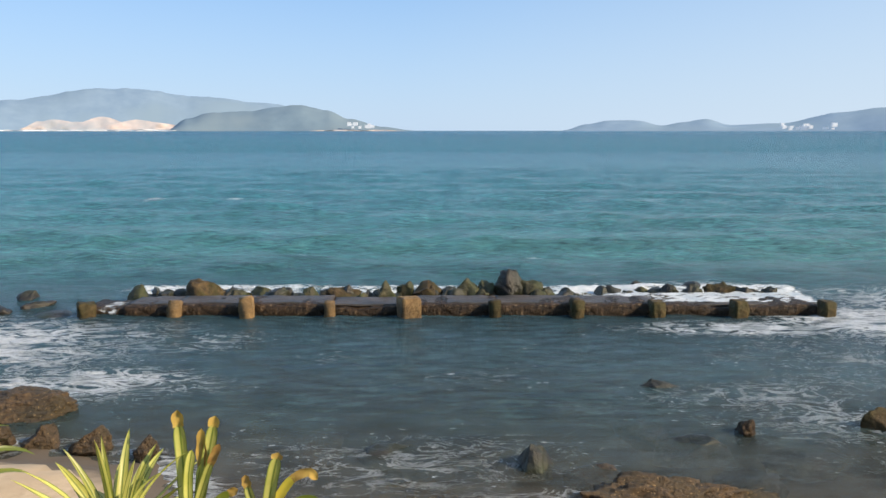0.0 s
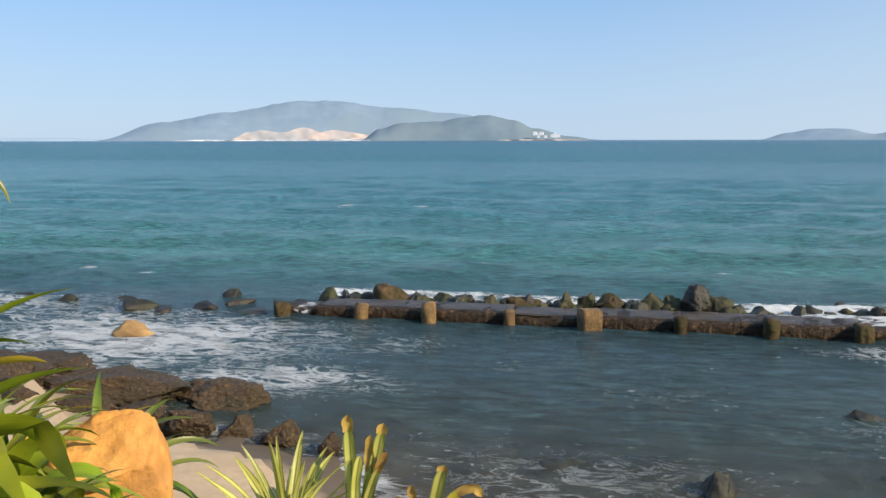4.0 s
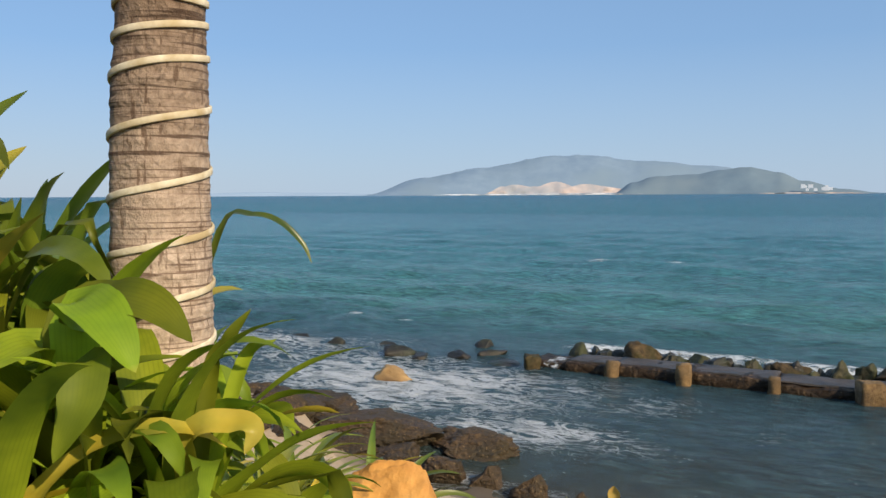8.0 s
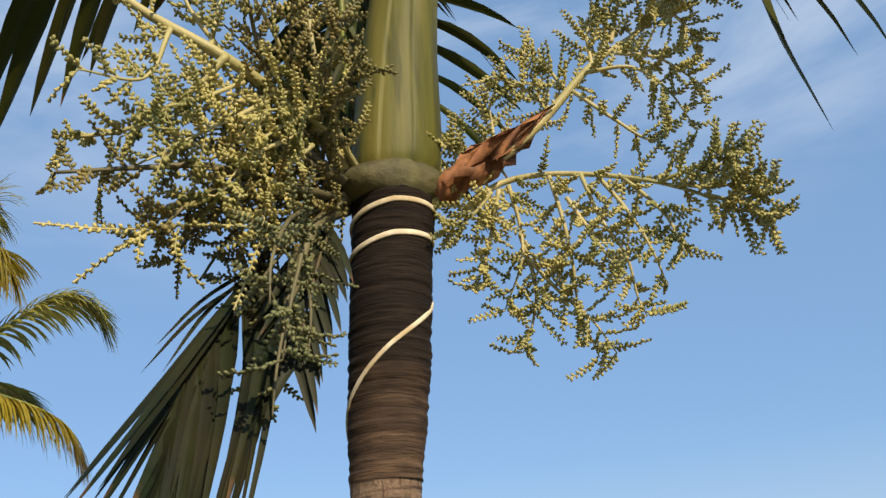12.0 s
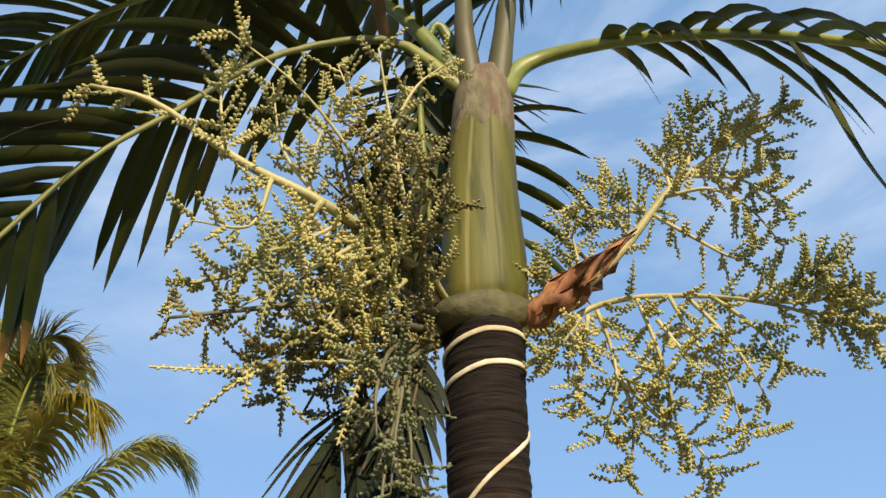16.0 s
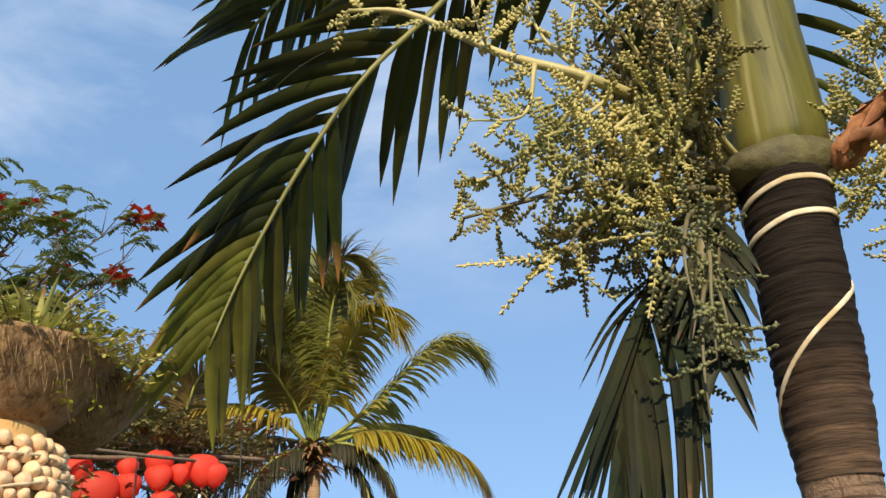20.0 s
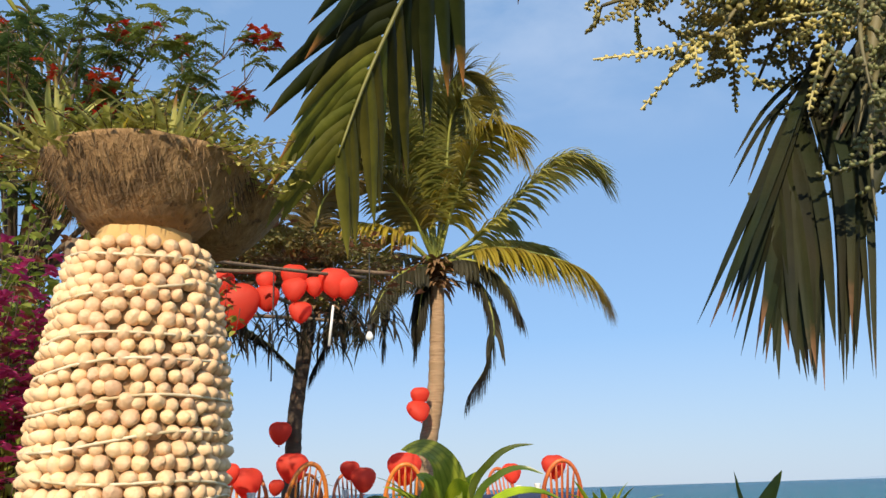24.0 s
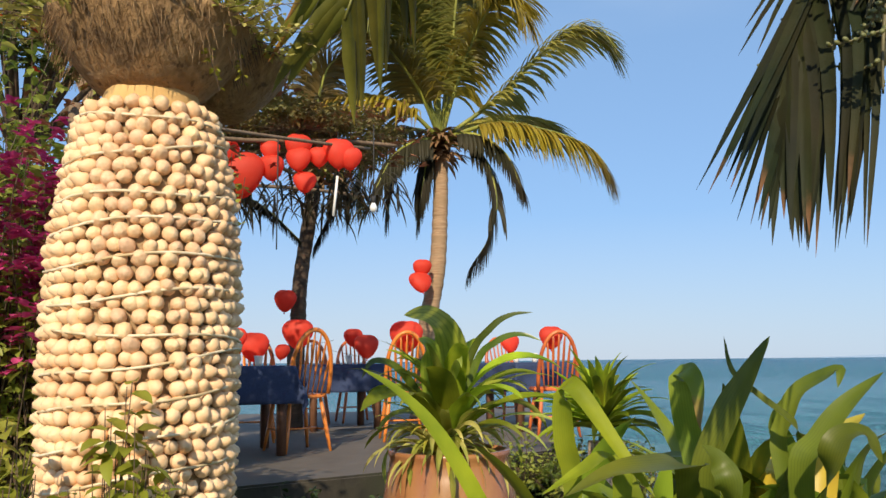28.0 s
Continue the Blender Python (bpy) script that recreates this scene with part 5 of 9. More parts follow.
ARCHED = Vector((-0.35, 0.10, 0.93))
FRONDS = (
    (((-1.31, 1.38, 6.15), (-1.46, 1.18, 6.42), (-1.68, 0.88, 6.34), (-1.86, 0.66, 6.11), (-1.96, 0.48, 5.90), (-2.05, 0.34, 5.65), (-2.10, 0.25, 5.45), (-2.13, 0.18, 5.27), (-2.15, 0.125, 5.10)), 29, 0.62, 0.078, 0.66, ARCHED, 0.12, 0.64, 0.16, 0.015, M_FRONDSHADE, 0.30),
    (((-1.25, 1.42, 6.15), (-1.20, 1.50, 6.29), (-1.09, 1.59, 6.33), (-0.83, 1.69, 6.24), (-0.53, 1.76, 6.03), (-0.18, 1.79, 5.66), (0.05, 1.78, 5.30)), 15, 0.60, 0.078, 1.7, UP, 0.40, 0.55, 0.30, 0.034, M_FROND, 0.40),
    (((-1.30, 1.44, 6.15), (-1.42, 1.60, 6.33), (-1.55, 1.78, 6.28), (-1.66, 1.92, 6.08), (-1.70, 1.96, 5.80)), 8, 0.40, 0.060, 0.80, UP, 0.25, 0.22, 0.30, 0.018, M_FROND, 0.35),
    (((-1.40, 1.34, 5.40), (-1.45, 1.25, 5.34), (-1.43, 1.18, 5.22), (-1.41, 1.122, 5.10), (-1.40, 1.073, 4.95), (-1.40, 1.047, 4.85)), 14, 0.26, 0.030, 0.6, HANG, 0.36, 0.95, 0.04, 0.010, M_FRONDRUST, 0.16),
    (((-1.30, 1.40, 6.15), (-1.50, 1.16, 6.66), (-1.80, 0.85, 6.84), (-2.15, 0.50, 6.72), (-2.40, 0.22, 6.40)), 30, 0.56, 0.078, 0.9, UP, 0.14, 0.50, 0.25, 0.030, M_FROND, 0.38),
    (((-1.32, 1.42, 6.15), (-1.42, 1.40, 6.34), (-1.61, 1.45, 6.34), (-1.79, 1.51, 6.18), (-1.92, 1.57, 5.96)), 15, 0.36, 0.066, 0.8, UP, 0.2, 0.5, 0.2, 0.018, M_FROND, 0.35),
    (((-1.31, 1.43, 6.15), (-1.62, 1.62, 6.55), (-2.0, 1.80, 6.60), (-2.4, 1.95, 6.3)), 24, 0.48, 0.074, 0.9, UP, 0.14, 0.50, 0.25, 0.026, M_FROND, 0.38),
    (((-1.373, 1.394, 6.441), (-1.389, 1.313, 6.527), (-1.482, 1.309, 6.260), (-1.530, 1.349, 5.966), (-1.594, 1.408, 5.671), (-1.633, 1.432, 5.542)), 16, 0.20, 0.050, 0.6, HANG, 0.22, 0.8, 0.05, 0.018, M_FROND, 0.3),
    (((-1.315, 1.375, 5.98), (-1.295, 1.352, 6.42), (-1.29, 1.351, 6.72), (-1.24, 1.10, 7.25), (-1.20, 0.70, 7.45), (-1.18, 0.30, 7.30)), 22, 0.52, 0.074, 0.9, UP, 0.35, 0.50, 0.25, 0.040, M_FROND, 0.38),
    (((-1.29, 1.40, 5.98), (-1.195, 1.46, 6.50), (-1.16, 1.53, 6.78), (-0.95, 1.85, 7.20), (-0.75, 2.20, 7.20)), 20, 0.50, 0.074, 0.9, UP, 0.35, 0.50, 0.25, 0.042, M_FROND, 0.38),
)
rs = random.Random(21)
for pts, pairs, ln, wd, sag, upper, bare, first, lift, rib, leaf_mat, fold in FRONDS:
    hanging_leaf = leaf_mat is M_FRONDRUST
    c, leaves = frond_parts(pts, pairs, ln, wd, sag, rs, lean=0.16 if hanging_leaf else 0.42, bare=bare, up=upper, first=first, vee=lift, prof=(lambda u: 0.95 - 0.50 * u ** 2.2) if leaf_mat is M_FRONDSHADE else ((lambda u: 0.35 + 0.7 * smooth01(0.40, 0.75, u)) if sag == 1.7 else None))
    g = Geo()
    tube(g, local(c), [rib * (1 - 0.80 * i / (len(c) - 1)) + (0.014 * max(0, 1 - i / 6) ** 1.5) for i in range(len(c))], 10, flat=0.8)
    fr = g.ob("frond", M_DULLRIB if hanging_leaf else M_RIBSHADE if pts[0][2] < 6.0 else (M_RIBLIT if leaf_mat is M_FRONDSHADE else M_RACHIS), palm, "dark hanging feather leaf with rust-brown split tips" if hanging_leaf else "arching feather leaf with a thick yellow-green midrib")
    for k, (p, w, nrm, s) in enumerate(leaves):
        if leaf_mat is M_FRONDSHADE and rs.random() < 0.05:      # lost leaflets
            continue
        g = Geo()
        if hanging_leaf:      # torn short in places, and one side longer
            f = (0.80 + 0.20 * math.sin(k * 1.7) * (1 - s) if k % 2 == 0 else 1.06) * rs.uniform(0.82, 1.08)
            p = [p[0] + (q - p[0]) * f for q in p]
        blade(g, local(p), w, nrm, fold, 1.1 if hanging_leaf else 0.8, 0.9 if hanging_leaf else 0.55, 0.08, rs.uniform(0, 6))
        brown = rs.random() < (0.03 if hanging_leaf else 0.015)
        g.ob("leaflet", M_FRONDDRY if brown else (M_FRONDTIP if leaf_mat is M_FRONDSHADE and s + rs.uniform(-0.10, 0.10) > 0.72 else leaf_mat), fr, "dry rust-brown leaflet" if brown else "")
        if not hanging_leaf and s > 0.3 and k % 5 == 0:       # frayed threads along the leaf's edge
            g = Geo()
            tube(g, local(rng_leaf(p[2], p[5] - p[0] + Vector((0, 0, -0.12)), rs.uniform(0.15, 0.34), 0.7, 7)), [0.0016, 0.0015, 0.0014, 0.0012, 0.001, 0.0008, 0.0005], 4, False)
            g.ob("thread", M_FRONDRUST, fr, "thin dry thread hanging from a leaflet")

g = Geo()      # one long leaflet droops from the seaward leaf
blade(g, local(spline(((-0.502, 1.782, 6.000), (-0.493, 1.855, 5.839), (-0.494, 1.926, 5.671), (-0.481, 2.010, 5.540), (-0.467, 2.082, 5.425)), 12)), 0.055, UP + HANG, 0.4, 0.8, 0.6, 0.06, 1.0)
g.ob("leaflet", M_FROND, palm, "single long drooping leaflet")

HANG_RIB = ((-1.42, 1.33, 5.40), (-1.53, 1.22, 5.36), (-1.58, 1.12, 5.22), (-1.57, 1.045, 5.105), (-1.43, 0.86, 4.90), (-1.295, 0.69, 4.72))
c = spline(HANG_RIB, 30)
g = Geo()
tube(g, local(c), [0.022 - 0.0006 * i for i in range(30)], 8, flat=0.8)
fr = g.ob("frond", M_DULLRIB, palm, "torn dark hanging leaf, split into ribbons with rust-brown ends")
TORN_FROM, TORN_TO = Vector((-1.165, 0.470, 4.495)), Vector((-1.29, 0.83, 4.46))
for k in range(44):
    u = min(1.0, max(0.0, k / 43 + rs.uniform(-0.03, 0.03)))
    b = c[int(13 + 14 * (1 - abs(2 * u - 0.9)) + rs.uniform(0, 2))]
    tip = TORN_FROM.lerp(TORN_TO, u) + Vector((rs.gauss(0, 0.014), rs.gauss(0, 0.014), -0.035 * math.sin(math.pi * u) + rs.uniform(-0.03, 0.05)))
    out = Vector((0.0, 0.0, -0.01)) if u < 0.5 else Vector((0.03, 0.05, 0.0))
    p = spline((b, b.lerp(tip, 0.45) + out * abs(u - 0.5) * 1.6 + HANG * rs.uniform(-0.012, 0.012), tip), 9)
    g = Geo()
    blade(g, local(p), rs.uniform(0.015, 0.029), HANG + Vector((rs.gauss(0, 0.2), rs.gauss(0, 0.2), 0)), 0.18, 1.0, 0.45, 0.10, rs.uniform(0, 6))
    brown = u < 0.45 and rs.random() < 0.05
    g.ob("leaflet", M_FRONDDRY if brown else M_FRONDRUST, fr, "rust-brown ribbon of the torn leaf" if brown else "")
for at, to in ((15, (-1.46, 0.76, 4.86)), (17, (-1.40, 0.70, 4.78)), (16, (-1.43, 0.76, 4.80))):      # stray narrow strips
    g = Geo()
    blade(g, local(spline((c[at], c[at].lerp(Vector(to), 0.5) + Vector((-0.01, -0.01, 0.01)), Vector(to)), 8)), 0.013, HANG, 0.2, 0.9, 0.6, 0.1, at)
    g.ob("leaflet", M_FRONDRUST, fr)

# fruit sprays
M_STALK = mat("cream_stalk", (0.44, 0.38, 0.15), (0.64, 0.55, 0.27), 20, 0.5, 0.2, c3=(0.33, 0.31, 0.11), big=5)
M_FRUIT = mat("young_palm_fruit", (0.36, 0.335, 0.095), (0.64, 0.545, 0.195), 30, 0.5, 0.1, c3=(0.23, 0.24, 0.075), big=7.0)
M_GREENFRUIT = mat("dull_green_palm_fruit", (0.10, 0.12, 0.045), (0.21, 0.22, 0.085), 30, 0.5, 0.1, c3=(0.15, 0.15, 0.055), big=6.0)
# Yellow fruit with the crown's shade put into its colour.
M_SHADEFRUIT = mat("shade_toned_palm_fruit", (0.16, 0.130, 0.034), (0.31, 0.250, 0.074), 30, 0.5, 0.1, c3=(0.21, 0.19, 0.055), big=6.0)
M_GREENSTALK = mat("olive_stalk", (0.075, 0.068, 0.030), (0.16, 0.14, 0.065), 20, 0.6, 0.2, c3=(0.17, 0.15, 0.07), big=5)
SPRAYS = (
    ("yellow-green fruit spray on a thick cream stalk", (-1.40, 1.27, 5.40), (
        ((-1.42, 1.29, 5.37), (-1.38, 1.06, 5.48), (-1.37, 0.83, 5.53), (-1.47, 0.67, 5.64), (-1.56, 0.47, 5.79), (-1.61, 0.33, 5.80)),
        ((-1.40, 1.27, 5.40), (-1.35, 1.16, 5.44), (-1.31, 1.05, 5.58), (-1.29, 1.00, 5.79), (-1.27, 0.95, 6.06)),
        ((-1.36, 0.83, 5.53), (-1.42, 0.78, 5.44), (-1.52, 0.70, 5.36), (-1.60, 0.60, 5.33)),
        ((-1.4, 0.71, 5.56), (-1.38, 0.65, 5.39), (-1.39, 0.52, 5.35)),
        ((-1.4, 0.84, 5.57), (-1.42, 0.75, 5.69), (-1.45, 0.73, 5.93)),
        ((-1.34, 1.04, 5.86), (-1.3, 1.12, 6.05), (-1.22, 1.19, 6.13)),
        ((-1.4, 0.81, 5.55), (-1.4, 0.84, 5.75), (-1.37, 0.89, 5.89)),
        ((-1.34, 1.05, 5.72), (-1.36, 0.96, 5.85), (-1.4, 0.91, 6.07)),
        ((-1.39, 0.59, 5.56), (-1.4, 0.57, 5.67), (-1.43, 0.57, 5.88)),
        ((-1.32, 0.91, 5.42), (-1.34, 0.8, 5.32), (-1.35, 0.69, 5.22)),
        ((-1.31, 1.0, 5.37), (-1.34, 0.89, 5.28), (-1.37, 0.82, 5.17)),
        ((-1.33, 1.05, 5.37), (-1.36, 0.96, 5.25), (-1.36, 0.93, 5.12)),
        ((-1.35, 0.87, 5.47), (-1.37, 0.76, 5.38), (-1.38, 0.65, 5.31)),
        ((-1.33, 1.09, 5.43), (-1.33, 0.99, 5.44), (-1.36, 0.87, 5.39)),
        ((-1.33, 1.0, 5.42), (-1.34, 0.92, 5.34), (-1.36, 0.87, 5.25)),
        ((-1.37, 1.06, 5.48), (-1.30, 0.90, 5.62), (-1.30, 0.72, 5.78), (-1.36, 0.55, 5.92)),
        ((-1.34, 1.00, 5.50), (-1.38, 0.85, 5.42), (-1.43, 0.74, 5.36), (-1.48, 0.66, 5.30)),
        ((-1.42, 1.10, 5.48), (-1.52, 0.98, 5.46), (-1.62, 0.84, 5.40), (-1.68, 0.72, 5.30)))),
    ("drooping yellow fruit spray darkened for shade", (-1.43, 1.26, 5.34), (
        ((-1.43, 1.26, 5.34), (-1.39, 1.05, 5.28), (-1.39, 0.82, 5.25), (-1.43, 0.70, 5.22), (-1.53, 0.56, 5.20)),
        ((-1.40, 1.06, 5.28), (-1.44, 0.95, 5.24), (-1.49, 0.86, 5.16), (-1.52, 0.82, 5.08)),
        ((-1.38, 1.00, 5.27), (-1.38, 0.88, 5.22), (-1.41, 0.79, 5.16), (-1.43, 0.74, 5.10)),
        ((-1.40, 0.92, 5.26), (-1.50, 0.84, 5.22), (-1.58, 0.76, 5.14)))),
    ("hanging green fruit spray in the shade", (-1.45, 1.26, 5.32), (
        ((-1.45, 1.26, 5.32), (-1.42, 1.13, 5.22), (-1.43, 1.07, 5.05), (-1.47, 1.03, 4.86), (-1.48, 1.02, 4.78)),
        ((-1.43, 1.12, 5.18), (-1.52, 1.06, 5.06), (-1.57, 1.04, 4.92)),
        ((-1.46, 1.24, 5.34), (-1.52, 1.12, 5.34), (-1.58, 1.02, 5.24), (-1.62, 0.95, 5.10)),
        ((-1.47, 1.24, 5.36), (-1.50, 1.10, 5.46), (-1.56, 0.98, 5.50), (-1.64, 0.88, 5.46)),
        ((-1.45, 1.22, 5.38), (-1.44, 1.08, 5.52), (-1.46, 0.98, 5.66), (-1.52, 0.90, 5.78)),
        ((-1.44, 1.20, 5.32), (-1.48, 1.08, 5.16), (-1.53, 1.00, 5.00), (-1.55, 0.96, 4.88)),
        ((-1.42, 1.10, 5.10), (-1.37, 1.07, 4.98), (-1.37, 1.06, 4.86)),
        ((-1.38, 1.06, 5.22), (-1.26, 0.92, 5.10), (-1.18, 0.82, 4.96), (-1.16, 0.80, 4.86)),
        ((-1.38, 1.04, 5.18), (-1.24, 0.94, 5.04), (-1.20, 0.88, 4.90), (-1.20, 0.86, 4.78)),
        ((-1.42, 1.12, 5.14), (-1.42, 1.04, 5.0), (-1.44, 1.0, 4.86), (-1.45, 0.98, 4.74)),
        ((-1.40, 1.08, 5.08), (-1.36, 1.0, 4.96), (-1.36, 0.97, 4.82), (-1.36, 0.96, 4.72)))),
    ("fruit spray crowded against the crownshaft, darkened olive-brown for shade", (-1.40, 1.22, 5.31), (
        ((-1.385, 1.196, 5.349), (-1.387, 1.055, 5.410), (-1.355, 0.927, 5.549), (-1.305, 0.838, 5.675)),
        ((-1.385, 1.196, 5.349), (-1.394, 1.078, 5.374), (-1.390, 0.989, 5.433), (-1.372, 0.908, 5.516)),
        ((-1.407, 1.196, 5.327), (-1.437, 1.095, 5.306), (-1.473, 0.988, 5.347), (-1.495, 0.906, 5.389)),
        ((-1.397, 1.205, 5.326), (-1.450, 1.122, 5.259), (-1.503, 1.046, 5.242), (-1.531, 0.985, 5.250)),
        ((-1.413, 1.200, 5.315), (-1.471, 1.122, 5.237), (-1.522, 1.095, 5.160), (-1.554, 1.087, 5.098)),
        ((-1.403, 1.210, 5.314), (-1.447, 1.154, 5.222), (-1.489, 1.135, 5.144), (-1.516, 1.132, 5.082)),
        ((-1.426, 1.088, 5.442), (-1.343, 1.019, 5.502), (-1.289, 0.950, 5.589), (-1.228, 0.910, 5.665)),
        ((-1.432, 1.093, 5.431), (-1.309, 1.060, 5.486), (-1.227, 1.027, 5.557), (-1.158, 1.003, 5.621)),
        ((-1.409, 1.144, 5.390), (-1.321, 1.088, 5.439), (-1.235, 1.067, 5.498), (-1.182, 1.056, 5.528)),
        ((-1.478, 1.129, 5.336), (-1.508, 1.049, 5.291), (-1.549, 1.032, 5.212), (-1.575, 1.020, 5.160)),
        ((-1.406, 1.177, 5.352), (-1.429, 1.054, 5.366), (-1.458, 0.926, 5.441), (-1.454, 0.840, 5.515)),
        ((-1.438, 1.167, 5.331), (-1.471, 1.054, 5.323), (-1.534, 0.969, 5.306), (-1.599, 0.923, 5.259)))),
    ("spreading yellow fruit spray breaking out of a brown spathe", (-1.27, 1.43, 5.33), (
        ((-1.29, 1.41, 5.32), (-1.15, 1.52, 5.43), (-1.05, 1.61, 5.54), (-0.92, 1.70, 5.70), (-0.80, 1.78, 5.79), (-0.71, 1.78, 5.89)),
        ((-1.21, 1.49, 5.33), (-1.16, 1.57, 5.39), (-1.05, 1.64, 5.39), (-0.90, 1.71, 5.34), (-0.80, 1.76, 5.29), (-0.71, 1.79, 5.22), (-0.69, 1.83, 5.17)),
        ((-0.80, 1.78, 5.79), (-0.71, 1.79, 5.83), (-0.63, 1.81, 5.83), (-0.58, 1.82, 5.83)),
        ((-0.92, 1.70, 5.70), (-0.91, 1.69, 5.80), (-0.87, 1.70, 5.87)),
        ((-0.86, 1.72, 5.75), (-0.83, 1.72, 5.83), (-0.79, 1.71, 5.91)),
        ((-0.73, 1.79, 5.85), (-0.69, 1.81, 5.77), (-0.67, 1.85, 5.69)),
        ((-0.93, 1.68, 5.67), (-0.82, 1.73, 5.65), (-0.76, 1.79, 5.57), (-0.73, 1.84, 5.45)),
        ((-0.85, 1.72, 5.71), (-0.76, 1.78, 5.67), (-0.69, 1.86, 5.58)),
        ((-0.97, 1.66, 5.62), (-0.89, 1.70, 5.51), (-0.82, 1.75, 5.43), (-0.74, 1.75, 5.44)),
        ((-0.99, 1.67, 5.62), (-1.03, 1.64, 5.73), (-1.08, 1.62, 5.79)),
        ((-1.04, 1.66, 5.59), (-1.10, 1.62, 5.68), (-1.17, 1.58, 5.74)),
        ((-1.17, 1.54, 5.45), (-1.17, 1.55, 5.55), (-1.16, 1.53, 5.63)),
        ((-1.18, 1.50, 5.37), (-1.22, 1.47, 5.45), (-1.25, 1.43, 5.49)),
        ((-1.17, 1.51, 5.34), (-1.22, 1.48, 5.28), (-1.28, 1.45, 5.26)),
        ((-1.16, 1.53, 5.35), (-1.20, 1.53, 5.24), (-1.23, 1.53, 5.17), (-1.26, 1.52, 5.11)),
        ((-1.15, 1.56, 5.37), (-1.15, 1.59, 5.26), (-1.16, 1.59, 5.16), (-1.23, 1.59, 5.05)),
        ((-1.16, 1.60, 5.24), (-1.16, 1.64, 5.11), (-1.19, 1.65, 5.02), (-1.23, 1.65, 4.95)),
        ((-1.16, 1.60, 5.19), (-1.11, 1.67, 5.08), (-1.06, 1.72, 5.00), (-1.04, 1.78, 4.92)),
        ((-1.06, 1.62, 5.38), (-1.05, 1.64, 5.25), (-1.06, 1.67, 5.14), (-1.08, 1.70, 5.04), (-1.08, 1.76, 4.92)),
        ((-0.99, 1.66, 5.37), (-0.97, 1.69, 5.24), (-0.94, 1.73, 5.14), (-0.95, 1.77, 5.04), (-0.94, 1.78, 4.99)),
        ((-0.95, 1.68, 5.35), (-0.90, 1.72, 5.23), (-0.88, 1.76, 5.13), (-0.88, 1.80, 5.05)),
        ((-0.90, 1.71, 5.34), (-0.84, 1.76, 5.24), (-0.82, 1.78, 5.17), (-0.82, 1.79, 5.12)),
        ((-1.02, 1.66, 5.19), (-1.11, 1.65, 5.14), (-1.16, 1.66, 5.05)),
        ((-0.82, 1.74, 5.30), (-0.71, 1.76, 5.31), (-0.65, 1.76, 5.32), (-0.63, 1.77, 5.30)),
        ((-0.78, 1.75, 5.28), (-0.69, 1.79, 5.25), (-0.61, 1.82, 5.26)),
        ((-0.73, 1.78, 5.24), (-0.66, 1.82, 5.21), (-0.59, 1.83, 5.22)),
        ((-0.71, 1.81, 5.21), (-0.65, 1.84, 5.18), (-0.61, 1.86, 5.15)),
        ((-1.03, 1.64, 5.31), (-0.99, 1.68, 5.19), (-0.97, 1.72, 5.11)))),
)
STRANDS = (
    ((-1.34, 0.92, 5.12), (-1.41, 0.79, 5.11), (-1.48, 0.67, 5.09), (-1.55, 0.54, 5.09)),
    ((-1.44, 0.75, 5.11), (-1.48, 0.68, 5.05), (-1.51, 0.61, 4.97)),
    ((-1.42, 0.77, 5.1), (-1.42, 0.77, 5.04), (-1.41, 0.83, 4.98)),
    ((-1.46, 0.71, 5.11), (-1.46, 0.71, 5.06), (-1.46, 0.71, 5.02)),
    ((-1.37, 0.94, 5.13), (-1.39, 0.92, 5.03), (-1.41, 0.9, 4.95)),
)


def berries(fruits, p, ln, rs):
    """Small long fruits in two ranks along a twig, shrinking towards its end."""
    t2 = tangents(p)
    n = len(p) - 1
    m = max(6, int(ln / 0.0072))
    o0 = t2[0].orthogonal().normalized()
    o0.rotate(Matrix.Rotation(rs.uniform(0, 6.28), 3, t2[0]))
    for q in range(m):
        s = 0.10 + 0.89 * q / m
        j = min(n - 1, int(s * n))
        b = p[j].lerp(p[j + 1], min(1, s * n - j))
        o = (o0 - t2[j] * o0.dot(t2[j])).normalized()
        o.rotate(Matrix.Rotation(q * math.pi + 0.35 * math.sin(q * 1.9) + q * 0.07, 3, t2[j]))
        o = (o + t2[j] * 0.55).normalized()
        r = rs.uniform(0.0042, 0.0055) * (1.08 - 0.35 * s)
        b = b + o * r * 1.5
        fruits.add([b + v * r + o * (v.dot(o) * r * 0.75) for v in fv], ff)


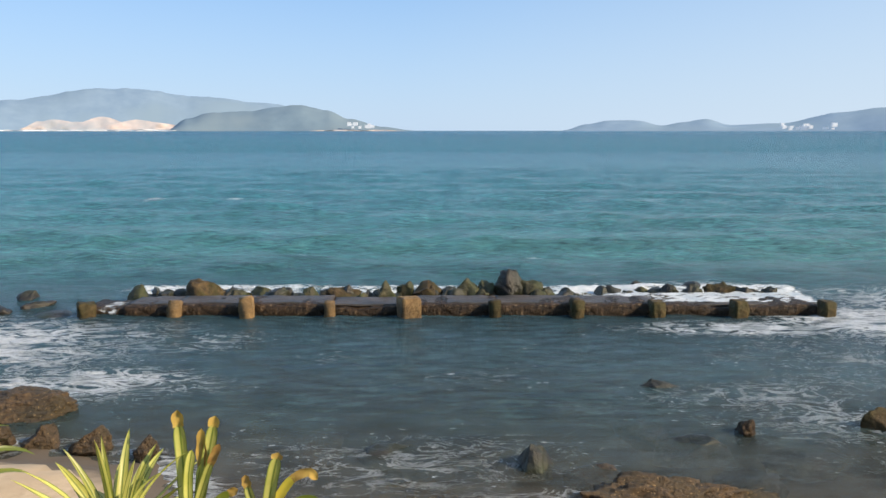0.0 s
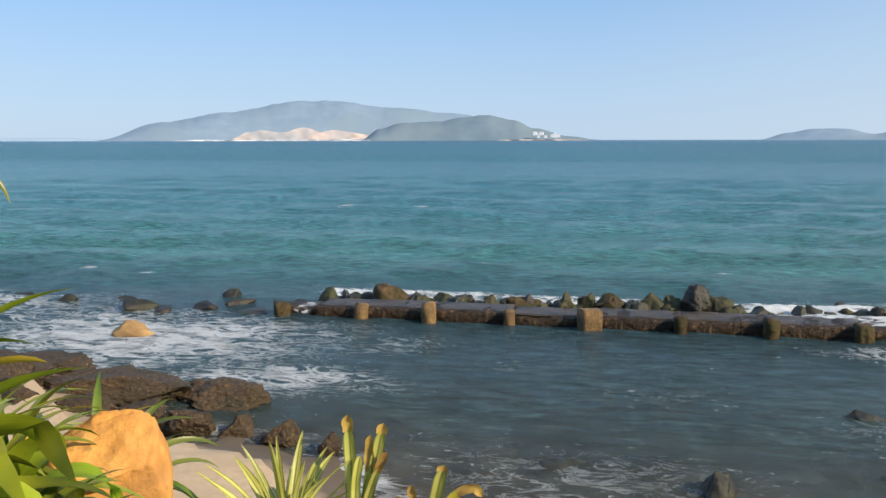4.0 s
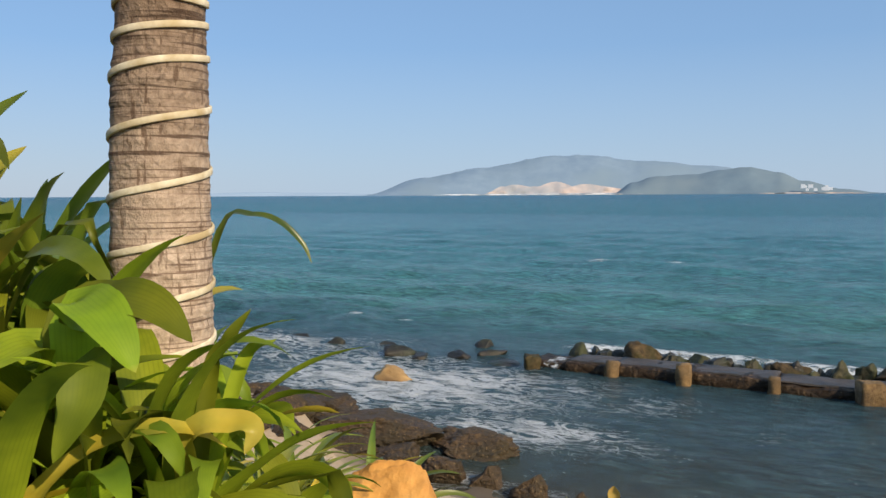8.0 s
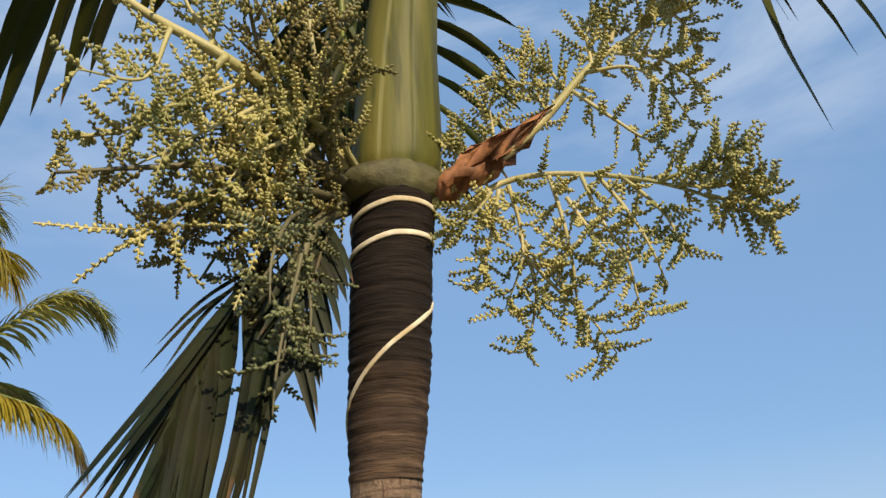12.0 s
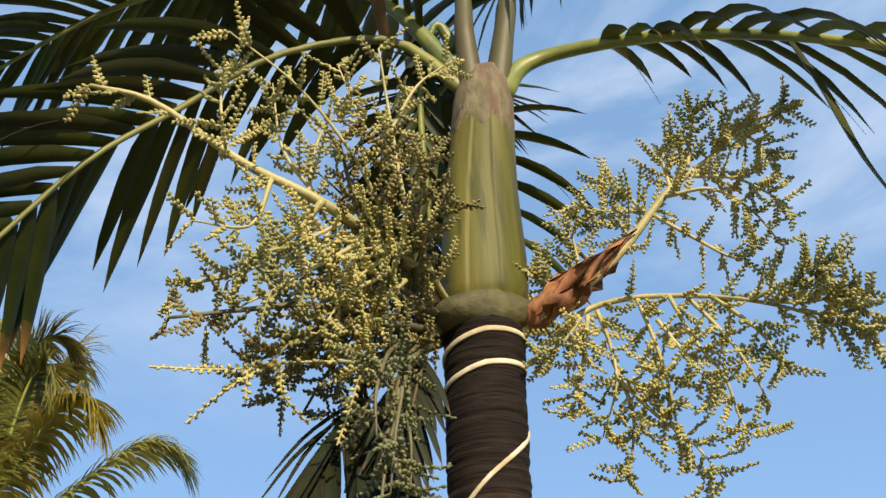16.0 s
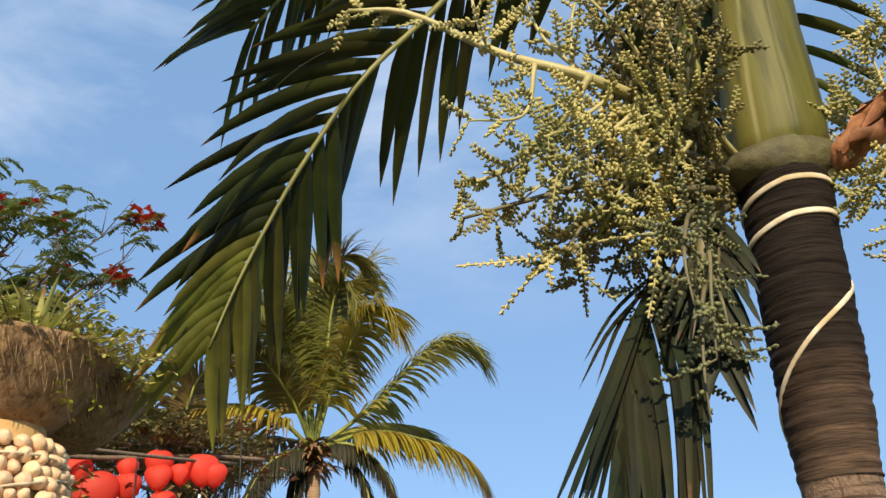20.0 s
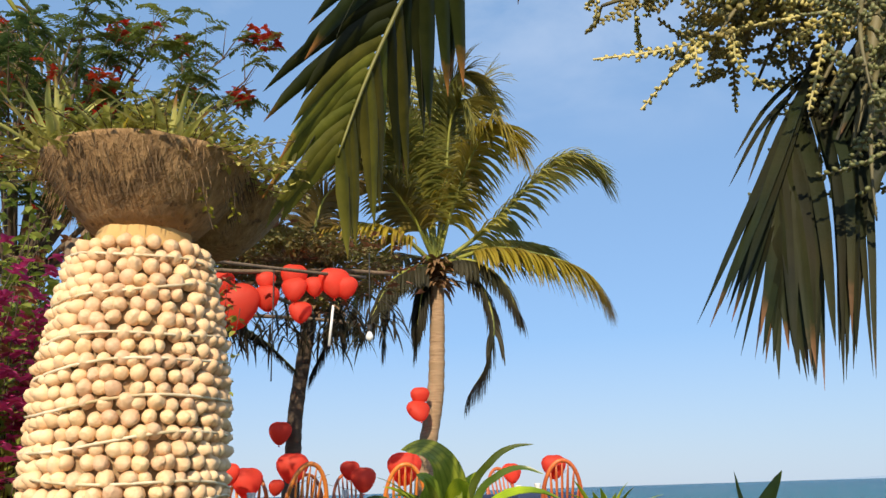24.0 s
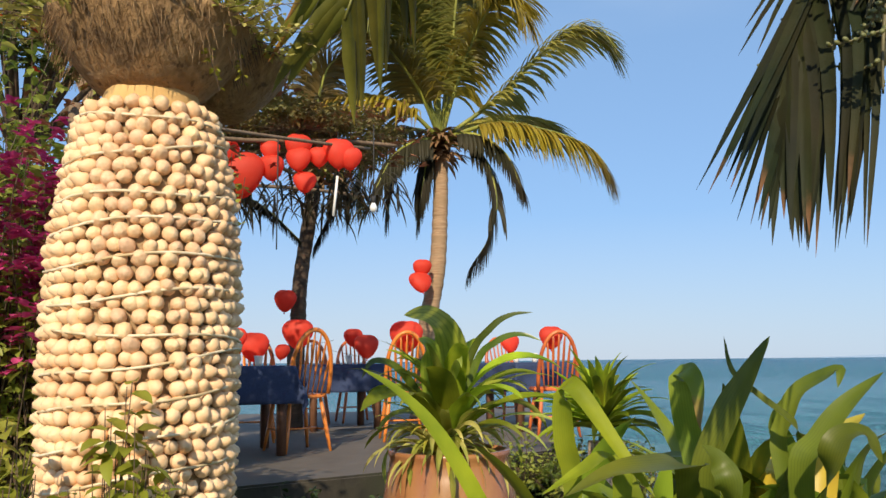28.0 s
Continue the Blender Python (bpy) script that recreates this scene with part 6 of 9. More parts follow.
fv, ff = ico(1)
for label, at, stems in SPRAYS:
    rs = random.Random(int(at[2] * 1000))
    dull_green = at[2] == 5.32
    # Drooping and inner sprays: darker fruit and stalk colours in place of crown shade.
    m_stalk, m_fruit = (M_GREENSTALK, M_GREENFRUIT) if dull_green else ((M_GREENSTALK, M_SHADEFRUIT) if at[2] in (5.31, 5.34) else (M_STALK, M_FRUIT))
    spray = empty("fruit_spray", (0, 0, 0), label, "fruit spray")
    spray.parent = palm
    spray.matrix_basis = Matrix.Translation(-PALM_O)
    del spray["category"]
    for k, st in enumerate(stems):
        fruits, twigs = Geo(), Geo()
        c = spline(st, 22)
        g = Geo()
        r0 = (0.019 if at[2] in (5.40, 5.33, 5.32) else 0.013) if k == 0 else (0.010 if k < 3 else 0.0065)
        tube(g, c, [r0 * (1 - 0.72 * i / 21) for i in range(22)], 7)
        g.ob("stalk", m_stalk, spray)
        tt = tangents(c)
        for i in range(8 if k == 0 else 0, 22):
            for _ in range(2 if (i > 17 or (at[2] == 5.33 and i % 2)) and not dull_green else 1):
                if rs.random() < (0.62 if dull_green else (0.37 if at[2] == 5.33 else 0.34)):
                    continue
                a = tt[i].orthogonal().normalized()
                a.rotate(Matrix.Rotation(i * 2.4 + rs.uniform(-0.5, 0.5), 3, tt[i]))
                d = tt[i] * rs.uniform(0.35, 0.9) + a
                ln = rs.uniform(0.07, 0.13 if at[2] == 5.33 else 0.15) * (1.1 - 0.3 * i / 22)
                p = rng_leaf(c[i], d, ln, rs.uniform(-0.9, 0.1), 7)
                tube(twigs, p, [0.0028 - 0.0002 * j for j in range(7)], 4, False)
                berries(fruits, p, ln, rs)
        tagged(fruits.ob("fruit_cluster", m_fruit, spray, "dull green fruits along hanging twigs" if dull_green else "small yellow-green fruits crowded along the twigs"), kind="stuff")
        tagged(twigs.ob("twig_cluster", m_stalk, spray), kind="stuff")
    for st in STRANDS if at[2] == 5.40 else ():       # long thin strands that hang below the spray
        fruits, twigs = Geo(), Geo()
        p = spline(st, 16)
        tube(twigs, p, 0.0026, 5, False)
        berries(fruits, p, sum((v - u).length for u, v in zip(p, p[1:])) * 0.8, rs)
        tagged(fruits.ob("fruit_cluster", m_fruit, spray, "thin hanging strand of small fruits"), kind="stuff")
        tagged(twigs.ob("twig_cluster", m_stalk, spray), kind="stuff")
# the torn spathe round the right-hand stalk
g = Geo()
c = spline(((-1.28, 1.42, 5.335), (-1.18, 1.50, 5.43), (-1.09, 1.58, 5.53), (-1.02, 1.64, 5.60)), 18)
t = tangents(c)
v = []
for i in range(18):
    s = i / 17
    q = c[i]
    side = t[i].cross(Vector((0, 0, 1))).normalized()
    up = side.cross(t[i])
    w = 0.047 * (0.55 + 0.8 * math.sin(math.pi * min(1, 0.10 + s * 0.75)))
    for k in range(9):
        a = -1.5 + 3.0 * k / 8 + 0.5 * math.sin(s * 5)
        q = c[max(0, min(17, int(i * (0.72 + 0.30 * noise.noise((k * 2.3, 1.7, 0.4)) + 0.12 * (k % 2)))))]
        rr = w * (1 + 0.7 * noise.noise((s * 8, k * 1.3, 2.0)) + 0.35 * noise.noise((s * 22, k * 2.1, 5.0)))
        v.append(q + side * (rr * math.sin(a)) - up * (rr * 0.8 * math.cos(a)) + up * 0.012 - PALM_O)
g.add(v, [(i * 9 + k, i * 9 + k + 1, i * 9 + k + 10, i * 9 + k + 9) for i in range(17) for k in range(8)])
sp = g.ob("spathe", M_HUSK, palm, "torn rust-brown flower sheath")
so = sp.modifiers.new("thickness", "SOLIDIFY")
so.thickness = 0.004


# ---- strap-leaved plants ----
def strap_plant(name, at, leaves, length, width, material, label, seed, rise=(0.7, 1.35), droop=(0.9, 2.2), stem=0.25, fold=0.35, dead=0.0, category="plant", group="", spread=2 * math.pi, facing=0.0, cut=1.0, young=1.0, kink=0.0):
    rs = random.Random(seed)
    pl = empty(name, at, label, category, group)
    if stem > 0:
        g = Geo()
        tube(g, [Vector((0, 0, 0)), Vector((0.01, 0, stem * 0.6)), Vector((0, 0, stem * 1.15))], [width * 0.5, width * 0.38, width * 0.1], 10)
        g.ob("stem", M_DARKLEAF, pl)
    for i in range(leaves):
        s = i / max(1, leaves - 1)
        az = facing + (i * 2.39996 if spread > 6 else rs.uniform(-spread / 2, spread / 2)) + rs.uniform(-0.25, 0.25)
        e = rise[1] + (rise[0] - rise[1]) * s + rs.uniform(-0.12, 0.12)
        ln = length * rs.uniform(0.75, 1.12) * (young if i == 0 else 1.0)
        p = arch((0.012 * math.cos(az), 0.012 * math.sin(az), stem * (0.55 + 0.5 * (1 - s))), az, e, ln, rs.uniform(*droop), 14, rs.uniform(-0.35, 0.35))
        if rs.random() < kink:       # the end has snapped over and hangs
            j = rs.randrange(7, 11)
            d = Vector((math.cos(az) * 0.45, math.sin(az) * 0.45, -1.0)).normalized()
            for q in range(j + 1, 14):
                p[q] = p[q - 1] + (d if q > j + 1 else Vector((math.cos(az), math.sin(az), 0.1))) * (ln / 13)
        g = Geo()
        blade(g, p, width * rs.uniform(0.8, 1.2), Vector((-math.cos(az) * 0.4 + rs.gauss(0, 0.35), -math.sin(az) * 0.4 + rs.gauss(0, 0.35), 1)), fold, cut, 0.6, 0.14, rs.uniform(0, 6))
        old = rs.random() < dead
        g.ob("leaf", M_YELLOWLEAF if old else material, pl, "yellowing old leaf" if old else "")
    return pl


# x, y, seed, leaf length, stem height
LILIES = ((-1.95, 1.05, 11, 0.62, 0.78), (-1.97, 1.30, 12, 0.60, 0.76), (-2.02, 0.90, 14, 0.60, 0.74), (-1.82, 1.32, 15, 0.56, 0.74), (-2.15, 1.15, 16, 0.60, 0.76), (-2.20, 0.72, 17, 0.58, 0.68),
          (-1.80, 0.85, 18, 0.58, 0.66), (-1.72, 1.08, 20, 0.56, 0.70), (-1.55, 0.95, 22, 0.54, 0.56), (-1.45, 1.08, 23, 0.50, 0.50), (-1.32, 1.02, 24, 0.48, 0.46), (-1.22, 1.12, 25, 0.46, 0.46), (-1.14, 1.08, 26, 0.36, 0.30),
          (-1.30, 0.82, 27, 0.48, 0.42), (-1.48, 0.70, 28, 0.50, 0.46), (-1.70, 0.62, 29, 0.54, 0.52), (-1.95, 0.55, 36, 0.54, 0.52), (-1.60, 0.42, 39, 0.50, 0.44), (-1.14, 0.90, 40, 0.42, 0.24), (-2.3, 1.0, 46, 0.6, 0.66), (-2.05, 0.42, 47, 0.5, 0.46), (-1.88, 1.18, 48, 0.5, 0.60), (-1.90, 0.98, 49, 0.52, 0.56), (-2.08, 1.04, 50, 0.5, 0.6), (-1.75, 1.22, 51, 0.5, 0.58),
          (-1.66, 0.92, 52, 0.5, 0.5), (-2.1, 0.82, 53, 0.52, 0.54), (-1.30, 1.14, 54, 0.40, 0.56), (-1.21, 1.20, 55, 0.38, 0.50), (-2.0, 0.75, 58, 0.5, 0.72), (-1.82, 0.72, 59, 0.48, 0.64), (-1.72, 0.80, 67, 0.5, 0.68), (-1.66, 1.16, 68, 0.46, 0.70), (-1.26, 1.52, 56, 0.30, 0.26), (-1.78, 1.55, 57, 0.46, 0.66),
          (-2.25, 1.28, 71, 0.52, 0.71), (-2.18, 1.48, 72, 0.50, 0.71), (-2.42, 1.45, 73, 0.52, 0.73), (-2.38, 1.12, 74, 0.52, 0.71), (-2.05, 1.22, 75, 0.50, 0.69), (-2.36, 0.92, 76, 0.50, 0.65), (-2.12, 0.98, 77, 0.48, 0.65), (-1.98, 1.42, 78, 0.44, 0.67), (-2.45, 1.70, 79, 0.49, 0.71))
for x, y, sd, ln, st in LILIES:
    z = ground_height(x, y) - 0.02
    strap_plant("lily_plant", (x, y, z - (0.10 if st > 0.6 else 0.0)), 26, ln, 0.090 if st > 0.55 else 0.082, M_LILYDEEP if st > 0.6 else M_LILY, "glossy bright green spider lily with broad arching leaves", sd, (0.0, 1.5) if st > 0.6 else (-0.2, 1.35), (0.4, 2.9) if st > 0.6 else (0.9, 3.0), st, 0.22, 0.06, group="lily bed", kink=0.25, young=0.58 if sd in (11, 12) else 1.0)
def led_plant(at, crown, leaves, label, leaf_mat=M_LILY):
    """A lily whose leading leaves follow given lines: (points, width, old)."""
    pl = empty("lily_plant", at, label, "plant", "lily bed")
    O = Vector(at)
    g = Geo()
    tube(g, [Vector((0, 0, 0)), Vector((0, 0, (crown - at[2]) * 0.5)), Vector((0, 0, crown - at[2]))], [0.045, 0.040, 0.018], 10)
    g.ob("stem", M_DARKLEAF, pl)
    for k, (pts, width, old) in enumerate(leaves):
        p = [q - O for q in spline((Vector((at[0], at[1], crown - 0.05)),) + tuple(Vector(q) for q in pts), 22)]
        g = Geo()
        blade(g, p, width, Vector((0.45, -0.45, 0.8)), 0.26, 1.15, 0.5, 0.10, k * 1.3)
        g.ob("leaf", M_YELLOWLEAF if old else leaf_mat, pl, "withered old leaf" if old else "")


led_plant((-1.33, 1.03, 2.95), 3.50, (
    (((-1.315, 1.006, 3.794), (-1.212, 0.994, 3.851), (-1.103, 0.996, 3.844), (-1.023, 1.001, 3.794)), 0.105, False),
    (((-1.269, 0.978, 3.813), (-1.178, 0.944, 3.845), (-1.116, 0.937, 3.804), (-1.078, 0.937, 3.753)), 0.095, False),
    (((-1.351, 0.980, 3.742), (-1.308, 0.852, 3.765), (-1.292, 0.717, 3.734), (-1.299, 0.590, 3.687)), 0.090, False),
    (((-1.189, 0.933, 3.749), (-1.146, 0.889, 3.707), (-1.163, 0.851, 3.622)), 0.085, False)), "spider lily with broad leaves folded over before the palm trunk")
led_plant((-1.18, 1.14, 2.95), 3.42, (
    (((-1.146, 1.156, 3.690), (-1.102, 1.163, 3.769), (-1.071, 1.187, 3.821)), 0.034, False),
    (((-1.128, 1.217, 3.702), (-1.086, 1.271, 3.753)), 0.030, False),
    (((-1.117, 1.076, 3.608), (-1.037, 1.108, 3.638), (-0.998, 1.110, 3.629), (-1.005, 1.092, 3.593)), 0.050, True)), "narrow young lily beside the palm trunk with a withered leaf")
led_plant((-1.72, 1.62, 2.95), 3.62, (
    (((-1.606, 1.661, 3.940), (-1.505, 1.671, 3.974), (-1.445, 1.704, 3.955), (-1.395, 1.730, 3.900), (-1.375, 1.740, 3.850)), 0.024, False),), "slender lily behind the palm trunk", M_DARKLEAF)
led_plant((-1.84, 0.90, 2.95), 3.78, (
    (((-1.928, 0.897, 4.039), (-1.916, 0.874, 4.155), (-1.908, 0.864, 4.225), (-1.879, 0.861, 4.232), (-1.849, 0.865, 4.200), (-1.845, 0.865, 4.110)), 0.064, False),
    (((-1.791, 0.839, 3.998), (-1.762, 0.875, 4.135), (-1.737, 0.919, 4.227), (-1.715, 0.960, 4.308)), 0.072, False),
    (((-1.76, 1.03, 4.037), (-1.70, 1.00, 4.119), (-1.735, 0.94, 4.185), (-1.765, 0.90, 4.235), (-1.775, 0.89, 4.310)), 0.020, False),
    (((-1.641, 0.797, 3.996), (-1.641, 0.775, 4.064), (-1.645, 0.743, 4.101)), 0.055, False),
    (((-1.70, 0.75, 3.980), (-1.60, 0.69, 4.064), (-1.537, 0.574, 4.078), (-1.528, 0.494, 4.073), (-1.534, 0.413, 4.037)), 0.066, False)), "tall spider lily with one leaf folded square at its top", M_DARKLILY)
led_plant((-1.76, 1.06, 2.95), 3.78, (
    (((-1.649, 0.967, 4.032), (-1.629, 0.999, 4.104), (-1.606, 1.048, 4.172), (-1.579, 1.115, 4.233)), 0.058, False),
    (((-1.789, 1.021, 4.047), (-1.773, 1.031, 4.135), (-1.758, 1.054, 4.191), (-1.721, 1.094, 4.225), (-1.694, 1.111, 4.237), (-1.682, 1.092, 4.200)), 0.044, False),
    (((-1.57, 0.95, 3.98), (-1.50, 0.914, 4.077), (-1.488, 0.932, 4.122), (-1.476, 0.971, 4.128), (-1.475, 1.002, 4.073)), 0.055, False),
    (((-1.969, 1.18, 3.958), (-1.960, 1.165, 4.039), (-1.957, 1.143, 4.101), (-1.946, 1.148, 4.162)), 0.060, False),
    (((-1.84, 1.17, 3.980), (-1.82, 1.20, 4.082), (-1.79, 1.25, 4.137)), 0.060, True)), "tall spider lily leaning over with a curled leaf tip", M_DARKLILY)
led_plant((-1.68, 0.44, 2.95), 3.62, (
    (((-1.58, 0.36, 3.85), (-1.545, 0.26, 4.041), (-1.540, 0.189, 4.153), (-1.548, 0.126, 4.218), (-1.558, 0.071, 4.253)), 0.029, False),
    (((-1.725, 0.510, 3.981), (-1.715, 0.492, 4.110), (-1.700, 0.486, 4.200), (-1.650, 0.490, 4.208), (-1.597, 0.550, 4.098), (-1.545, 0.585, 4.025)), 0.046, False),
    (((-1.686, 0.590, 3.98), (-1.676, 0.56, 4.078), (-1.655, 0.50, 4.062), (-1.644, 0.414, 4.023)), 0.040, False)), "spider lily at the edge of the bed with long arching leaves")
for x, y, sd in ((-1.30, 1.58, 31), (-1.50, 1.66, 32), (-1.60, 1.78, 34), (-1.20, 1.46, 35), (-1.66, 2.0, 61), (-1.9, 2.1, 62), (-1.75, 2.3, 63), (-2.1, 2.4, 64), (-1.55, 2.25, 65), (-2.3, 2.1, 66)):
    strap_plant("strap_plant", (x, y, ground_height(x, y) - 0.02), 26, 0.30 if sd in (31, 35) else 0.44, 0.034, M_DARKLEAF if sd % 2 else M_MIDLEAF, "narrow-leaved green plant beside the orange boulder", sd, (0.2, 1.3), (0.8, 2.0), 0.12, 0.3, 0.1, group="lily bed")

# variegated plant on the bank
strap_plant("variegated_plant", (-0.88, 2.12, ground_height(-0.88, 2.12) - 0.04), 30, 0.325, 0.028, M_STRIPE, "green plant with cream-striped pointed leaves", 41, (0.35, 1.45), (0.15, 1.0), 0.05, 0.45, 0.03, group="bank plants", cut=1.1)
M_BROWNTIP = mat("withered_leaf_end", (0.42, 0.26, 0.05), (0.62, 0.44, 0.10), 20, 0.8, 0.4, c3=(0.24, 0.11, 0.04), big=6.0, glow=0.2)


def cropped_plant(at, blades, label):
    """Upright striped leaves whose cut-off ends have withered; each: line, width, withered share, kind of leaf."""
    pl = empty("variegated_plant", at, label, "plant", "bank plants")
    O = Vector(at)
    for k, (pts, width, dry, m) in enumerate(blades):
        p = [q - O for q in spline(tuple(Vector(q) for q in pts), 24)]
        j = int(23 * (1 - dry))
        side = Vector((0.15 * math.sin(k * 2.1), -1, 0.25))
        g = Geo()
        blade(g, p[:j + 1], width, side, 0.45, 6.0, 0.8, 0.05, k)
        lf = g.ob("leaf", m, pl)
        if dry > 0:
            g = Geo()
            blade(g, p[j - 1:], width * 0.95, side, 0.5, 3.0, 0.9, 0.30, k + 2)
            g.ob("tip", M_BROWNTIP, lf, "withered brown leaf end")


cropped_plant((-0.70, 2.176, 2.93), (
    (((-0.708, 2.176, 2.93), (-0.720, 2.198, 3.121), (-0.734, 2.214, 3.236)), 0.034, 0.16, M_STRIPE),
    (((-0.684, 2.176, 2.93), (-0.646, 2.198, 3.121), (-0.628, 2.212, 3.220)), 0.032, 0.12, M_STRIPE),
    (((-0.674, 2.176, 2.93), (-0.664, 2.191, 3.075), (-0.666, 2.206, 3.185)), 0.030, 0.40, M_STRIPE),
    (((-0.690, 2.170, 2.93), (-0.650, 2.180, 3.06), (-0.612, 2.185, 3.150)), 0.024, 0.30, M_STRIPE),
    (((-0.700, 2.170, 2.93), (-0.700, 2.180, 3.05), (-0.690, 2.190, 3.130)), 0.026, 0.0, M_STRIPE),
    (((-0.680, 2.160, 2.93), (-0.610, 2.160, 3.00), (-0.560, 2.160, 3.030)), 0.024, 0.2, M_MIDLEAF)), "cropped green plant with upright striped leaves and withered ends")
cropped_plant((-0.48, 2.176, 2.93), (
    (((-0.490, 2.176, 2.93), (-0.471, 2.187, 3.044), (-0.454, 2.197, 3.120)), 0.034, 0.08, M_STRIPE),
    (((-0.490, 2.176, 2.93), (-0.427, 2.186, 3.036), (-0.373, 2.190, 3.066), (-0.346, 2.188, 3.045)), 0.026, 0.55, M_YELLOWLEAF),
    (((-0.500, 2.176, 2.93), (-0.530, 2.180, 3.00), (-0.545, 2.185, 3.060)), 0.026, 0.25, M_STRIPE),
    (((-0.470, 2.170, 2.93), (-0.400, 2.170, 2.99), (-0.340, 2.165, 3.000)), 0.022, 0.0, M_MIDLEAF)), "low cropped plant with one yellow leaf bent over")


# ---- shell pillar with its planter ----
PX, PY = -2.148, -0.316
pillar = empty("shell_pillar", (PX, PY, 2.95), "round garden pillar covered in cream snail shells bound with cord", "pillar")


def pillar_r(z):
    tab = ((2.9, 0.180), (3.9, 0.184), (4.1, 0.190), (4.3, 0.193), (4.5, 0.187), (4.62, 0.175), (4.70, 0.162), (4.77, 0.146), (4.81, 0.135), (4.85, 0.122))
    for (a, ra), (b, rb) in zip(tab, tab[1:]):
        if z <= b:
            return ra + (rb - ra) * (z - a) / (b - a)
    return tab[-1][1]


def turned(profile, sides=48, wob=0.0, seed=0):
    """A turned body; profile: (radius, height) pairs from the foot up."""
    g = Geo()
    v = []
    for r, z in profile:
        for k in range(sides):
            a = 2 * math.pi * k / sides
            rr = r * (1 + wob * noise.noise((2.2 * math.cos(a) + seed, 2.2 * math.sin(a), z * 5)))
            v.append((rr * math.cos(a), rr * math.sin(a), z))
    m = len(profile)
    g.add(v, [(i * sides + k, i * sides + (k + 1) % sides, (i + 1) * sides + (k + 1) % sides, (i + 1) * sides + k) for i in range(m - 1) for k in range(sides)])
    g.f.append(tuple(range((m - 1) * sides, m * sides)))
    g.f.append(tuple(range(sides - 1, -1, -1)))
    return g


turned([(pillar_r(2.95 + i * 0.05) - 0.012, i * 0.05) for i in range(37)] + [(0.125, 1.865)]).ob("core", M_MORTAR, pillar, "sandy mortar core")
turned([(0.118, 1.84), (0.114, 1.865), (0.108, 1.89), (0.104, 1.915), (0.098, 1.925)], 40, 0.05).ob("neck", M_CAP, pillar, "yellow plaster neck")
SHELLS = []
for kind in range(4):
    g = Geo()
    rk = random.Random(70 + kind)
    v, f = ico(2)
    out = []
    for c in v:
        an = math.atan2(c.y, c.z)
        q = c * (1 + 0.10 * noise.noise(c * 1.7 + Vector((kind * 5, 0, 0))))
        groove = 0.05 * math.sin(an * 1 + 9 * (1 - max(0, c.x)))
        q = q * (1 + groove * max(0, c.x))
        if c.x > 0.45:       # the pointed spire
            q.x += (0.34 + 0.17 * kind) * ((c.x - 0.45) / 0.55) ** 1.9
        out.append(Vector((q.x * 0.8, q.y * 1.0, q.z * 0.93)))
    g.add(out, f)
    SHELLS.append((g.mesh("shell", M_SHELLNEAR), out, f))
rs = random.Random(8)
rest = Geo()
near_shells = 0
CAM_SIDE = math.atan2(0.17, 1.95)
z, row = 2.99, 0
while z < 4.822:
    r = pillar_r(z)
    n = int(2 * math.pi * r / 0.0312)
    for k in range(n):
        a = 2 * math.pi * (k + 0.5 * (row % 2)) / n + rs.uniform(-0.05, 0.05)
        size = 0.0180 * rs.uniform(0.86, 1.16)
        zz = z + rs.uniform(-0.0035, 0.0035)
        da = (a - CAM_SIDE + math.pi) % (2 * math.pi) - math.pi
        m = Matrix.Translation((r * math.cos(a), r * math.sin(a), zz - 2.95)) @ Matrix.Rotation(a, 4, "Z") @ Matrix.Rotation(rs.uniform(-0.45, 0.45), 4, "Z") @ Matrix.Rotation(rs.uniform(-0.4, 0.4), 4, "Y") @ Matrix.Rotation(rs.uniform(0, 6.28), 4, "X") @ Matrix.Scale(size, 4)
        kind = rs.randrange(4)
        if abs(da) < 0.62 and 4.28 < zz < 4.83 and near_shells < 300:
            put(SHELLS[kind][0], "shell", pillar, at=m)
            near_shells += 1
        else:
            rest.add([m @ q for q in SHELLS[kind][1]], SHELLS[kind][2])
    z += 0.0285
    row += 1
tagged(rest.ob("shell_facing", M_SHELL, pillar, "cream snail shells set in rows"), kind="stuff")
for i in range(26):
    z = 3.02 + i * 0.073 + rs.uniform(-0.014, 0.014)
    if z > 4.80:
        break
    g = Geo()
    pts = []
    lift = rs.uniform(0.008, 0.034) * (1 if i % 6 else -0.4)
    ph = CAM_SIDE + math.pi + rs.uniform(-0.4, 0.4)
    for k in range(61):
        a = 2 * math.pi * k / 60 + ph
        zz = z + lift * math.sin(a - CAM_SIDE) + 0.006 * math.sin(a * 3 + i)
        rr = pillar_r(zz) + 0.0145 + 0.002 * math.sin(a * 21)
        pts.append(Vector((rr * math.cos(a), rr * math.sin(a), zz - 2.95)))
    tube(g, pts, 0.0031, 6)
    g.ob("cord", M_ROPE, pillar, "thin pale cord")

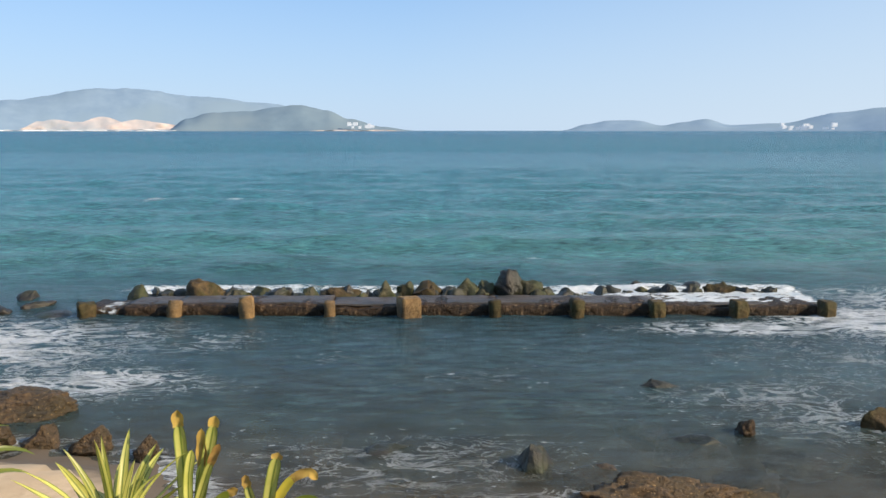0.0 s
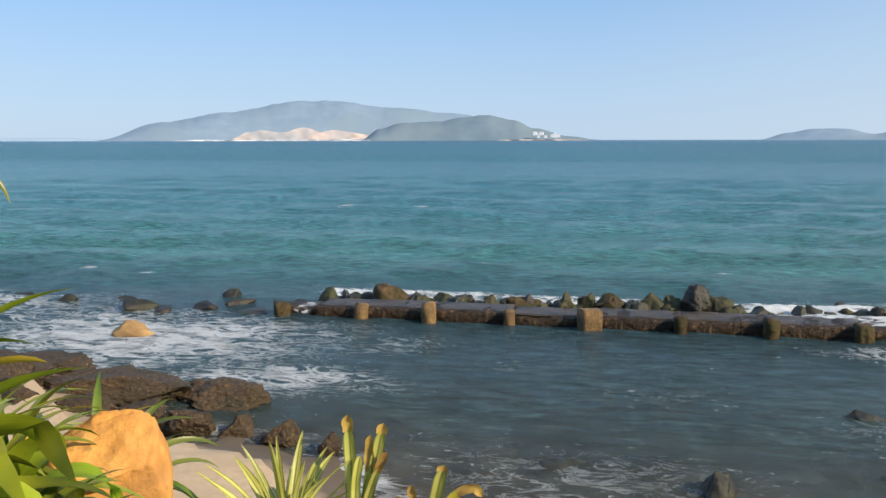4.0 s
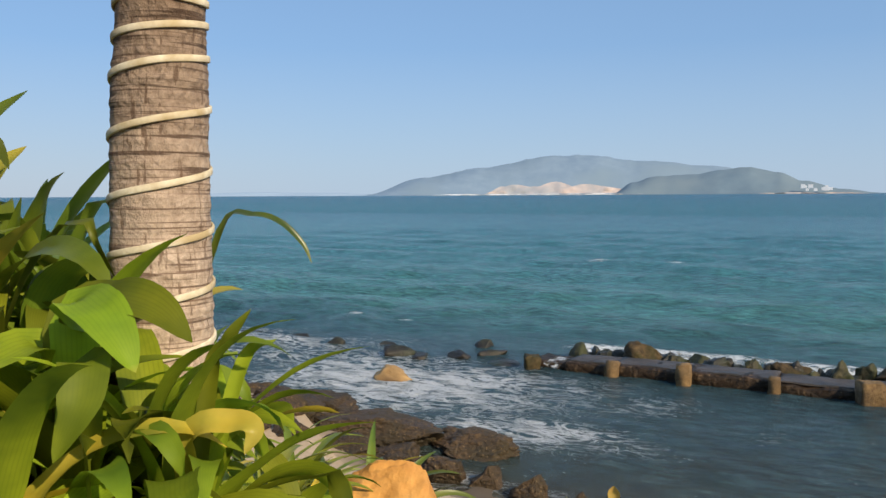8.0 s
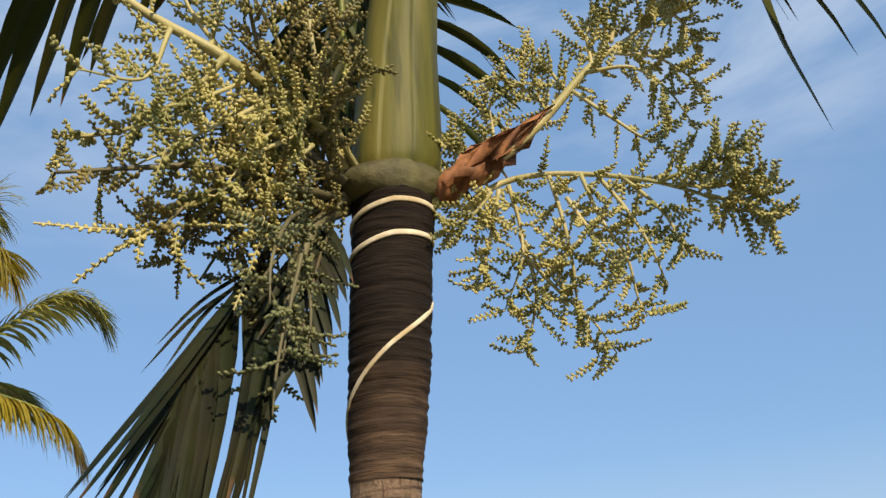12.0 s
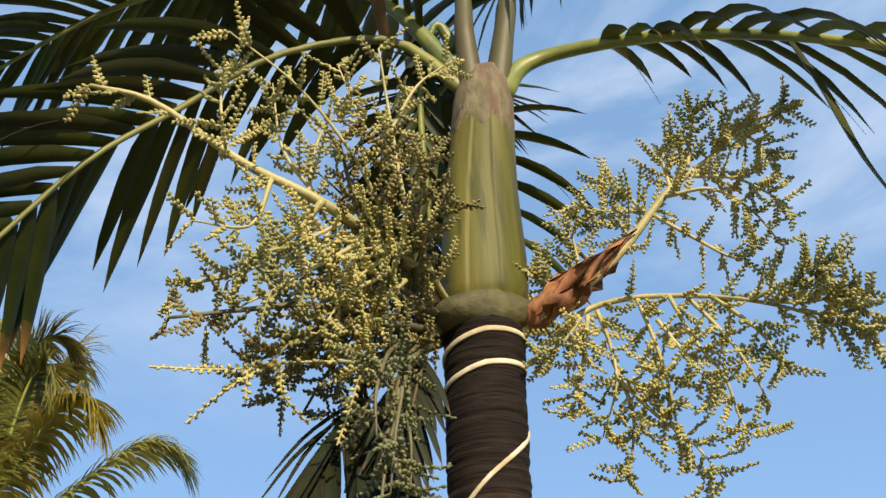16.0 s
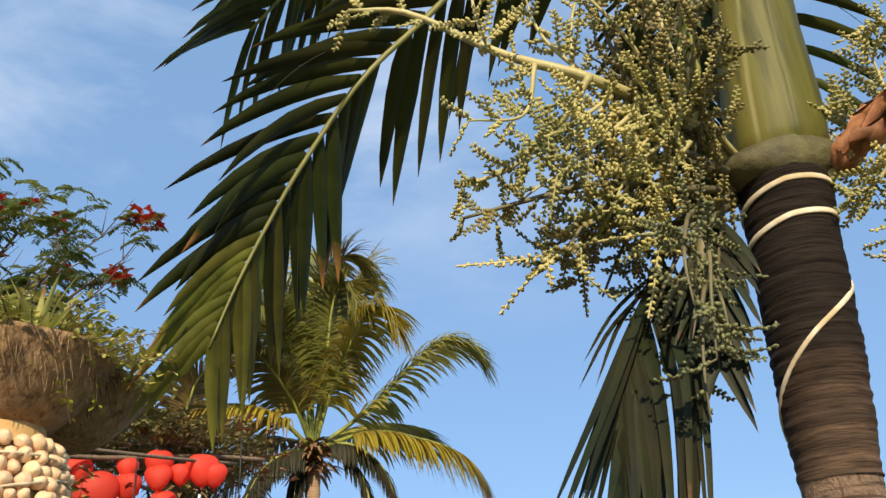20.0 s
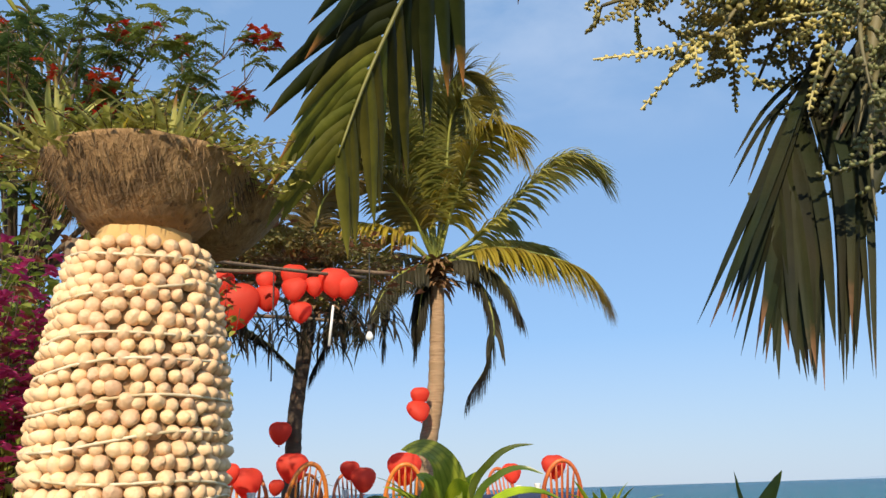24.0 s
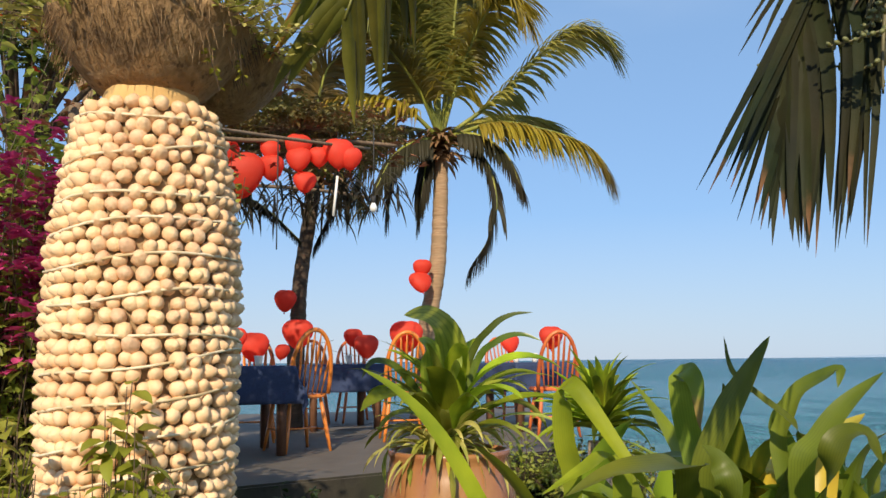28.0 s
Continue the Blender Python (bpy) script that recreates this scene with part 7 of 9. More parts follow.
bowl = empty("planter", (PX, PY, 4.858), "coconut-fibre bowl planter resting on the shell pillar", "planter")
prof = [(0.096, 0.0), (0.130, 0.025), (0.163, 0.06), (0.191, 0.095), (0.216, 0.130), (0.234, 0.158), (0.238, 0.168), (0.226, 0.172), (0.19, 0.155), (0.02, 0.15)]
turned(prof, 64, 0.08, 3).ob("bowl", M_COIR, bowl, "shaggy brown coir bowl")
g = Geo()
rs = random.Random(91)
for i in range(380):       # loose fibres hanging on the bowl
    a, s = rs.uniform(0, 6.28), rs.uniform(0.45, 1.0)
    r = 0.106 + 0.130 * s ** 0.8
    b = Vector((r * math.cos(a), r * math.sin(a), 0.165 * s))
    d = Vector((0.35 * math.cos(a + rs.uniform(-1, 1)), 0.35 * math.sin(a + rs.uniform(-1, 1)), -1))
    tube(g, rng_leaf(b + Vector((math.cos(a), math.sin(a), 0)) * 0.004, d, rs.uniform(0.02, 0.055), 0.2, 4), [0.0012, 0.0011, 0.0009, 0.0005], 3, False)
tagged(g.ob("fibre_fringe", M_FIBRE, bowl, "loose brown fibres"), kind="stuff")
bowl2 = empty("planter", (PX - 0.20, PY + 0.13, 4.89), "dark fibre bowl planter in shade behind the pillar", "planter")
turned([(r * 0.86, z * 0.85) for r, z in prof], 48, 0.08, 9).ob("bowl", M_COIR, bowl2, "shaded brown coir bowl")
for i, (dx, dy, ln, w, n) in enumerate(((0.10, 0.05, 0.20, 0.017, 26), (0.07, -0.19, 0.20, 0.016, 26), (-0.08, 0.06, 0.15, 0.014, 18), (0.06, 0.14, 0.13, 0.012, 16), (-0.06, -0.08, 0.15, 0.014, 18), (0.13, -0.07, 0.11, 0.012, 14))):
    strap_plant("potted_bromeliad", (PX + dx, PY + dy, 5.005), n, ln, w, M_BROMELIAD, "small spiky green rosette growing in the fibre planter", 300 + i, (0.15, 1.4), (0.1, 0.8), 0.01, 0.5, 0.08, group="planter rosettes")


# ---- small-leaved foliage ----
def leafy(name, at, sprigs, spread, leaf, material, label, seed, per=16, category="plant", sag=0.8, up=0.5, flowers=(), trunk_h=0.0):
    """A bush of branching twigs; each twig carries many small leaves. spread: half sizes; flowers: (material, count, size, label)."""
    rs = random.Random(seed)
    bush = empty(name, at, label, category)
    tw, lv = Geo(), Geo()
    tips = []
    for i in range(sprigs):
        d = Vector((rs.gauss(0, 1), rs.gauss(0, 1), abs(rs.gauss(0, 1)) * up + rs.uniform(-0.2, 0.4))).normalized()
        end = Vector((d.x * spread[0], d.y * spread[1], d.z * spread[2])) * rs.uniform(0.55, 1.05)
        base = Vector((end.x * 0.15, end.y * 0.15, trunk_h + max(0, end.z) * 0.1))
        mid = base.lerp(end, 0.5) + Vector((rs.gauss(0, 1), rs.gauss(0, 1), rs.gauss(0.4, 1))) * 0.10 * spread[2]
        c = spline((base, mid, end + Vector((0, 0, trunk_h))), 8)
        tube(tw, c, [min(0.006, 0.006 * spread[2]) * (1 - 0.8 * k / 7) + 0.0008 for k in range(8)], 4, False)
        tips.append(c[-1])
        for k in range(per):
            s = rs.uniform(0.25, 1.0) ** 0.7
            j = min(6, int(s * 7))
            b = c[j].lerp(c[j + 1], s * 7 - j)
            az, el = rs.uniform(0, 6.28), rs.uniform(-0.5, 0.9)
            d2 = Vector((math.cos(az) * math.cos(el), math.sin(az) * math.cos(el), math.sin(el)))
            blade(lv, rng_leaf(b + d2 * leaf * 0.3, d2, leaf * rs.uniform(0.7, 1.3), sag, 4), leaf * 0.6, Vector((rs.gauss(0, 0.4), rs.gauss(0, 0.4), 1)), 0.25)
    tagged(tw.ob("twig_mass", M_TWIG, bush), kind="stuff")
    tagged(lv.ob("foliage", material, bush, "small green leaves"), kind="stuff")
    for m, count, size, fl in flowers:
        fg = Geo()
        for i in range(count):
            b = rs.choice(tips) + Vector((rs.gauss(0, 1), rs.gauss(0, 1), rs.gauss(0, 1))) * spread[2] * 0.10
            for q in range(5):
                az, el = q * 1.257 + rs.uniform(-0.2, 0.2), rs.uniform(-0.2, 0.9)
                d2 = Vector((math.cos(az) * math.cos(el), math.sin(az) * math.cos(el), math.sin(el)))
                blade(fg, rng_leaf(b, d2, size, 0.4, 4), size * 0.8, Vector((0, 0, 1)), 0.3)
        tagged(fg.ob("blossom_mass", m, bush, fl), kind="stuff")
    return bush


M_WEED = mat("yellow_green_weed", (0.42, 0.39, 0.09), (0.66, 0.59, 0.20), 8, 0.5, 0.0, c3=(0.31, 0.33, 0.06), big=6.0, glow=0.25)
M_TWIG = mat("brown_twig", (0.07, 0.045, 0.028), (0.17, 0.11, 0.07), 20, 0.85, 0.4, c3=(0.11, 0.08, 0.05), big=4)
M_SMALLLEAF = mat("small_green_leaf", (0.17, 0.235, 0.035), (0.33, 0.39, 0.065), 4, 0.45, 0.0, c3=(0.44, 0.44, 0.085), big=2.5, glow=0.42)
M_LIGHTLEAF = mat("light_green_leaf", (0.20, 0.26, 0.022), (0.38, 0.42, 0.045), 4, 0.5, 0.0, c3=(0.28, 0.27, 0.03), big=3.0, glow=0.42)
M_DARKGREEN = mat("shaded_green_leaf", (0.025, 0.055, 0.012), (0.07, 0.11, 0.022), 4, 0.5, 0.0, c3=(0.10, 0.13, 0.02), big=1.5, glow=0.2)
M_MAGENTA = mat("magenta_bract", (0.52, 0.045, 0.20), (0.72, 0.11, 0.33), 6, 0.6, 0.0, c3=(0.34, 0.02, 0.10), big=3.0, glow=0.25)
M_FLAME = mat("orange_red_petal", (0.62, 0.045, 0.02), (0.75, 0.10, 0.03), 6, 0.55, 0.0, c3=(0.45, 0.02, 0.02), big=2.0, glow=0.25)
M_RUST = mat("withered_flower", (0.30, 0.12, 0.06), (0.48, 0.22, 0.11), 6, 0.7, 0.0, c3=(0.2, 0.09, 0.05), big=3.0, glow=0.2)
leafy("planter_weeds", (PX, PY, 5.0), 190, (0.31, 0.38, 0.20), 0.021, M_WEED, "tangle of small yellow-green weeds in the fibre planter", 401, 20, sag=0.5, up=0.8)
leafy("planter_trailer", (PX + 0.10, PY + 0.17, 5.01), 14, (0.09, 0.09, 0.20), 0.016, M_LIGHTLEAF, "trailing yellow-green creeper over the planter's rim", 402, 14, up=-0.8)

# ---- terrace ----
TERRACE_Z = 3.53
terrace = tagged(new("terrace_floor", None), "raised grey concrete dining terrace by the sea", "terrace", kind="structure")
EDGE = ((-4.2, -5.0), (-5.1, -1.1), (-5.47, -0.03), (-5.84, 0.98), (-6.75, 2.58), (-9.6, 3.95), (-12.6, 4.6), (-13.0, -5.0))
bm = bmesh.new()
top = [bm.verts.new((x, y, TERRACE_Z)) for x, y in EDGE]
bot = [bm.verts.new((x, y, 2.6)) for x, y in EDGE]
bm.faces.new(top[::-1])
bm.faces.new(bot)
for i in range(len(EDGE)):
    k = (i + 1) % len(EDGE)
    bm.faces.new((top[i], top[k], bot[k], bot[i]))
bmesh.ops.recalc_face_normals(bm, faces=bm.faces[:])
bmesh.ops.bevel(bm, geom=[e for e in bm.edges if all(v.co.z > 3 for v in e.verts)], offset=0.015, segments=2, affect="EDGES")
# Side faces take a dark material with shade put into its colour.
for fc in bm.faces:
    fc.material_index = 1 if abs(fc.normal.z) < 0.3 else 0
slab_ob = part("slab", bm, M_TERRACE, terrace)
slab_ob.data.materials.append(mat("shade_toned_terrace_wall", (0.018, 0.015, 0.011), (0.060, 0.050, 0.036), 6, 0.85, 0.6, c3=(0.028, 0.030, 0.014), big=1.5))

# ---- terrace furniture ----
M_CHAIR = mat("varnished_orange_wood", (0.58, 0.165, 0.024), (0.78, 0.27, 0.050), 9, 0.35, 0.15, stretch=(3, 3, 0.5), c3=(0.62, 0.19, 0.03), big=2.0, rnd=0.12, clear=0.3)
M_REDCHAIR = mat("red_stained_wood", (0.56, 0.12, 0.025), (0.72, 0.20, 0.05), 9, 0.4, 0.15, stretch=(3, 3, 0.5), c3=(0.40, 0.09, 0.03), big=2.0, rnd=0.12, clear=0.3)
M_TABLEWOOD = mat("dark_table_wood", (0.10, 0.045, 0.025), (0.20, 0.095, 0.05), 10, 0.5, 0.2, stretch=(3, 3, 0.5), c3=(0.14, 0.06, 0.03), big=2.0)
M_CLOTH = mat("navy_tablecloth", (0.018, 0.032, 0.085), (0.034, 0.055, 0.13), 60, 0.9, 0.25, c3=(0.025, 0.042, 0.105), big=3.0, dist=0.002)
M_HEART = mat("red_balloon", (0.92, 0.085, 0.050), (0.96, 0.12, 0.070), 3, 0.6, 0.0, c3=(0.94, 0.095, 0.055), big=1.0, rnd=0.08, glow=0.55)
M_STRING = mat("dark_string", (0.02, 0.02, 0.022), (0.05, 0.05, 0.05), 30, 0.7, 0.0)


def rounded_seat(w, d, h):
    bm = bmesh.new()
    bmesh.ops.create_cube(bm, size=1.0, matrix=Matrix.Diagonal((w, d, h, 1)))
    bmesh.ops.bevel(bm, geom=[e for e in bm.edges if abs(e.verts[0].co.z - e.verts[1].co.z) > h * 0.5], offset=w * 0.22, segments=5, affect="EDGES")
    bmesh.ops.bevel(bm, geom=[e for e in bm.edges if abs(e.verts[0].co.z - e.verts[1].co.z) < 1e-5 and len(e.link_faces) == 2 and abs(e.link_faces[0].normal.z - e.link_faces[1].normal.z) > 0.5], offset=h * 0.3, segments=2, affect="EDGES")
    return bm


def windsor(material, label):
    """A hoop-back spindle chair; it faces +y, its feet stand on z = 0."""
    ch = empty("dining_chair", (0, 0, 0), label, "chair", "dining chairs")
    bm = rounded_seat(0.43, 0.42, 0.035)
    part("seat", bm, material, ch).location = (0, 0, 0.455)
    hoop = [Vector((0.19 * math.cos(a) * (1 + 0.1 * math.sin(a)), -0.18 - 0.13 * math.sin(a) ** 0.8, 0.47 + 0.53 * math.sin(a) ** 0.85)) for a in [math.pi * i / 24 for i in range(25)]]
    g = Geo()
    tube(g, hoop, 0.019, 8)
    g.ob("hoop", material, ch, "bent wooden hoop back")
    for k in range(7):
        u = -1 + 2 * (k + 0.5) / 7
        a = math.acos(max(-1, min(1, u * 0.95)))
        top = Vector((0.19 * math.cos(a) * (1 + 0.1 * math.sin(a)), -0.18 - 0.13 * math.sin(a) ** 0.8, 0.47 + 0.53 * math.sin(a) ** 0.85))
        g = Geo()
        foot = Vector((u * 0.15, -0.175, 0.47))
        tube(g, [foot, foot.lerp(top, 0.25), foot.lerp(top, 0.55), foot.lerp(top, 0.8), top], [0.009, 0.012, 0.021, 0.017, 0.008], 6, flat=0.5)
        g.ob("spindle", material, ch)
    feet = {}
    for sx in (-1, 1):
        for sy in (-1, 1):
            a, b = Vector((sx * 0.14, sy * 0.14, 0.445)), Vector((sx * 0.205, sy * 0.205, 0.0))
            feet[sx, sy] = (a, b)
            g = Geo()
            tube(g, [a, a.lerp(b, 0.35), a.lerp(b, 0.7), b], [0.013, 0.02, 0.018, 0.012], 8)
            g.ob("leg", material, ch)
    for sx in (-1, 1):
        g = Geo()
        tube(g, [feet[sx, -1][0].lerp(feet[sx, -1][1], 0.6), feet[sx, 1][0].lerp(feet[sx, 1][1], 0.6)], 0.009, 6)
        g.ob("stretcher", material, ch)
    g = Geo()
    tube(g, [Vector((-0.18, 0, 0.18)), Vector((0.18, 0, 0.18))], 0.009, 6)
    g.ob("stretcher", material, ch)
    return ch


chair_a, chair_b = windsor(M_CHAIR, "orange varnished hoop-back spindle chair on the terrace"), windsor(M_REDCHAIR, "red-brown hoop-back spindle chair on the terrace")
CHAIRS = ((chair_a, -7.42, 0.50, 112), (chair_a, -8.40, 0.17, -95), (chair_a, -8.35, -0.48, -86), (chair_b, -7.15, -0.85, 5), (chair_a, -8.05, 1.55, 85), (chair_b, -10.6, 1.50, -85),
          (chair_b, -10.5, 0.95, -95), (chair_b, -7.92, 3.02, 82), (chair_b, -9.75, 3.22, -80))
placed = set()
for ob, x, y, a in CHAIRS:
    m = pose(x, y, TERRACE_Z, 0, 0, a)
    if ob in placed:
        copy_thing(ob, m)
    else:
        ob.matrix_basis = m
        placed.add(ob)


def dining_table(x, y, a, w, d, h=0.70):
    tb = empty("dining_table", (x, y, TERRACE_Z), "dark wooden dining table under a navy cloth", "table", "dining tables")
    tb.rotation_euler.z = radians(a)
    part("tabletop", rounded_seat(w, d, 0.035), M_TABLEWOOD, tb).location = (0, 0, h - 0.0175)
    for sx in (-1, 1):
        for sy in (-1, 1):
            bm = slab((0.07, 0.07, h - 0.036), 1, 0.0, 1, 1, 0.006)
            part("leg", bm, M_TABLEWOOD, tb).location = (sx * (w / 2 - 0.09), sy * (d / 2 - 0.09), 0)
    # the cloth: a square that lies on the top and falls in folds
    g = Geo()
    n, drop = 44, 0.30
    v = []
    for j in range(n):
        for i in range(n):
            u, s = (i / (n - 1) - 0.5) * (w + 2 * drop), (j / (n - 1) - 0.5) * (d + 2 * drop)
            ox, oy = max(0, abs(u) - w / 2 - 0.004), max(0, abs(s) - d / 2 - 0.004)
            px, py = max(-w / 2 - 0.006, min(w / 2 + 0.006, u)), max(-d / 2 - 0.006, min(d / 2 + 0.006, s))
            fall = math.hypot(ox, oy) if ox and oy else ox + oy
            wave = 0.018 * math.sin(u * 17 + s * 13 + x * 3) * min(1, fall / 0.15) + 0.02 * min(1, fall / 0.2)
            px += math.copysign(wave + (ox * 0.18 if oy else 0), u) if ox else 0
            py += math.copysign(wave + (oy * 0.18 if ox else 0), s) if oy else 0
            v.append((px, py, h + 0.006 - fall + 0.002 * noise.noise((u * 5, s * 5, x))))
    g.add(v, [(j * n + i, j * n + i + 1, (j + 1) * n + i + 1, (j + 1) * n + i) for j in range(n - 1) for i in range(n - 1)])
    cl = g.ob("tablecloth", M_CLOTH)
    cl.matrix_basis = pose(x, y, TERRACE_Z, 0, 0, a)
    cl.modifiers.new("thickness", "SOLIDIFY").thickness = -0.003
    tagged(cl, "navy blue cloth hanging over the dining table", "tablecloth", "tablecloths")


dining_table(-7.38, -0.03, 8, 0.85, 0.84)
dining_table(-9.65, 1.15, 8, 0.8, 0.9)
dining_table(-8.85, 3.12, 12, 0.8, 0.8)

for x, y, tall in ((-7.30, -0.12, 0.10), (-7.18, 0.16, 0.085), (-8.80, 3.18, 0.10), (-8.95, 3.02, 0.085), (-9.55, 1.25, 0.10)):
    cup = turned([(0.026, 0.0), (0.029, tall * 0.3), (0.034, tall * 0.85), (0.036, tall), (0.033, tall), (0.028, tall * 0.4), (0.01, tall * 0.35)], 20).ob("cup", M_PAPER)
    cup.location = (x, y, TERRACE_Z + 0.707)
    tagged(cup, "plain white cup standing on the navy tablecloth", "cup", "table cups")
hv, hf = ico(3)
heart = []
for c in hv:
    x, z = c.x, c.z
    wide = 1.0 + 0.28 * z if z < 0.2 else 1.056
    heart.append(Vector((x * wide * 1.02, c.y * 0.62 * (1 + 0.1 * z), z * 0.98 + 0.26 * abs(x) ** 1.1 * (0.6 + 0.4 * max(-1, z)) - 0.08)))
g = Geo()
g.add(heart, hf)
HEART = g.mesh("balloon", M_HEART)
g = Geo()
tube(g, [Vector((0, 0, -1.0)), Vector((0, 0, -1.08)), Vector((0, 0, -1.2))], [0.05, 0.03, 0.09], 6)
KNOT = g.mesh("knot", M_HEART)


def balloon(x, y, z, r, turn, tilt, where, tie=None):
    b = empty("balloon", (x, y, z), "red heart-shaped balloon " + where, "balloon", "red balloons")
    b.matrix_basis = pose(x, y, z, tilt, 0, turn)
    s = Matrix.Scale(r * 1.14, 4)
    put(HEART, "skin", b, at=s)
    put(KNOT, "knot", b, at=s)
    if tie:
        g = Geo()
        tube(g, [Vector((0, 0, -1.15 * r)), b.matrix_basis.inverted() @ Vector(tie)], 0.0025, 4)
        g.ob("string", M_STRING, b)


CH, TR, PG = "tied to a chair back", "tied to a palm trunk", "hung under the pergola"
for x, y, z, r, turn, tilt, where, tie in (
        (-7.47, 0.50, 4.51, 0.115, 80, 8, CH, (-7.40, 0.80, 4.45)), (-8.39, 0.17, 4.42, 0.125, 100, -6, CH, (-8.55, 0.17, 4.44)), (-7.99, 0.00, 4.49, 0.085, 60, 5, CH, (-8.5, -0.45, 4.45)),
        (-8.57, 0.45, 4.37, 0.07, 120, 20, CH, (-8.6, 0.25, 4.44)), (-10.37, 1.43, 4.56, 0.10, 80, 12, CH, (-10.7, 1.45, 4.47)), (-9.07, 1.37, 4.43, 0.115, 95, -8, CH, (-10.6, 1.0, 4.45)),
        (-7.91, 1.55, 4.50, 0.135, 85, 10, CH, (-7.85, 1.58, 4.48)), (-9.34, 3.09, 4.46, 0.10, 100, -10, CH, (-9.9, 3.2, 4.46)), (-7.78, 2.96, 4.48, 0.10, 80, 0, CH, (-7.78, 3.12, 4.46)),
        (-10.11, 2.24, 5.40, 0.10, 90, 20, TR, (-10.25, 2.42, 5.26)), (-10.06, 2.21, 5.22, 0.125, 100, -30, TR, (-10.25, 2.42, 5.25)), (-9.47, 0.54, 4.94, 0.11, 110, 10, TR, (-9.62, 0.68, 4.93)),
        (-6.19, -0.04, 5.60, 0.15, 80, 10, PG, (-6.1, -0.05, 5.80)), (-6.19, 0.17, 5.79, 0.062, 90, 5, PG, (-6.2, 0.2, 5.86)), (-6.17, 0.37, 5.82, 0.085, 100, 12, PG, (-6.2, 0.36, 5.88)),
        (-6.14, 0.37, 5.72, 0.08, 70, -5, PG, (-6.2, 0.36, 5.86)), (-6.16, 0.52, 5.75, 0.066, 85, 5, PG, (-6.3, 0.52, 5.9)), (-6.14, 0.66, 5.78, 0.10, 95, 0, PG, (-6.4, 0.7, 5.94)),
        (-6.12, 0.74, 5.74, 0.075, 80, 14, PG, (-6.4, 0.7, 5.94)), (-6.17, 0.42, 5.56, 0.072, 90, -4, PG, (-6.2, 0.40, 5.87)), (-6.19, 0.18, 5.66, 0.085, 60, 16, PG, (-6.2, 0.2, 5.86)), (-6.10, -0.14, 5.74, 0.08, 100, 8, PG, (-6.05, -0.1, 5.8))):
    balloon(x, y, z, r, turn, tilt, where, tie)

# pergola of rough poles with its lights
M_POLE = mat("rough_pole", (0.13, 0.085, 0.05), (0.28, 0.19, 0.12), 12, 0.85, 0.5, stretch=(2, 2, 0.6), c3=(0.2, 0.14, 0.09), big=2)
perg = empty("pergola", (-6.0, 0.0, TERRACE_Z), "rough-pole pergola overgrown with creeper and dry fronds", "pergola")
PO = perg.location.copy()
for pts, r in ((((-5.2, -0.9, 5.68), (-6.00, -0.14, 5.80), (-6.44, 0.70, 5.95), (-6.75, 1.25, 6.02)), 0.016), (((-5.0, -0.5, 5.62), (-5.96, 0.48, 5.80), (-6.5, 0.95, 5.92)), 0.012), (((-6.6, -1.2, 5.75), (-6.9, 0.2, 5.95), (-7.1, 0.9, 6.05)), 0.014), (((-6.2, -1.6, 5.9), (-8.0, 0.3, 6.1), (-9.6, 0.85, 6.15)), 0.02), (((-8.4, -1.2, 6.0), (-9.0, 0.6, 6.1), (-9.6, 1.5, 6.15)), 0.02)):
    g = Geo()
    tube(g, [q - PO for q in spline(pts, 14)], r, 8)
    g.ob("beam", M_POLE, perg)
for x, y, h in ((-5.35, -1.0, 2.25), (-6.6, -1.6, 2.35)):
    g = Geo()
    tube(g, [Vector((x, y, TERRACE_Z)) - PO, Vector((x + 0.03, y, TERRACE_Z + h)) - PO], [0.045, 0.038], 10)
    g.ob("post", M_POLE, perg)
rs = random.Random(55)
M_COCODARK = mat("dead_dark_leaflet", (0.014, 0.013, 0.008), (0.055, 0.042, 0.022), 3, 0.7, 0.0, c3=(0.032, 0.035, 0.013), big=0.9, glow=0.12, rnd=0.3)
g = Geo()
for i in range(260):       # dry thatch hanging below the roof
    b = Vector((rs.uniform(-9.8, -8.0), 0, 0))
    b.y = rs.uniform(-0.6, 1.6)
    b.z = 6.02 + rs.uniform(-0.06, 0.12)
    az = rs.uniform(0, 6.28)
    blade(g, [q - PO for q in rng_leaf(b, Vector((math.cos(az), math.sin(az), 0.1)), rs.uniform(0.25, 0.6), 1.8, 6)], 0.03, Vector((0, 0, 1)), 0.2)
tagged(g.ob("thatch", M_COCODARK, perg, "dark dead palm thatch"), kind="stuff")
M_BULB = mat("clear_bulb", (0.75, 0.78, 0.80), (0.85, 0.87, 0.88), 5, 0.1, 0.0, clear=0.5)
M_TUBE = mat("white_tube_lamp", (0.78, 0.80, 0.80), (0.85, 0.86, 0.86), 5, 0.3, 0.0)


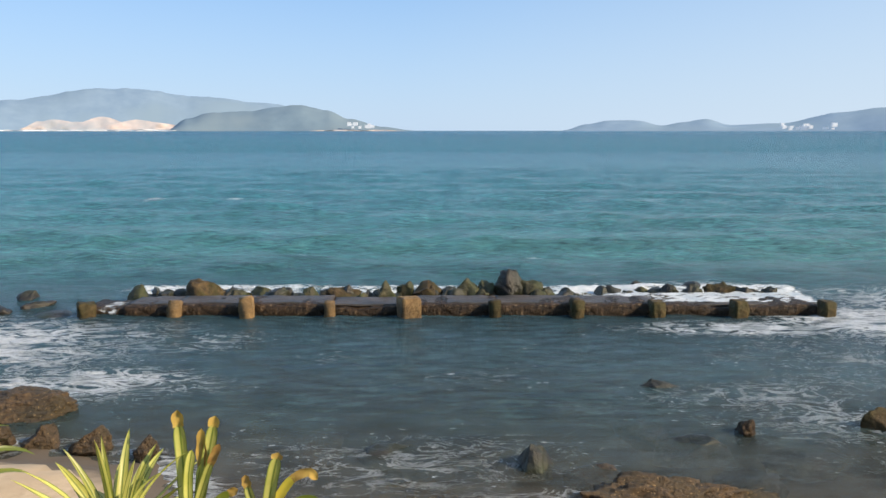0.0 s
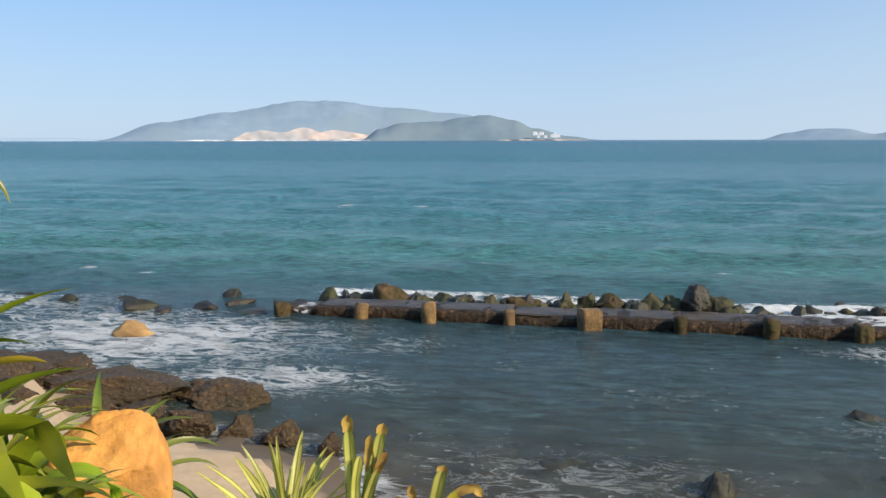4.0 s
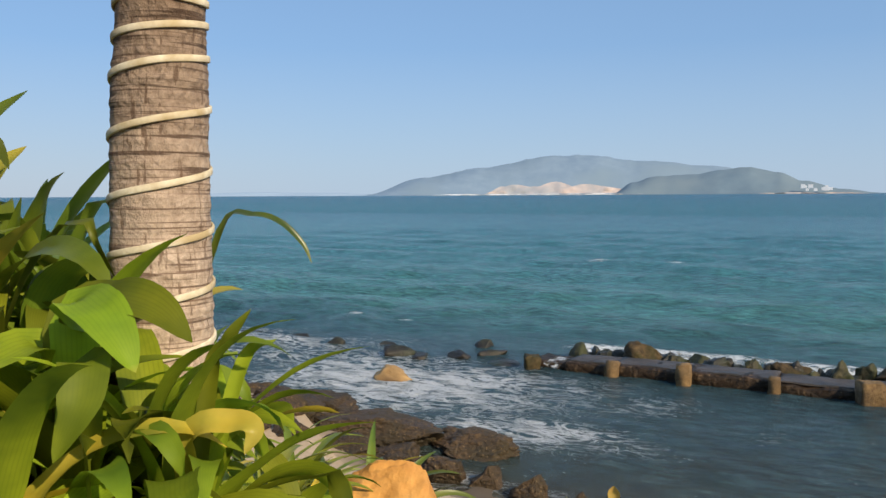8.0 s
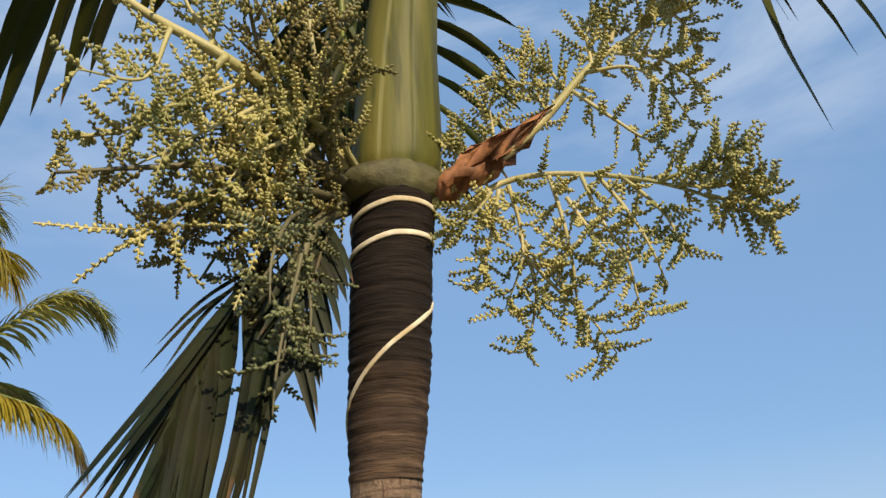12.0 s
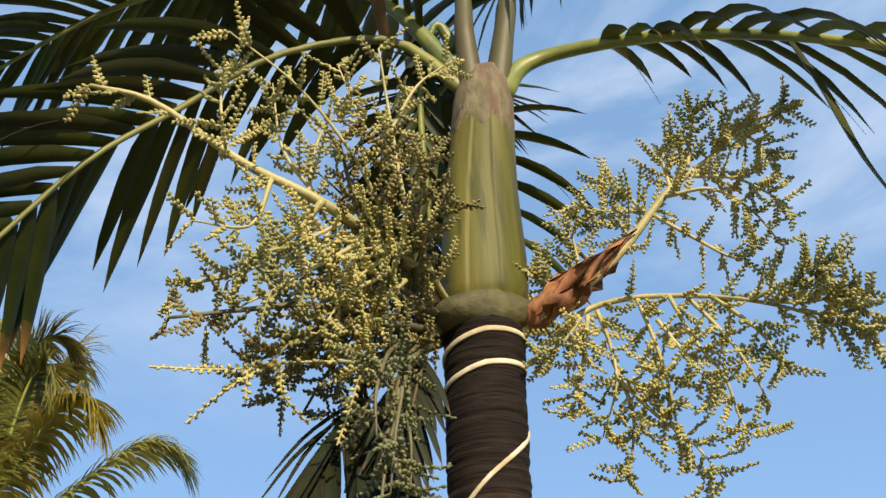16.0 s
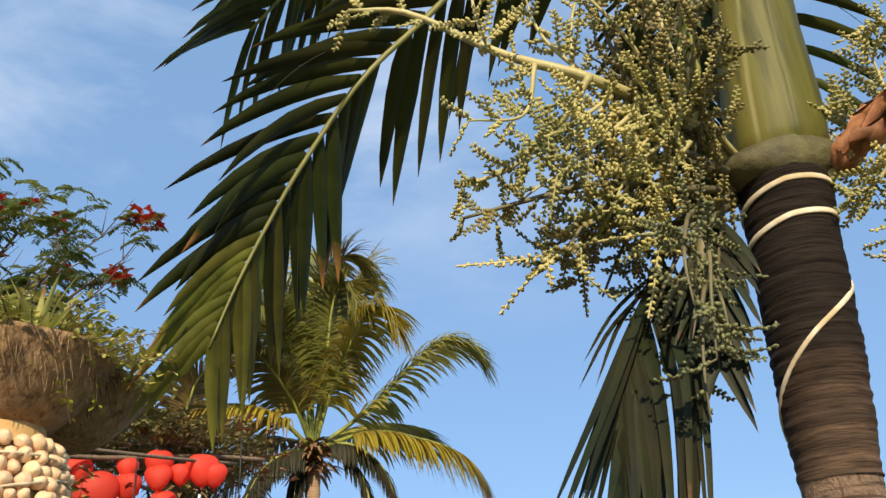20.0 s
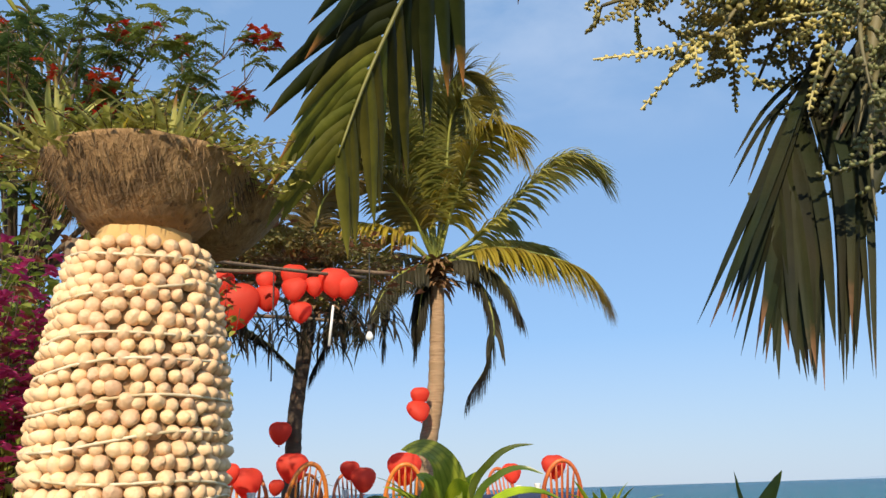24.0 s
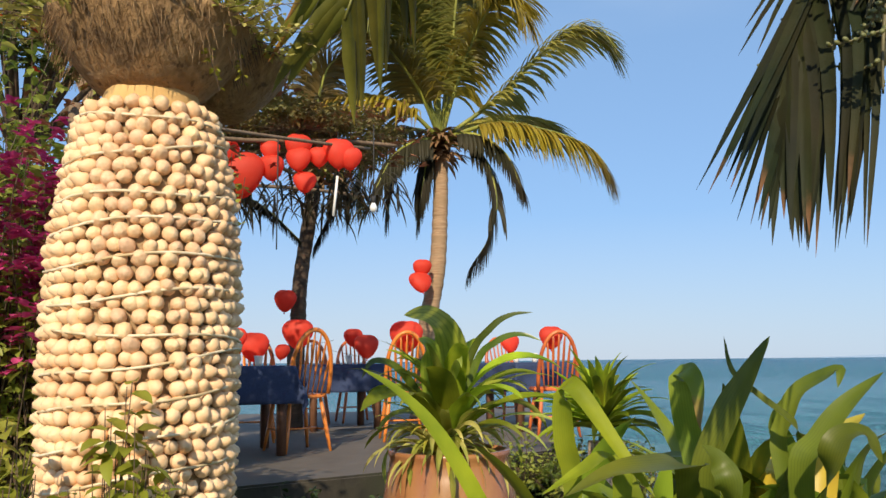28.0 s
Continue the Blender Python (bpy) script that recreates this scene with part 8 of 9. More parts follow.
def hanging(name, x, y, z0, z1, label, cat, bottom):
    h = empty(name, (x, y, z0), label, cat)
    g = Geo()
    tube(g, [Vector((0, 0, 0)), Vector((0.01, 0, (z1 - z0) * 0.5)), Vector((0, 0, z1 - z0))], 0.005, 5)
    g.ob("cable", M_STRING, h)
    if bottom == "bulb":
        g = Geo()
        tube(g, [Vector((0, 0, z1 - z0)), Vector((0, 0, z1 - z0 - 0.05))], 0.016, 8)
        g.ob("socket", M_STRING, h)
        turned([(0.012, z1 - z0 - 0.12), (0.026, z1 - z0 - 0.10), (0.028, z1 - z0 - 0.08), (0.014, z1 - z0 - 0.05)], 14).ob("bulb", M_BULB, h, "unlit clear bulb")
    if bottom == "tube":
        g = Geo()
        tube(g, [Vector((0, 0, z1 - z0)), Vector((0.01, -0.03, z1 - z0 - 0.30))], 0.010, 8)
        g.ob("lamp_tube", M_TUBE, h, "white tube lamp")


hanging("pendant_light", -6.10, 0.91, 6.0, 5.46, "bare bulb hanging on a black cable under the pergola", "light", "bulb")
hanging("tube_light", -6.20, 0.66, 5.95, 5.62, "white tube lamp hanging upright under the pergola", "light", "tube")
hanging("loose_cable", -6.1, 0.22, 5.85, 5.05, "thin dark cable hanging from the pergola", "cable", "")


# ---- coconut palms ----
def coco_palm(base, axis, radius, crown, fronds, label, seed, dark=0.0, leaf=0.74):
    rs = random.Random(seed)
    cp = empty("coconut_palm", base, label, "palm tree")
    O = Vector(base)
    g = Geo()
    c = spline(axis, 70)
    tube(g, [q - O for q in c], [radius * (1.15 - 0.3 * i / 69) * (1 + 0.035 * math.sin(i * 1.9) + 0.02 * rs.uniform(-1, 1)) + (0.06 * math.exp(-i / 5)) for i in range(70)], 14)
    g.ob("trunk", M_SHADEBARK if dark else M_COCOTRUNK, cp, "trunk darkened for shade" if dark else "ringed grey-tan trunk")
    for k, (pts, dry) in enumerate(fronds):
        cc, leaves = frond_parts(pts, 118, leaf * (0.62 if dry > 0.5 else 1.0), 0.034, (1.7 if dry > 0.2 else 1.1) if dry < 0.5 else 2.4, rs, lean=0.5, bare=0.16, seg=26, vee=0.15)
        g = Geo()
        for p, w, nrm, s in leaves:
            blade(g, [q - O for q in p], w * 1.45, nrm, 0.35)
        fr = g.ob("frond", M_COCODARK if dry > 0.5 else (M_COCOYEL if dry > 0.2 else M_COCO), cp, "dead dark drooping frond" if dry > 0.5 else ("yellowing feather frond" if dry > 0.2 else "green feather frond"))
        g = Geo()
        tube(g, [q - O for q in cc], [0.032 * (1 - 0.85 * i / 25) for i in range(26)], 7)
        g.ob("rachis", M_RACHIS, fr)
    g = Geo()
    C = Vector(crown)
    for i in range(110):      # fibrous heart of the crown
        az = rs.uniform(0, 6.28)
        blade(g, [q - O for q in rng_leaf(C + Vector((0, 0, rs.uniform(-0.35, 0.1))), Vector((math.cos(az), math.sin(az), 0.9)), rs.uniform(0.3, 0.6), 1.6, 6)], 0.07, Vector((0, 0, 1)), 0.3)
    tagged(g.ob("fibre", M_COCODRY, cp, "brown fibrous leaf bases"), kind="stuff")
    return cp


# Coconut bark with shade put into its colour.
M_SHADEBARK = mat("shaded_coconut_bark", (0.045, 0.03, 0.02), (0.13, 0.09, 0.06), 10, 0.85, 0.7, stretch=(0.5, 0.5, 4.0), c3=(0.07, 0.05, 0.035), big=1.5)
M_COCOYEL = mat("yellowing_coconut_leaflet", (0.44, 0.36, 0.035), (0.60, 0.48, 0.07), 3, 0.4, 0.0, c3=(0.34, 0.24, 0.05), big=1.2, glow=0.48, rnd=0.2, tip=((0.34, 0.19, 0.10), 0.8))
K = (-10.35, 2.56, 7.10)
coco_palm((-10.42, 2.30, 3.5), ((-10.42, 2.30, 3.45), (-10.40, 2.36, 4.6), (-10.34, 2.49, 5.4), (-10.34, 2.54, 6.2), (-10.35, 2.56, 6.95)), 0.105, K, (
    ((K, (-10.03, 3.23, 7.60), (-9.70, 3.82, 8.21), (-9.43, 4.17, 8.36), (-9.31, 4.42, 8.19)), 0.0),
    ((K, (-9.84, 3.16, 7.22), (-9.38, 3.66, 7.02), (-9.12, 4.00, 6.80), (-9.02, 4.18, 6.56)), 0.3),
    ((K, (-10.01, 2.98, 6.85), (-9.85, 3.13, 6.27), (-9.88, 3.04, 5.77), (-9.95, 2.83, 5.42)), 0.55),
    ((K, (-10.40, 2.80, 8.18), (-10.53, 3.06, 9.16), (-10.54, 3.33, 9.80), (-10.49, 3.48, 9.62)), 0.0),
    ((K, (-10.20, 2.36, 8.15), (-10.15, 2.16, 8.90), (-10.11, 1.85, 9.34), (-10.08, 1.47, 9.20)), 0.0),
    ((K, (-10.18, 2.02, 7.46), (-9.99, 1.40, 7.51), (-9.86, 0.84, 7.32), (-9.89, 0.58, 6.96)), 0.3),
    ((K, (-10.26, 2.14, 7.02), (-10.21, 1.91, 6.66), (-10.22, 1.84, 6.08)), 0.6),
    ((K, (-10.62, 2.75, 8.42), (-11.02, 2.79, 9.62), (-11.45, 2.74, 10.47), (-11.90, 2.58, 10.78)), 0.0),
    ((K, (-10.71, 3.16, 7.50), (-10.97, 3.92, 7.66), (-11.10, 4.40, 7.56)), 0.0),
    ((K, (-10.83, 2.35, 7.36), (-11.21, 2.00, 7.40), (-11.46, 1.72, 7.05), (-11.47, 1.65, 6.56)), 0.0),
    ((K, (-10.14, 2.19, 7.73), (-9.95, 1.67, 8.23), (-9.82, 1.22, 8.28), (-9.67, 0.80, 7.82)), 0.0),
    ((K, (-10.25, 2.50, 8.3), (-10.10, 2.60, 9.2), (-9.95, 2.85, 9.7), (-9.85, 3.1, 9.5)), 0.0),
    ((K, (-10.3, 2.40, 6.9), (-10.25, 2.30, 6.5), (-10.25, 2.25, 6.1)), 0.6),
    ((K, (-10.20, 2.30, 7.8), (-9.95, 2.00, 8.5), (-9.7, 1.75, 8.7), (-9.5, 1.5, 8.4)), 0.0),
    ((K, (-10.1, 2.75, 7.9), (-9.8, 3.0, 8.6), (-9.55, 3.2, 8.8), (-9.35, 3.35, 8.5)), 0.3),
    ((K, (-10.3, 2.2, 8.0), (-10.3, 1.85, 8.8), (-10.25, 1.5, 9.0), (-10.2, 1.15, 8.6)), 0.0),
    ((K, (-10.15, 2.65, 8.0), (-10.0, 2.7, 8.9), (-9.8, 2.8, 9.2), (-9.6, 2.9, 8.9)), 0.0),
    ((K, (-10.1, 2.2, 7.0), (-9.9, 1.85, 6.75), (-9.75, 1.6, 6.3)), 0.6),
    ((K, (-10.0, 2.9, 7.1), (-9.7, 3.2, 6.8), (-9.55, 3.35, 6.35)), 0.6)), "tall coconut palm with yellowing fronds beside the terrace", 61)
K2 = (-9.64, 0.90, 6.55)
coco_palm((-9.70, 0.62, 3.5), ((-9.70, 0.62, 3.45), (-9.66, 0.69, 4.5), (-9.66, 0.72, 5.2), (-9.64, 0.86, 6.2), (-9.64, 0.90, 6.5)), 0.085, K2, (
    ((K2, (-9.55, 1.05, 6.60), (-9.48, 1.16, 6.35), (-9.46, 1.20, 6.02)), 0.6),
    ((K2, (-9.64, 0.88, 7.13), (-9.53, 0.99, 7.65), (-9.49, 1.25, 7.86)), 0.0),
    ((K2, (-9.47, 0.48, 7.19), (-9.39, 0.03, 7.46), (-9.19, -0.32, 7.23)), 0.0),
    ((K2, (-9.52, 1.07, 6.30), (-9.52, 1.04, 5.96), (-9.54, 0.88, 5.60)), 0.6)), "slender coconut palm on the terrace, trunk darkened for shade", 62, dark=1.0, leaf=0.5)
K4 = (-9.44, -0.53, 6.12)
coco_palm((-9.80, -0.48, 3.5), ((-9.80, -0.48, 3.45), (-9.75, -0.50, 4.4), (-9.6, -0.52, 5.4), (-9.44, -0.53, 6.05)), 0.09, K4, (
    ((K4, (-9.315, -0.029, 6.065), (-9.248, 0.299, 5.910), (-9.198, 0.661, 5.574)), 0.6),
    ((K4, (-9.6, -0.65, 6.6), (-9.8, -0.9, 7.0), (-10.1, -1.2, 7.1)), 0.0),
    ((K4, (-9.9, -0.3, 6.5), (-10.4, -0.2, 6.7), (-10.9, -0.2, 6.5)), 0.0)), "low coconut palm behind the shell pillar", 64, dark=1.0, leaf=0.30)
K3 = (-9.23, -3.45, 10.89)
coco_palm((-10.9, -2.1, 3.2), ((-10.9, -2.1, 3.1), (-10.8, -2.0, 5.5), (-10.5, -1.7, 7.4), (-9.28, -3.48, 10.80)), 0.10, K3, (
    ((K3, (-8.963, -2.994, 10.885), (-8.786, -2.530, 10.692), (-8.766, -2.117, 10.450), (-8.834, -1.880, 10.148)), 0.0),
    ((K3, (-10.6, -2.4, 8.9), (-10.8, -3.2, 8.8), (-10.9, -3.9, 8.2)), 0.0),
    ((K3, (-11.2, -1.5, 9.2), (-12.0, -1.2, 9.4), (-12.7, -1.0, 8.9)), 0.0),
    ((K3, (-10.0, -2.0, 9.0), (-9.6, -2.6, 9.0), (-9.3, -3.2, 8.4)), 0.0)), "tall coconut palm behind the flame tree", 63, leaf=0.6)
# ---- planting round the terrace ----
pot = empty("clay_pot", (-3.52, 0.755, 3.02), "large glazed red-brown clay jar in the garden bed", "pot")
turned([(0.16, 0.0), (0.20, 0.08), (0.255, 0.30), (0.272, 0.55), (0.268, 0.70), (0.250, 0.80), (0.238, 0.84), (0.240, 0.865), (0.246, 0.875), (0.246, 0.89), (0.228, 0.893), (0.222, 0.86), (0.05, 0.84)], 56, 0.01).ob("jar", M_POT, pot)
turned([(0.215, 0.835), (0.21, 0.85), (0.05, 0.862)], 40, 0.05).ob("soil", M_SOIL, pot, "dark potting soil")
strap_plant("potted_lily", (-3.52, 0.755, 3.86), 12, 0.54, 0.10, M_LILY, "broad-leaved bright green plant in the clay jar", 501, (0.8, 1.5), (0.5, 1.9), 0.14, 0.4, 0.0)
strap_plant("potted_lily", (-3.54, 0.77, 3.86), 36, 0.50, 0.044, M_MIDLEAF, "mid-green strap-leaved plant arching out of the clay jar", 504, (0.35, 1.45), (0.7, 2.6), 0.12, 0.3, 0.04)
strap_plant("potted_grass", (-3.48, 0.72, 3.86), 70, 0.34, 0.026, M_WEED, "fringe of narrow light green leaves at the jar's rim", 502, (0.3, 1.3), (1.2, 2.6), 0.02, 0.3, 0.1)
big_leaf = empty("potted_lily", (-3.50, 0.76, 3.86), "tall plant in the clay jar with one broad folded leaf", "plant")
for line, width, m in ((((-3.533, 0.774, 4.169), (-3.495, 0.742, 4.353), (-3.462, 0.663, 4.438), (-3.429, 0.551, 4.445)), 0.155, M_MIDLEAF), (((-3.531, 0.848, 4.260), (-3.460, 0.925, 4.397), (-3.414, 0.995, 4.446), (-3.371, 1.073, 4.455)), 0.035, M_DARKLEAF), (((-3.480, 0.856, 4.237), (-3.405, 0.930, 4.338), (-3.339, 1.003, 4.365), (-3.302, 1.079, 4.339)), 0.035, M_DARKLEAF), (((-3.485, 0.690, 4.149), (-3.421, 0.652, 4.306), (-3.378, 0.596, 4.350)), 0.11, M_MIDLEAF), (((-3.555, 0.636, 4.125), (-3.524, 0.536, 4.241), (-3.505, 0.440, 4.264), (-3.505, 0.395, 4.198)), 0.040, M_DARKLEAF)):
    g = Geo()
    blade(g, [q - big_leaf.location for q in spline(((-3.50, 0.76, 3.86),) + line, 20)], width, Vector((0.8, -0.2, 0.5)), 0.3, 1.0, 0.4, 0.08, width * 50)
    g.ob("leaf", m, big_leaf)
g = Geo()
tube(g, [Vector((0, 0, 0)), Vector((0.02, 0, 0.4)), Vector((0, 0.02, 0.86))], [0.13, 0.10, 0.09], 16)
stump = g.ob("stump", M_TRUNK)
stump.location = (-4.08, 1.70, 3.0)
tagged(stump, "pale fibrous plant stump in the garden bed", "stump")
strap_plant("crowned_plant", (-4.08, 1.70, 3.84), 70, 0.36, 0.050, M_LILY, "bright green rosette plant on a pale stump", 503, (0.1, 1.5), (0.3, 1.5), 0.14, 0.35, 0.05)
for i, (x, y, h) in enumerate(((-4.6, 0.35, 0.3), (-4.9, 0.9, 0.28), (-5.2, 1.5, 0.3), (-4.5, 1.2, 0.25), (-5.7, 2.3, 0.3), (-5.0, 2.2, 0.35), (-4.3, -0.1, 0.3), (-6.4, 3.2, 0.4), (-5.6, 3.3, 0.5))):
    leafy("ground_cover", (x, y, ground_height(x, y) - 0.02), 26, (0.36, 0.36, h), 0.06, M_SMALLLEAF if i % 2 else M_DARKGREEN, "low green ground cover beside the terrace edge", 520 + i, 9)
for i, (x, y, h) in enumerate(((-5.15, -0.15, 0.40), (-5.3, 0.35, 0.42), (-5.45, 0.8, 0.40), (-5.75, 1.25, 0.42), (-6.15, 1.75, 0.42), (-6.45, 2.2, 0.40), (-6.75, 2.7, 0.42))):
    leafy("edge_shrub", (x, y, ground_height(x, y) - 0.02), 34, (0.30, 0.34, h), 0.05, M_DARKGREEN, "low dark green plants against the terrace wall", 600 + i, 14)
for i, (x, y, h) in enumerate(((-2.6, 2.9, 0.4), (-3.6, 2.6, 0.45), (-2.9, 1.9, 0.4), (-3.2, 3.4, 0.4))):
    leafy("low_shrub", (x, y, ground_height(x, y) - 0.05), 30, (0.45, 0.45, h + 0.2), 0.05, M_SMALLLEAF, "low green shrub on the garden bank", 540 + i, 12)
for i, (x, y, h) in enumerate(((-6.1, 2.05, 0.42), (-6.35, 2.45, 0.44), (-5.75, 2.35, 0.40), (-6.05, 2.80, 0.42), (-5.5, 2.70, 0.38))):
    z = ground_height(x, y) - 0.02
    leafy("low_shrub", (x, y, z), 44, (0.34, 0.34, h), 0.045, M_DARKGREEN if i % 2 else M_SMALLLEAF, "low green plants past the corner of the terrace", 650 + i, 14, trunk_h=max(0.0, 3.42 - z))
rs = random.Random(640)
g = Geo()
for i in range(420):       # fallen leaves on the garden bed
    x, y = rs.uniform(-5.4, -2.7), rs.uniform(-0.6, 2.4)
    az = rs.uniform(0, 6.28)
    blade(g, rng_leaf(Vector((x, y, ground_height(x, y) + rs.uniform(0.0, 0.02))), Vector((math.cos(az), math.sin(az), rs.uniform(0.0, 0.3))), rs.uniform(0.05, 0.14), 0.3, 4), rs.uniform(0.02, 0.05), Vector((0, 0, 1)), 0.3)
tagged(g.ob("leaf_litter", M_LITTER), "fallen dry leaves on the garden soil", "leaf litter", kind="stuff")
for x, y, az, ln in ((-4.7, 0.55, 0.9, 1.5), (-4.9, 1.0, 1.15, 1.4), (-4.55, 1.15, 0.75, 1.1), (-5.05, 0.75, 1.0, 1.7), (-4.4, 0.75, 1.3, 1.0)):      # dry fronds lie before the terrace
    z = ground_height(x, y) + 0.03
    fallen = empty("fallen_frond", (x, y, z), "dry brown palm frond lying on the garden bed", "palm frond", "fallen fronds")
    d = Vector((math.cos(az), math.sin(az), 0))
    p = [d * (ln * (i / 9 - 0.5)) + Vector((0, 0, 0.02 + 0.02 * math.sin(i * 1.3 + x * 5))) for i in range(10)]
    g = Geo()
    tube(g, p, [0.024 * (1 - 0.75 * i / 9) for i in range(10)], 7)
    g.ob("rachis", M_LITTER, fallen)
    g = Geo()
    for i in range(44):
        b = p[0].lerp(p[9], 0.2 + 0.8 * i / 44)
        blade(g, rng_leaf(b + Vector((0, 0, 0.02)), d * 0.8 + Vector((-d.y, d.x, 0)) * (1 if i % 2 else -1) + Vector((0, 0, rs.uniform(0.0, 0.25))), ln * rs.uniform(0.16, 0.26), 0.25, 5), 0.022, Vector((0, 0, 1)), 0.3)
    tagged(g.ob("leaflet_mass", M_LITTER, fallen), kind="stuff")
# creeper in front of the pillar
leafy("creeper", (-1.81, -0.31, 3.0), 30, (0.04, 0.06, 0.26), 0.048, M_LIGHTLEAF, "young light green vine climbing before the shell pillar", 560, 14, trunk_h=0.99, up=1.0)
leafy("creeper", (-1.80, -0.30, 3.0), 60, (0.05, 0.17, 0.13), 0.045, M_LIGHTLEAF, "low yellow-green creeper at the foot of the shell pillar", 562, 12, trunk_h=0.96, up=0.9)
leafy("creeper", (-1.83, -0.51, 3.0), 60, (0.12, 0.09, 0.32), 0.05, M_LIGHTLEAF, "young light green vine beside the shell pillar", 561, 10, trunk_h=0.86, up=1.0)
# bougainvillea and hedge behind the pillar
leafy("bougainvillea", (-3.6, -0.92, 2.95), 230, (0.70, 0.64, 0.72), 0.050, M_SMALLLEAF, "bougainvillea bush with magenta flowers", 570, 36, flowers=((M_MAGENTA, 1700, 0.036, "magenta bracts"), (M_RUST, 220, 0.034, "withered pink bracts")), trunk_h=1.42, up=0.8)
leafy("hedge_shrub", (-4.6, -1.7, 3.0), 260, (1.2, 1.15, 1.7), 0.065, M_SMALLLEAF, "dense green garden shrub", 571, 46, trunk_h=1.6, up=0.9, flowers=((M_FLAME, 60, 0.04, "orange-red flowers"),))
leafy("hedge_shrub", (-5.5, -0.75, 3.4), 200, (0.8, 0.75, 0.9), 0.055, M_SMALLLEAF, "creeper-covered shrub with yellowing leaves by the pergola", 572, 38, trunk_h=1.75, up=0.9, flowers=((M_RUST, 160, 0.05, "withered brown flowers"), (M_FLAME, 30, 0.035, "red flowers")))
M_DRYVINE = mat("withering_creeper_leaf", (0.10, 0.085, 0.025), (0.26, 0.19, 0.06), 6, 0.6, 0.1, c3=(0.16, 0.17, 0.04), big=2.5, rnd=0.35, glow=0.3, hue=0.03)
leafy("hedge_shrub", (-6.4, 0.35, 6.0), 110, (0.5, 0.75, 0.20), 0.040, M_DRYVINE, "withering creeper along the pergola beam", 576, 22, up=0.5)
leafy("hedge_shrub", (-7.2, 0.45, 6.02), 190, (1.0, 1.1, 0.50), 0.045, M_DRYVINE, "brown withering creeper over the pergola roof", 573, 30, up=0.6, flowers=((M_RUST, 120, 0.06, "dry orange-brown leaves"),))
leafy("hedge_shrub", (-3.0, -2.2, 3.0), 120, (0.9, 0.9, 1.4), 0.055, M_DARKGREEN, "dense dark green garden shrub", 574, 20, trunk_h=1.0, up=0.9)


M_FLAMELEAF = mat("flame_tree_leaflet", (0.055, 0.105, 0.030), (0.13, 0.19, 0.055), 4, 0.5, 0.0, c3=(0.22, 0.26, 0.05), big=1.6, glow=0.35)


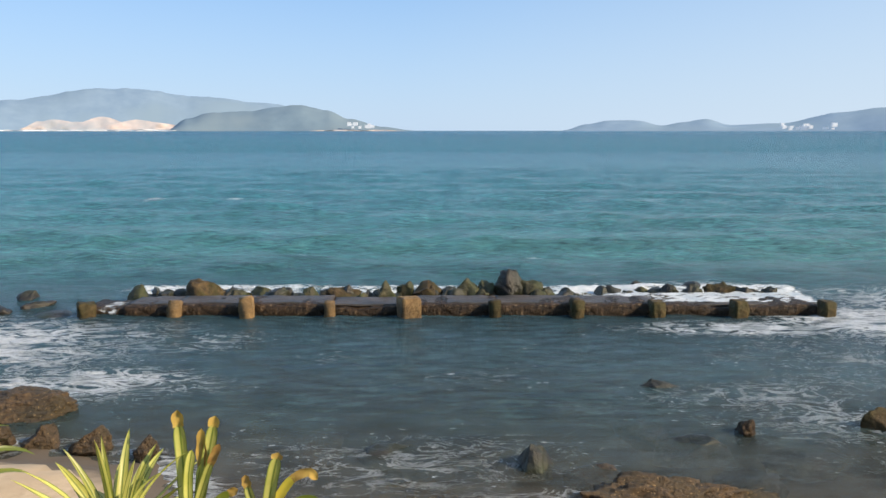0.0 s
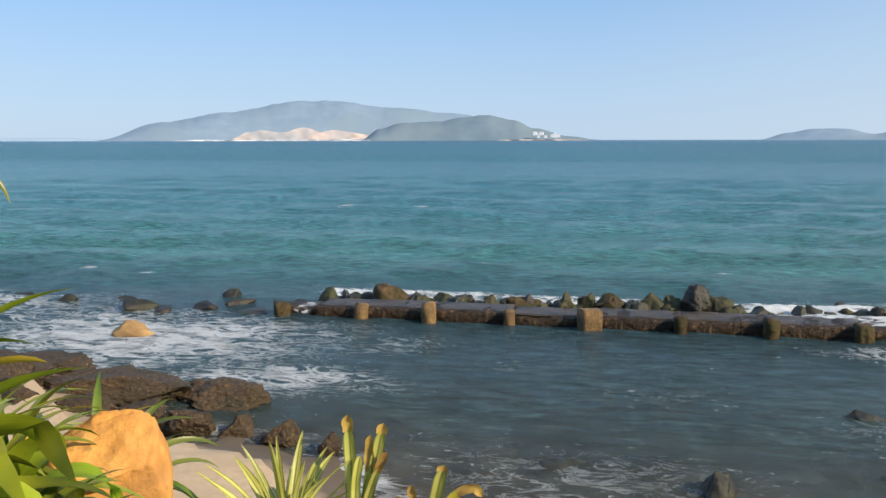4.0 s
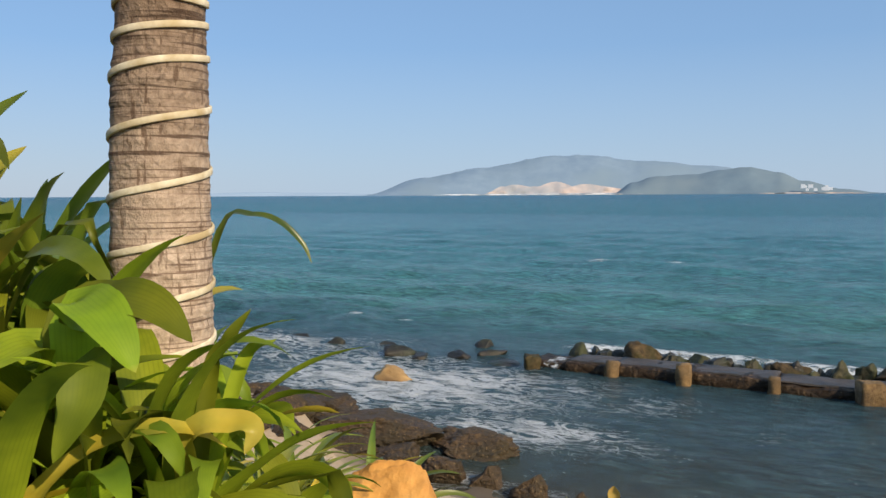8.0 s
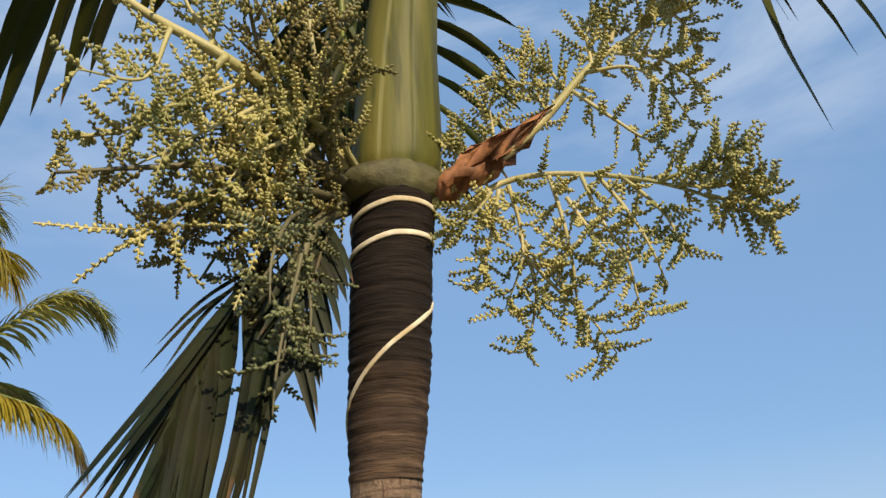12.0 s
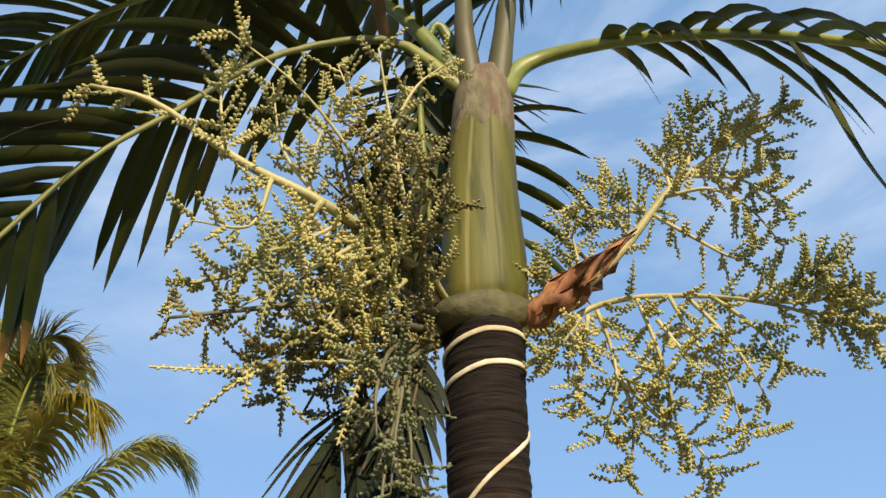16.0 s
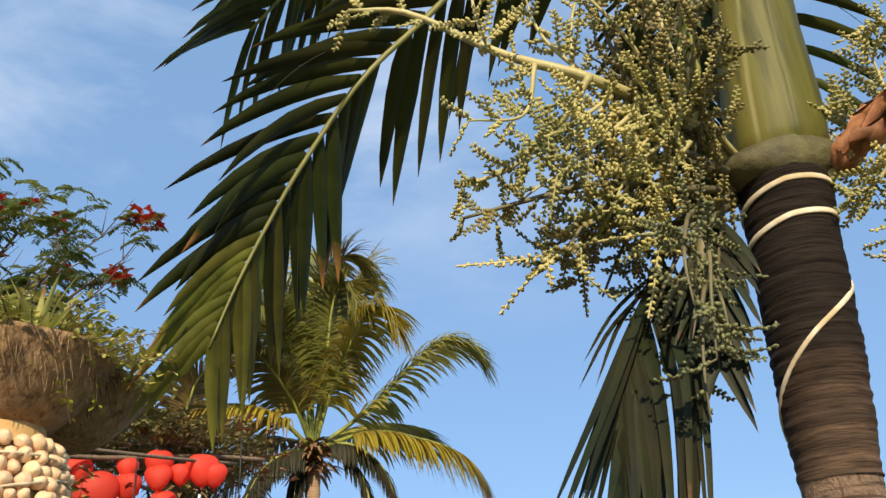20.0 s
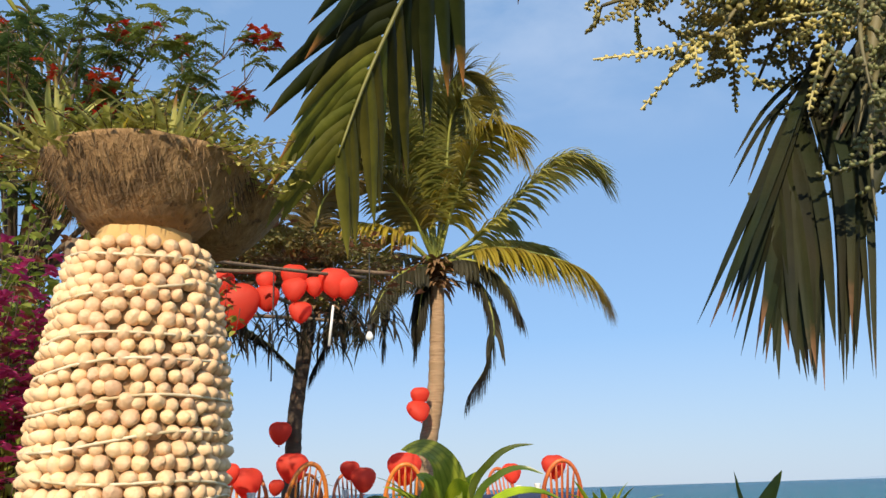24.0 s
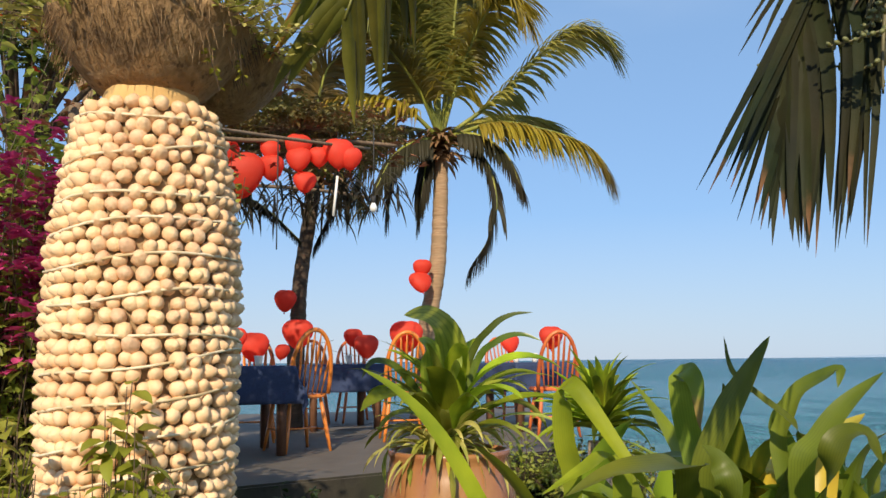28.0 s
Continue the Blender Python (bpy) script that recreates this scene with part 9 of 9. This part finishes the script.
def flame_tree():
    """A wide flat-topped tree: level limbs that fork, with feathery leaves gathered in clumps and blossoms on the twigs."""
    rs = random.Random(580)
    O = Vector((-6.6, -1.6, 3.2))
    ft = empty("flame_tree", O, "flame tree with feathery green leaves and orange-red blossoms", "tree")
    fork = Vector((-6.5, -1.55, 5.7))
    g = Geo()
    tube(g, [Vector((0, 0, -0.3)), Vector((0.08, 0.1, 1.2)), Vector((0.0, 0.15, 2.2)), fork - O], [0.16, 0.12, 0.10, 0.07], 12)
    g.ob("trunk", M_POLE, ft)
    leaves, twigs, red, fade = Geo(), Geo(), Geo(), Geo()
    tips = ((-5.72, -0.20, 7.28), (-5.72, -0.04, 7.12), (-5.71, -0.45, 6.95), (-5.75, -0.15, 6.90), (-5.68, -0.77, 7.37), (-5.62, -1.18, 7.24), (-5.57, -1.40, 7.06), (-5.55, -1.50, 6.80), (-5.70, -0.59, 7.50),
            (-5.65, -1.00, 7.03), (-5.62, -1.15, 6.50), (-5.58, -1.39, 6.30), (-6.0, -1.7, 7.3), (-6.3, -0.9, 7.7), (-6.6, -1.8, 7.8), (-5.6, -1.9, 6.9), (-6.4, -0.5, 7.5), (-7.2, -0.9, 7.6), (-5.5, -1.7, 6.2), (-6.1, -1.2, 7.8))
    blossom = {0: 40, 1: 34, 3: 10, 5: 40, 9: 36, 6: 12, 4: 8, 14: 10}
    for k, tip in enumerate(tips):
        tip = Vector(tip)
        mid = fork.lerp(tip, 0.55) + Vector((rs.uniform(-0.1, 0.1), rs.uniform(-0.1, 0.1), rs.uniform(-0.02, 0.16)))
        c = [q - O for q in spline((fork, mid, tip), 12)]
        g = Geo()
        tube(g, c, [0.026 * (1 - 0.82 * i / 11) for i in range(12)], 6)
        g.ob("limb", M_TWIG, ft)
        sprays = []
        for _ in range(7):
            b = c[rs.randrange(5, 12)]
            d = (tip - fork).normalized() + Vector((rs.gauss(0, 0.8), rs.gauss(0, 0.8), rs.gauss(0.0, 0.18)))
            p = rng_leaf(b, d, rs.uniform(0.20, 0.44), 0.10, 6)
            tube(twigs, p, [0.005 - 0.0007 * j for j in range(6)], 4, False)
            sprays.append(p)
        for p in sprays:
            for _ in range(9):
                b = p[rs.randrange(2, 6)]
                az, el = rs.uniform(0, 6.28), rs.uniform(-0.35, 0.3)
                q = rng_leaf(b, Vector((math.cos(az) * math.cos(el), math.sin(az) * math.cos(el), math.sin(el))), rs.uniform(0.10, 0.20), 0.6, 6)
                t2 = tangents(q)
                for j in range(8):
                    jj = min(4, int(j / 8 * 5))
                    bb = q[jj].lerp(q[jj + 1], j / 8 * 5 - jj)
                    sd = t2[jj].cross(Vector((0, 0, 1)))
                    for sg in (-1, 1):
                        blade(leaves, rng_leaf(bb, sd * sg + t2[jj] * 0.5 + Vector((0, 0, rs.uniform(-0.3, 0.3))), 0.042, 0.25, 3), 0.020, Vector((0, 0, 1)), 0.1)
        for _ in range(3):       # bare twigs stand out of the crown
            tube(twigs, rng_leaf(c[rs.randrange(7, 12)], (tip - fork).normalized() + Vector((rs.gauss(0, 0.5), rs.gauss(0, 0.5), rs.uniform(0.1, 0.7))), rs.uniform(0.2, 0.5), 0.0, 6), [0.006 - 0.0009 * j for j in range(6)], 4, False)
        for n in range(blossom.get(k, 1)):
            b = sprays[n % 3][-1] + Vector((rs.gauss(0, 0.045), rs.gauss(0, 0.045), rs.gauss(0.0, 0.035)))
            to = fade if rs.random() < 0.2 else red
            for q in range(5):
                az, el = q * 1.257 + rs.uniform(-0.2, 0.2), rs.uniform(-0.2, 0.9)
                blade(to, rng_leaf(b, Vector((math.cos(az) * math.cos(el), math.sin(az) * math.cos(el), math.sin(el))), 0.045, 0.4, 4), 0.034, Vector((0, 0, 1)), 0.3)
    tagged(leaves.ob("foliage", M_FLAMELEAF, ft, "feathery dark green leaves"), kind="stuff")
    tagged(twigs.ob("twig_mass", M_TWIG, ft), kind="stuff")
    tagged(red.ob("blossom_mass", M_FLAME, ft, "orange-red blossoms"), kind="stuff")
    tagged(fade.ob("blossom_mass", M_RUST, ft, "fading blossoms"), kind="stuff")


flame_tree()
